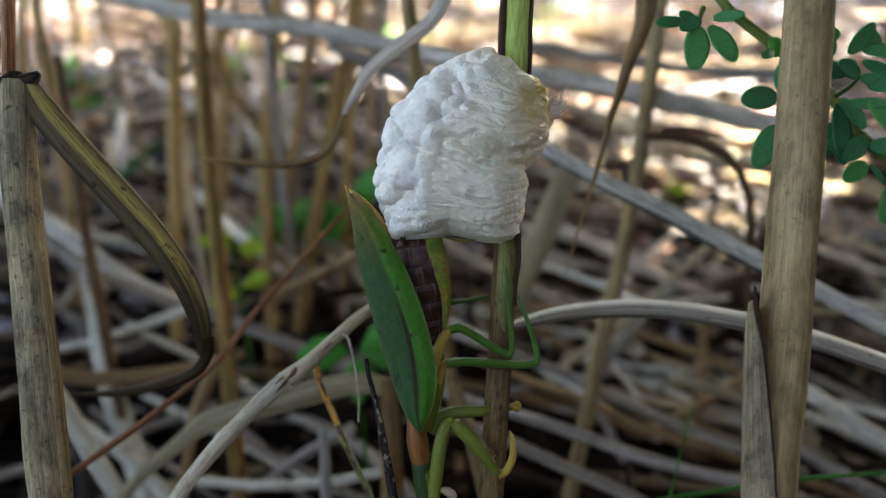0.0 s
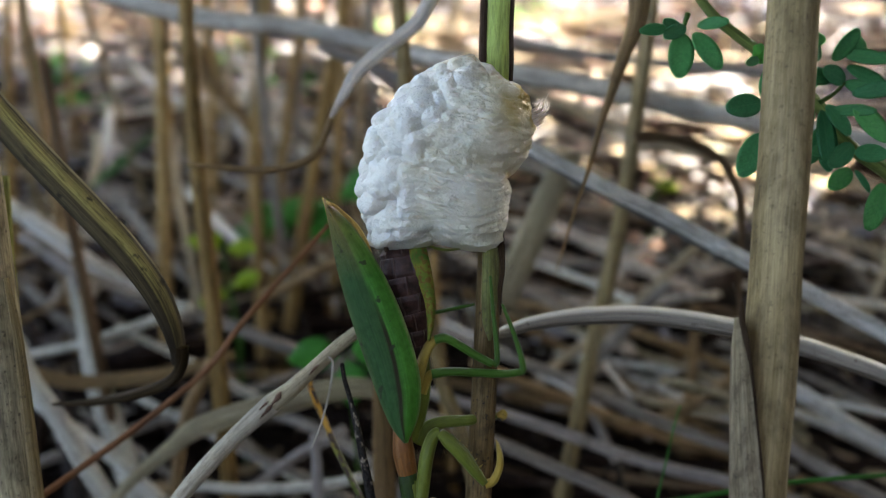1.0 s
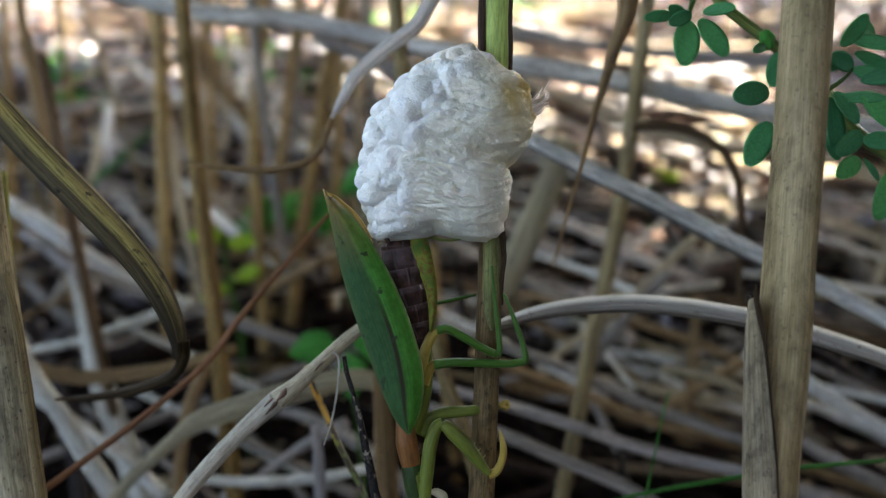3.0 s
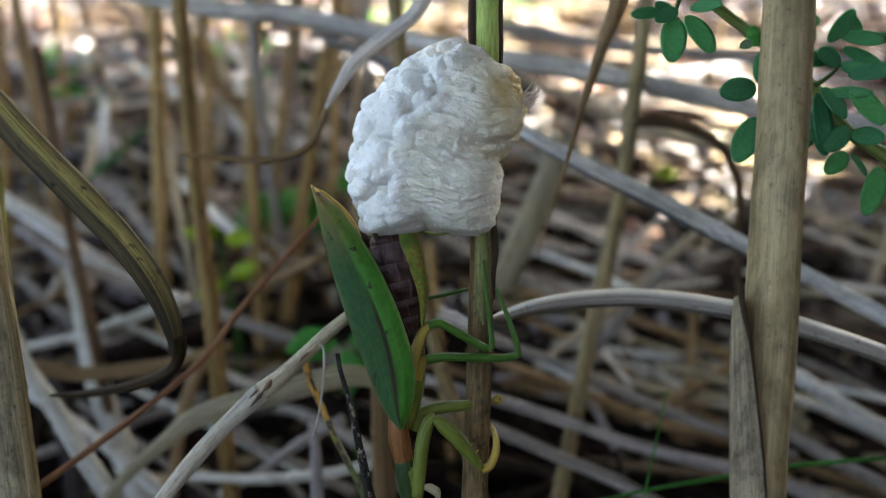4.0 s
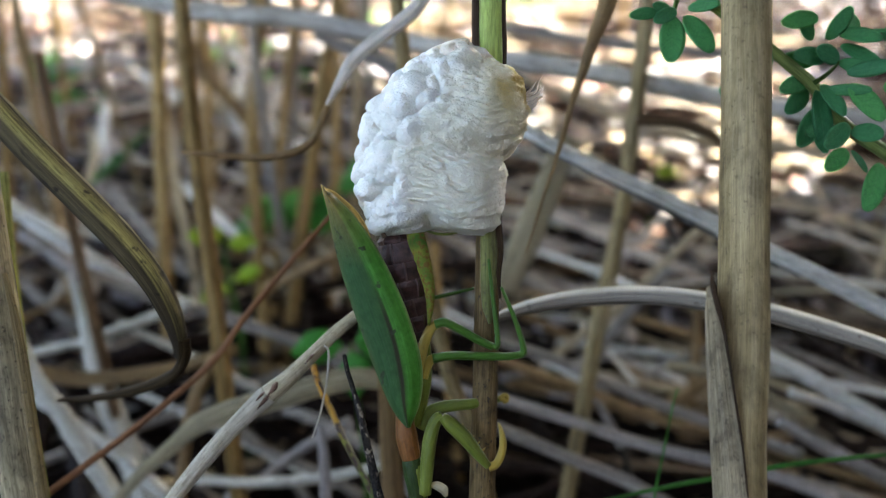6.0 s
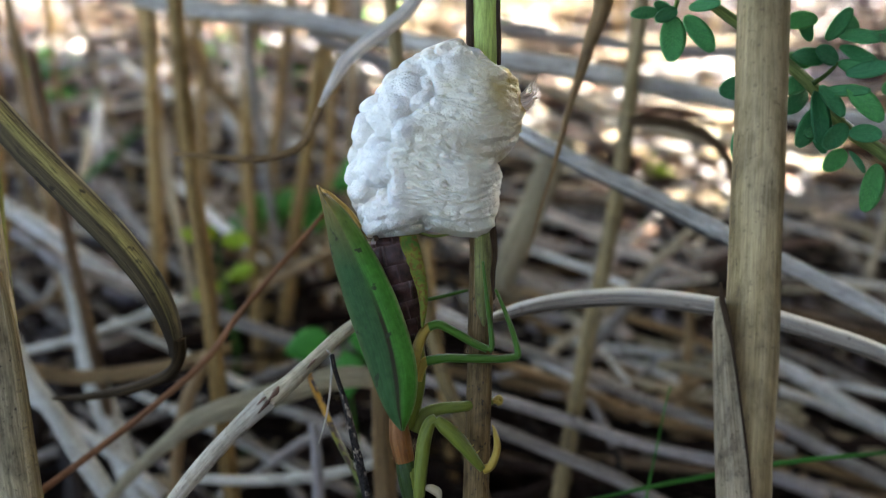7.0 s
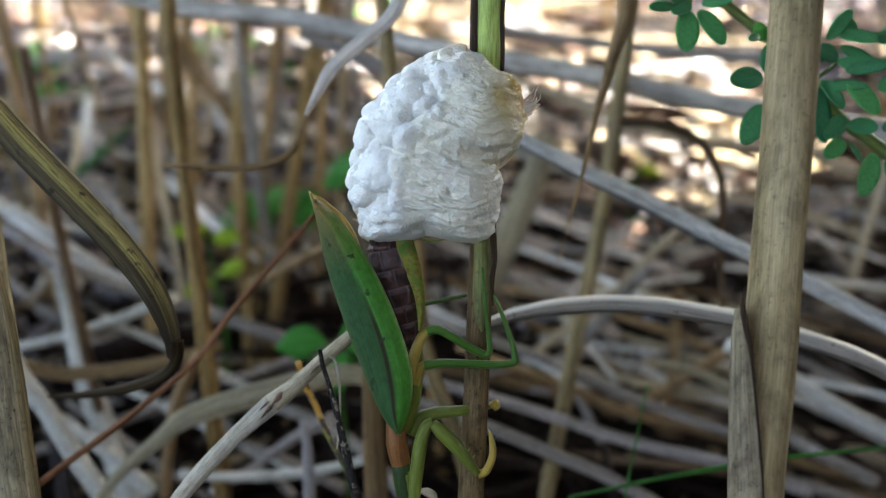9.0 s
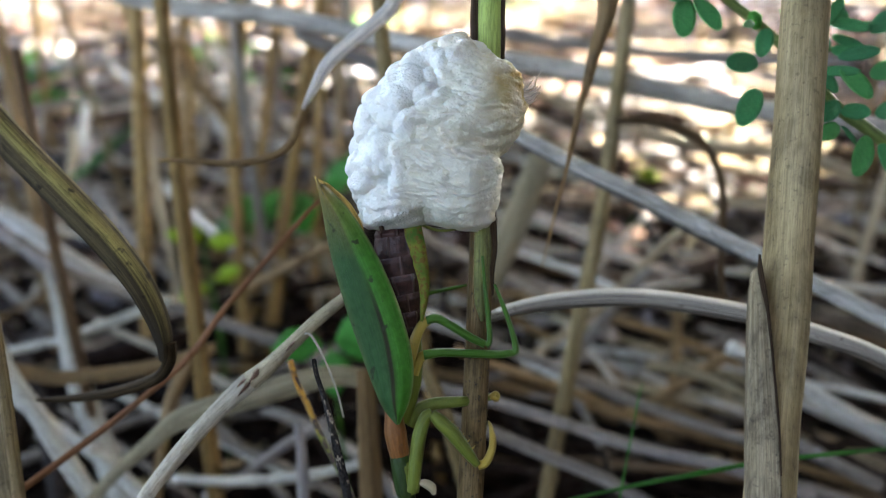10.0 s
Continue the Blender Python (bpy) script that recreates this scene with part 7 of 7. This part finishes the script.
def motions():
    subject = [(0, 0.15, 0.58, -0.80), (0.5, -0.06, 0.41, -1.00), (1, 0.19, 0.18, -0.17), (1.5, -0.03, 0.15, -0.60), (2, -0.07, 0.10, -0.78), (2.5, 0.35, 0.55, -0.32), (4, 0.16, 0.01, 0.54), (4.5, 0.00, 0.00, 0.00), (5, -0.01, 0.06, -0.52), (5.5, -0.29, -0.25, -0.46), (7, 0.21, -0.11, 0.03), (7.5, 0.16, -0.12, 0.38), (8, 0.31, -0.06, -0.70), (8.5, 0.25, -0.07, -0.15), (9, 0.99, 0.26, -1.10), (9.5, 0.36, -0.53, 0.58), (10, 0.23, 0.58, -1.09)]
    for ob in (host_reed, egg_case, mantis):
        sway(ob, FOOT, subject)
    sway(left_reed, LEFT_FOOT, [(0, -0.46, 0.82, 0.73), (0.5, -0.48, 0.15, 1.36), (1, -0.17, -0.11, 0.82), (1.5, -0.32, 0.09, 0.99), (2, -0.43, -0.10, 0.78), (2.5, -0.15, 0.08, 0.67), (4, 0.11, 0.02, 0.38), (4.5, 0.00, 0.00, 0.00), (5, -0.15, -0.02, 0.25), (5.5, -0.21, -0.42, 0.19), (7, -0.16, -0.24, -0.09), (7.5, 0.02, -0.44, -0.48), (8, -0.01, -0.24, -0.85), (8.5, -0.09, -0.38, -1.25), (9, 0.24, 0.10, -0.32), (9.5, 0.39, -0.04, -0.03), (10, 0.88, 0.55, -0.13)])
    sway(right_reed, RIGHT_FOOT, [(0, 0.02, 0.19, -1.39), (0.5, -0.15, 0.49, -0.00), (1, 0.73, -0.31, -0.32), (1.5, 0.27, 0.15, -0.00), (2, 0.01, 0.10, -0.00), (2.5, 0.13, 0.91, -0.96), (4, 0.43, -0.20, 0.00), (4.5, 0.00, 0.00, 0.00), (5, -0.12, 0.50, -0.00), (5.5, -1.21, -1.57, 1.36), (7, 0.69, -1.20, 0.00), (7.5, 0.16, -0.61, 0.06), (8, 0.00, -0.93, 0.00), (8.5, 0.20, -0.62, 0.00), (9, 1.82, 0.15, -0.89), (9.5, 0.37, -2.09, 0.01), (10, -1.91, 2.28, -0.35)])
    sway(leafy_branch, PLANT_FOOT, [(0, -0.36, 0.71, -0.36), (0.5, -0.50, 0.74, -0.37), (1, -0.32, 0.33, -0.34), (1.5, -0.30, 0.37, -0.09), (2, -0.31, 0.38, -0.15), (2.5, 0.30, 0.86, -0.08), (4, 0.09, -0.00, -0.16), (4.5, 0.00, 0.00, 0.00), (5, -0.13, 0.31, -0.02), (5.5, -0.03, -0.39, -0.03), (7, -0.00, 0.11, -0.10), (7.5, 0.10, 0.01, -0.08), (8, -0.11, 0.42, -0.18), (8.5, 0.31, 0.09, -0.05), (9, -2.35, 2.06, -0.03), (9.5, -2.02, -0.13, -0.02), (10, -4.42, 2.59, -0.05)])
    sway(dry_stalk, STALK_FOOT, [(0, -2.13, 0.45, 0.15), (0.5, -0.69, 0.71, -0.02), (1, 0.04, 0.38, 0.04), (1.5, -0.44, 0.05, 0.09), (2, -0.45, 0.33, -0.02), (2.5, 0.55, 1.16, -0.23), (4, 0.16, -0.06, 0.02), (4.5, 0.00, 0.00, 0.00), (5, -0.02, 0.18, -0.08), (5.5, -0.14, -0.53, 0.02), (7, 0.59, 0.35, -0.23), (7.5, 0.34, -0.26, 0.07), (8, 1.05, 0.37, -0.28), (8.5, 0.30, -0.44, -0.00), (9, 1.35, 1.16, -0.20), (9.5, -0.32, -0.62, 0.01), (10, -0.98, -0.13, 0.10)])
    sway(black_twig, TWIG_FOOT, [(0, 0.25, 1.04, -0.06), (0.5, -0.50, 0.39, -0.05), (1, -0.39, -0.04, -0.01), (1.5, -0.32, 0.11, -0.02), (2, -0.53, -0.00, -0.02), (2.5, -0.30, 0.31, -0.03), (4, 0.08, -0.10, 0.01), (4.5, 0.00, 0.00, 0.00), (5, -0.12, -0.04, -0.00), (5.5, -0.19, -0.10, -0.00), (7, -0.09, -0.57, 0.04), (7.5, -0.00, -0.52, 0.04), (8, -0.07, -0.45, 0.03), (8.5, -0.03, -0.39, 0.03), (9, -0.50, -0.88, 0.04), (9.5, 0.81, -0.52, 0.07), (10, 1.09, -0.53, 0.08)])
    walk(hanging_blade, [(0, pose(0.01111, 0.15444, 0.20268, 0, -0.93, 0)), (0.5, pose(0.01056, 0.15444, 0.20300, 0, -1.28, 0)), (1, pose(0.01001, 0.15444, 0.20332, 0, -1.64, 0)), (1.5, pose(0.01043, 0.15444, 0.20264, 0, -1.45, 0)), (2, pose(0.01086, 0.15444, 0.20195, 0, -1.27, 0)), (2.5, pose(0.01129, 0.15444, 0.20127, 0, -1.09, 0)), (4, pose(0.01097, 0.15444, 0.20170, 0, -0.27, 0)), (4.5, pose(0.01086, 0.15444, 0.20184, 0, 0.00, 0)), (5, pose(0.01075, 0.15444, 0.20229, 0, 0.01, 0)), (5.5, pose(0.01065, 0.15444, 0.20274, 0, 0.03, 0)), (7, pose(0.01006, 0.15444, 0.20246, 0, -0.37, 0)), (7.5, pose(0.00986, 0.15444, 0.20237, 0, -0.50, 0)), (8, pose(0.00910, 0.15444, 0.20232, 0, -1.12, 0)), (8.5, pose(0.00834, 0.15444, 0.20227, 0, -1.75, 0)), (9, pose(0.00758, 0.15444, 0.20222, 0, -2.37, 0)), (9.5, pose(0.00802, 0.15444, 0.20221, 0, -2.25, 0)), (10, pose(0.00846, 0.15444, 0.20219, 0, -2.13, 0))])
    walk(hanging_tip, [(0, pose(0.03537, 0.17085, 0.23475, 0, -2.01, 0)), (0.5, pose(0.03595, 0.17085, 0.23507, 0, -1.51, 0)), (1, pose(0.03652, 0.17085, 0.23539, 0, -1.02, 0)), (1.5, pose(0.03580, 0.17085, 0.23505, 0, -1.52, 0)), (2, pose(0.03507, 0.17085, 0.23470, 0, -2.03, 0)), (2.5, pose(0.03434, 0.17085, 0.23435, 0, -2.54, 0)), (4, pose(0.03428, 0.17085, 0.23520, 0, -0.63, 0)), (4.5, pose(0.03425, 0.17085, 0.23549, 0, 0.00, 0)), (5, pose(0.03380, 0.17085, 0.23558, 0, 0.32, 0)), (5.5, pose(0.03335, 0.17085, 0.23567, 0, 0.63, 0)), (7, pose(0.03192, 0.17085, 0.23466, 0, -1.01, 0)), (7.5, pose(0.03145, 0.17085, 0.23432, 0, -1.56, 0)), (8, pose(0.03290, 0.17085, 0.23434, 0, -2.08, 0)), (8.5, pose(0.03436, 0.17085, 0.23435, 0, -2.60, 0)), (9, pose(0.03582, 0.17085, 0.23437, 0, -3.13, 0)), (9.5, pose(0.03391, 0.17085, 0.23393, 0, -3.60, 0)), (10, pose(0.03201, 0.17085, 0.23349, 0, -4.07, 0))])
    rest = arching_leaf.location.copy()
    walk(arching_leaf, [(t, Matrix.Translation(rest + Vector((x, 0, z)))) for t, x, z in ((0, 0.00115, -0.00036), (0.5, 0.00089, -0.00018), (1, 0.00018, -0.00044), (1.5, 0.00000, -0.00027), (2, -0.00009, -0.00036), (2.5, 0.00089, -0.00071), (4, 0.00036, -0.00018), (4.5, 0.00000, 0.00000), (5, 0.00000, -0.00009), (5.5, -0.00062, 0.00036), (7, -0.00062, -0.00027), (7.5, -0.00036, -0.00027), (8, 0.00009, -0.00044), (8.5, 0.00036, -0.00036), (9, 0.00000, -0.00160), (9.5, 0.00027, -0.00062), (10, 0.00071, -0.00098))])
    sway(grass_tip, grass_tip.location.copy(), [(0, 0, 1.5, 0), (1.5, 0, 0.6, 0), (2.5, 0, 0, 0), (4.5, 0, 0, 0), (7.5, 0, 0.2, 0), (9, 0, -0.5, 0), (10, 0, -1.0, 0)])
    sway(straw_shred, Vector(WISP_TOP) - Vector(STALK_FOOT), [(t, 0, a, 0) for t, a in
         ((0, -17), (0.5, -4), (1, 7.5), (1.5, 4), (2, 5), (2.5, 4), (4, 1), (4.5, 0), (5.5, 7), (7, 2), (7.5, 4), (8, 3), (8.5, 0), (9, -9), (9.5, -20), (10, -31))])
    sway(mantis_wing, mantis_wing.location.copy(), [(0, 0, 1.12, 0), (0.5, 0, 1.14, 0), (1, 0, 0.02, 0), (1.5, 0, 0.70, 0), (2, 0, -0.01, 0), (2.5, 0, 0.44, 0), (4, 0, -0.52, 0), (4.5, 0, 0.03, 0), (5, 0, -0.35, 0), (5.5, 0, -0.08, 0), (7, 0, 1.26, 0), (7.5, 0, 0.15, 0), (8, 0, -0.55, 0), (8.5, 0, -0.91, 0), (9, 0, -1.12, 0), (9.5, 0, -0.31, 0), (10, 0, 0.61, 0)])
    sway(mantis_tail, mantis_tail.location.copy(), [(t, 0, a, 0) for t, a in
         ((0, 1.7), (1, 2.0), (2.5, 2.2), (4, 0.6), (4.5, 0), (5.5, 2), (7, 1), (7.5, 0), (8, -2.2), (8.5, -1.2), (9, -0.6), (10, 4))])


motions()
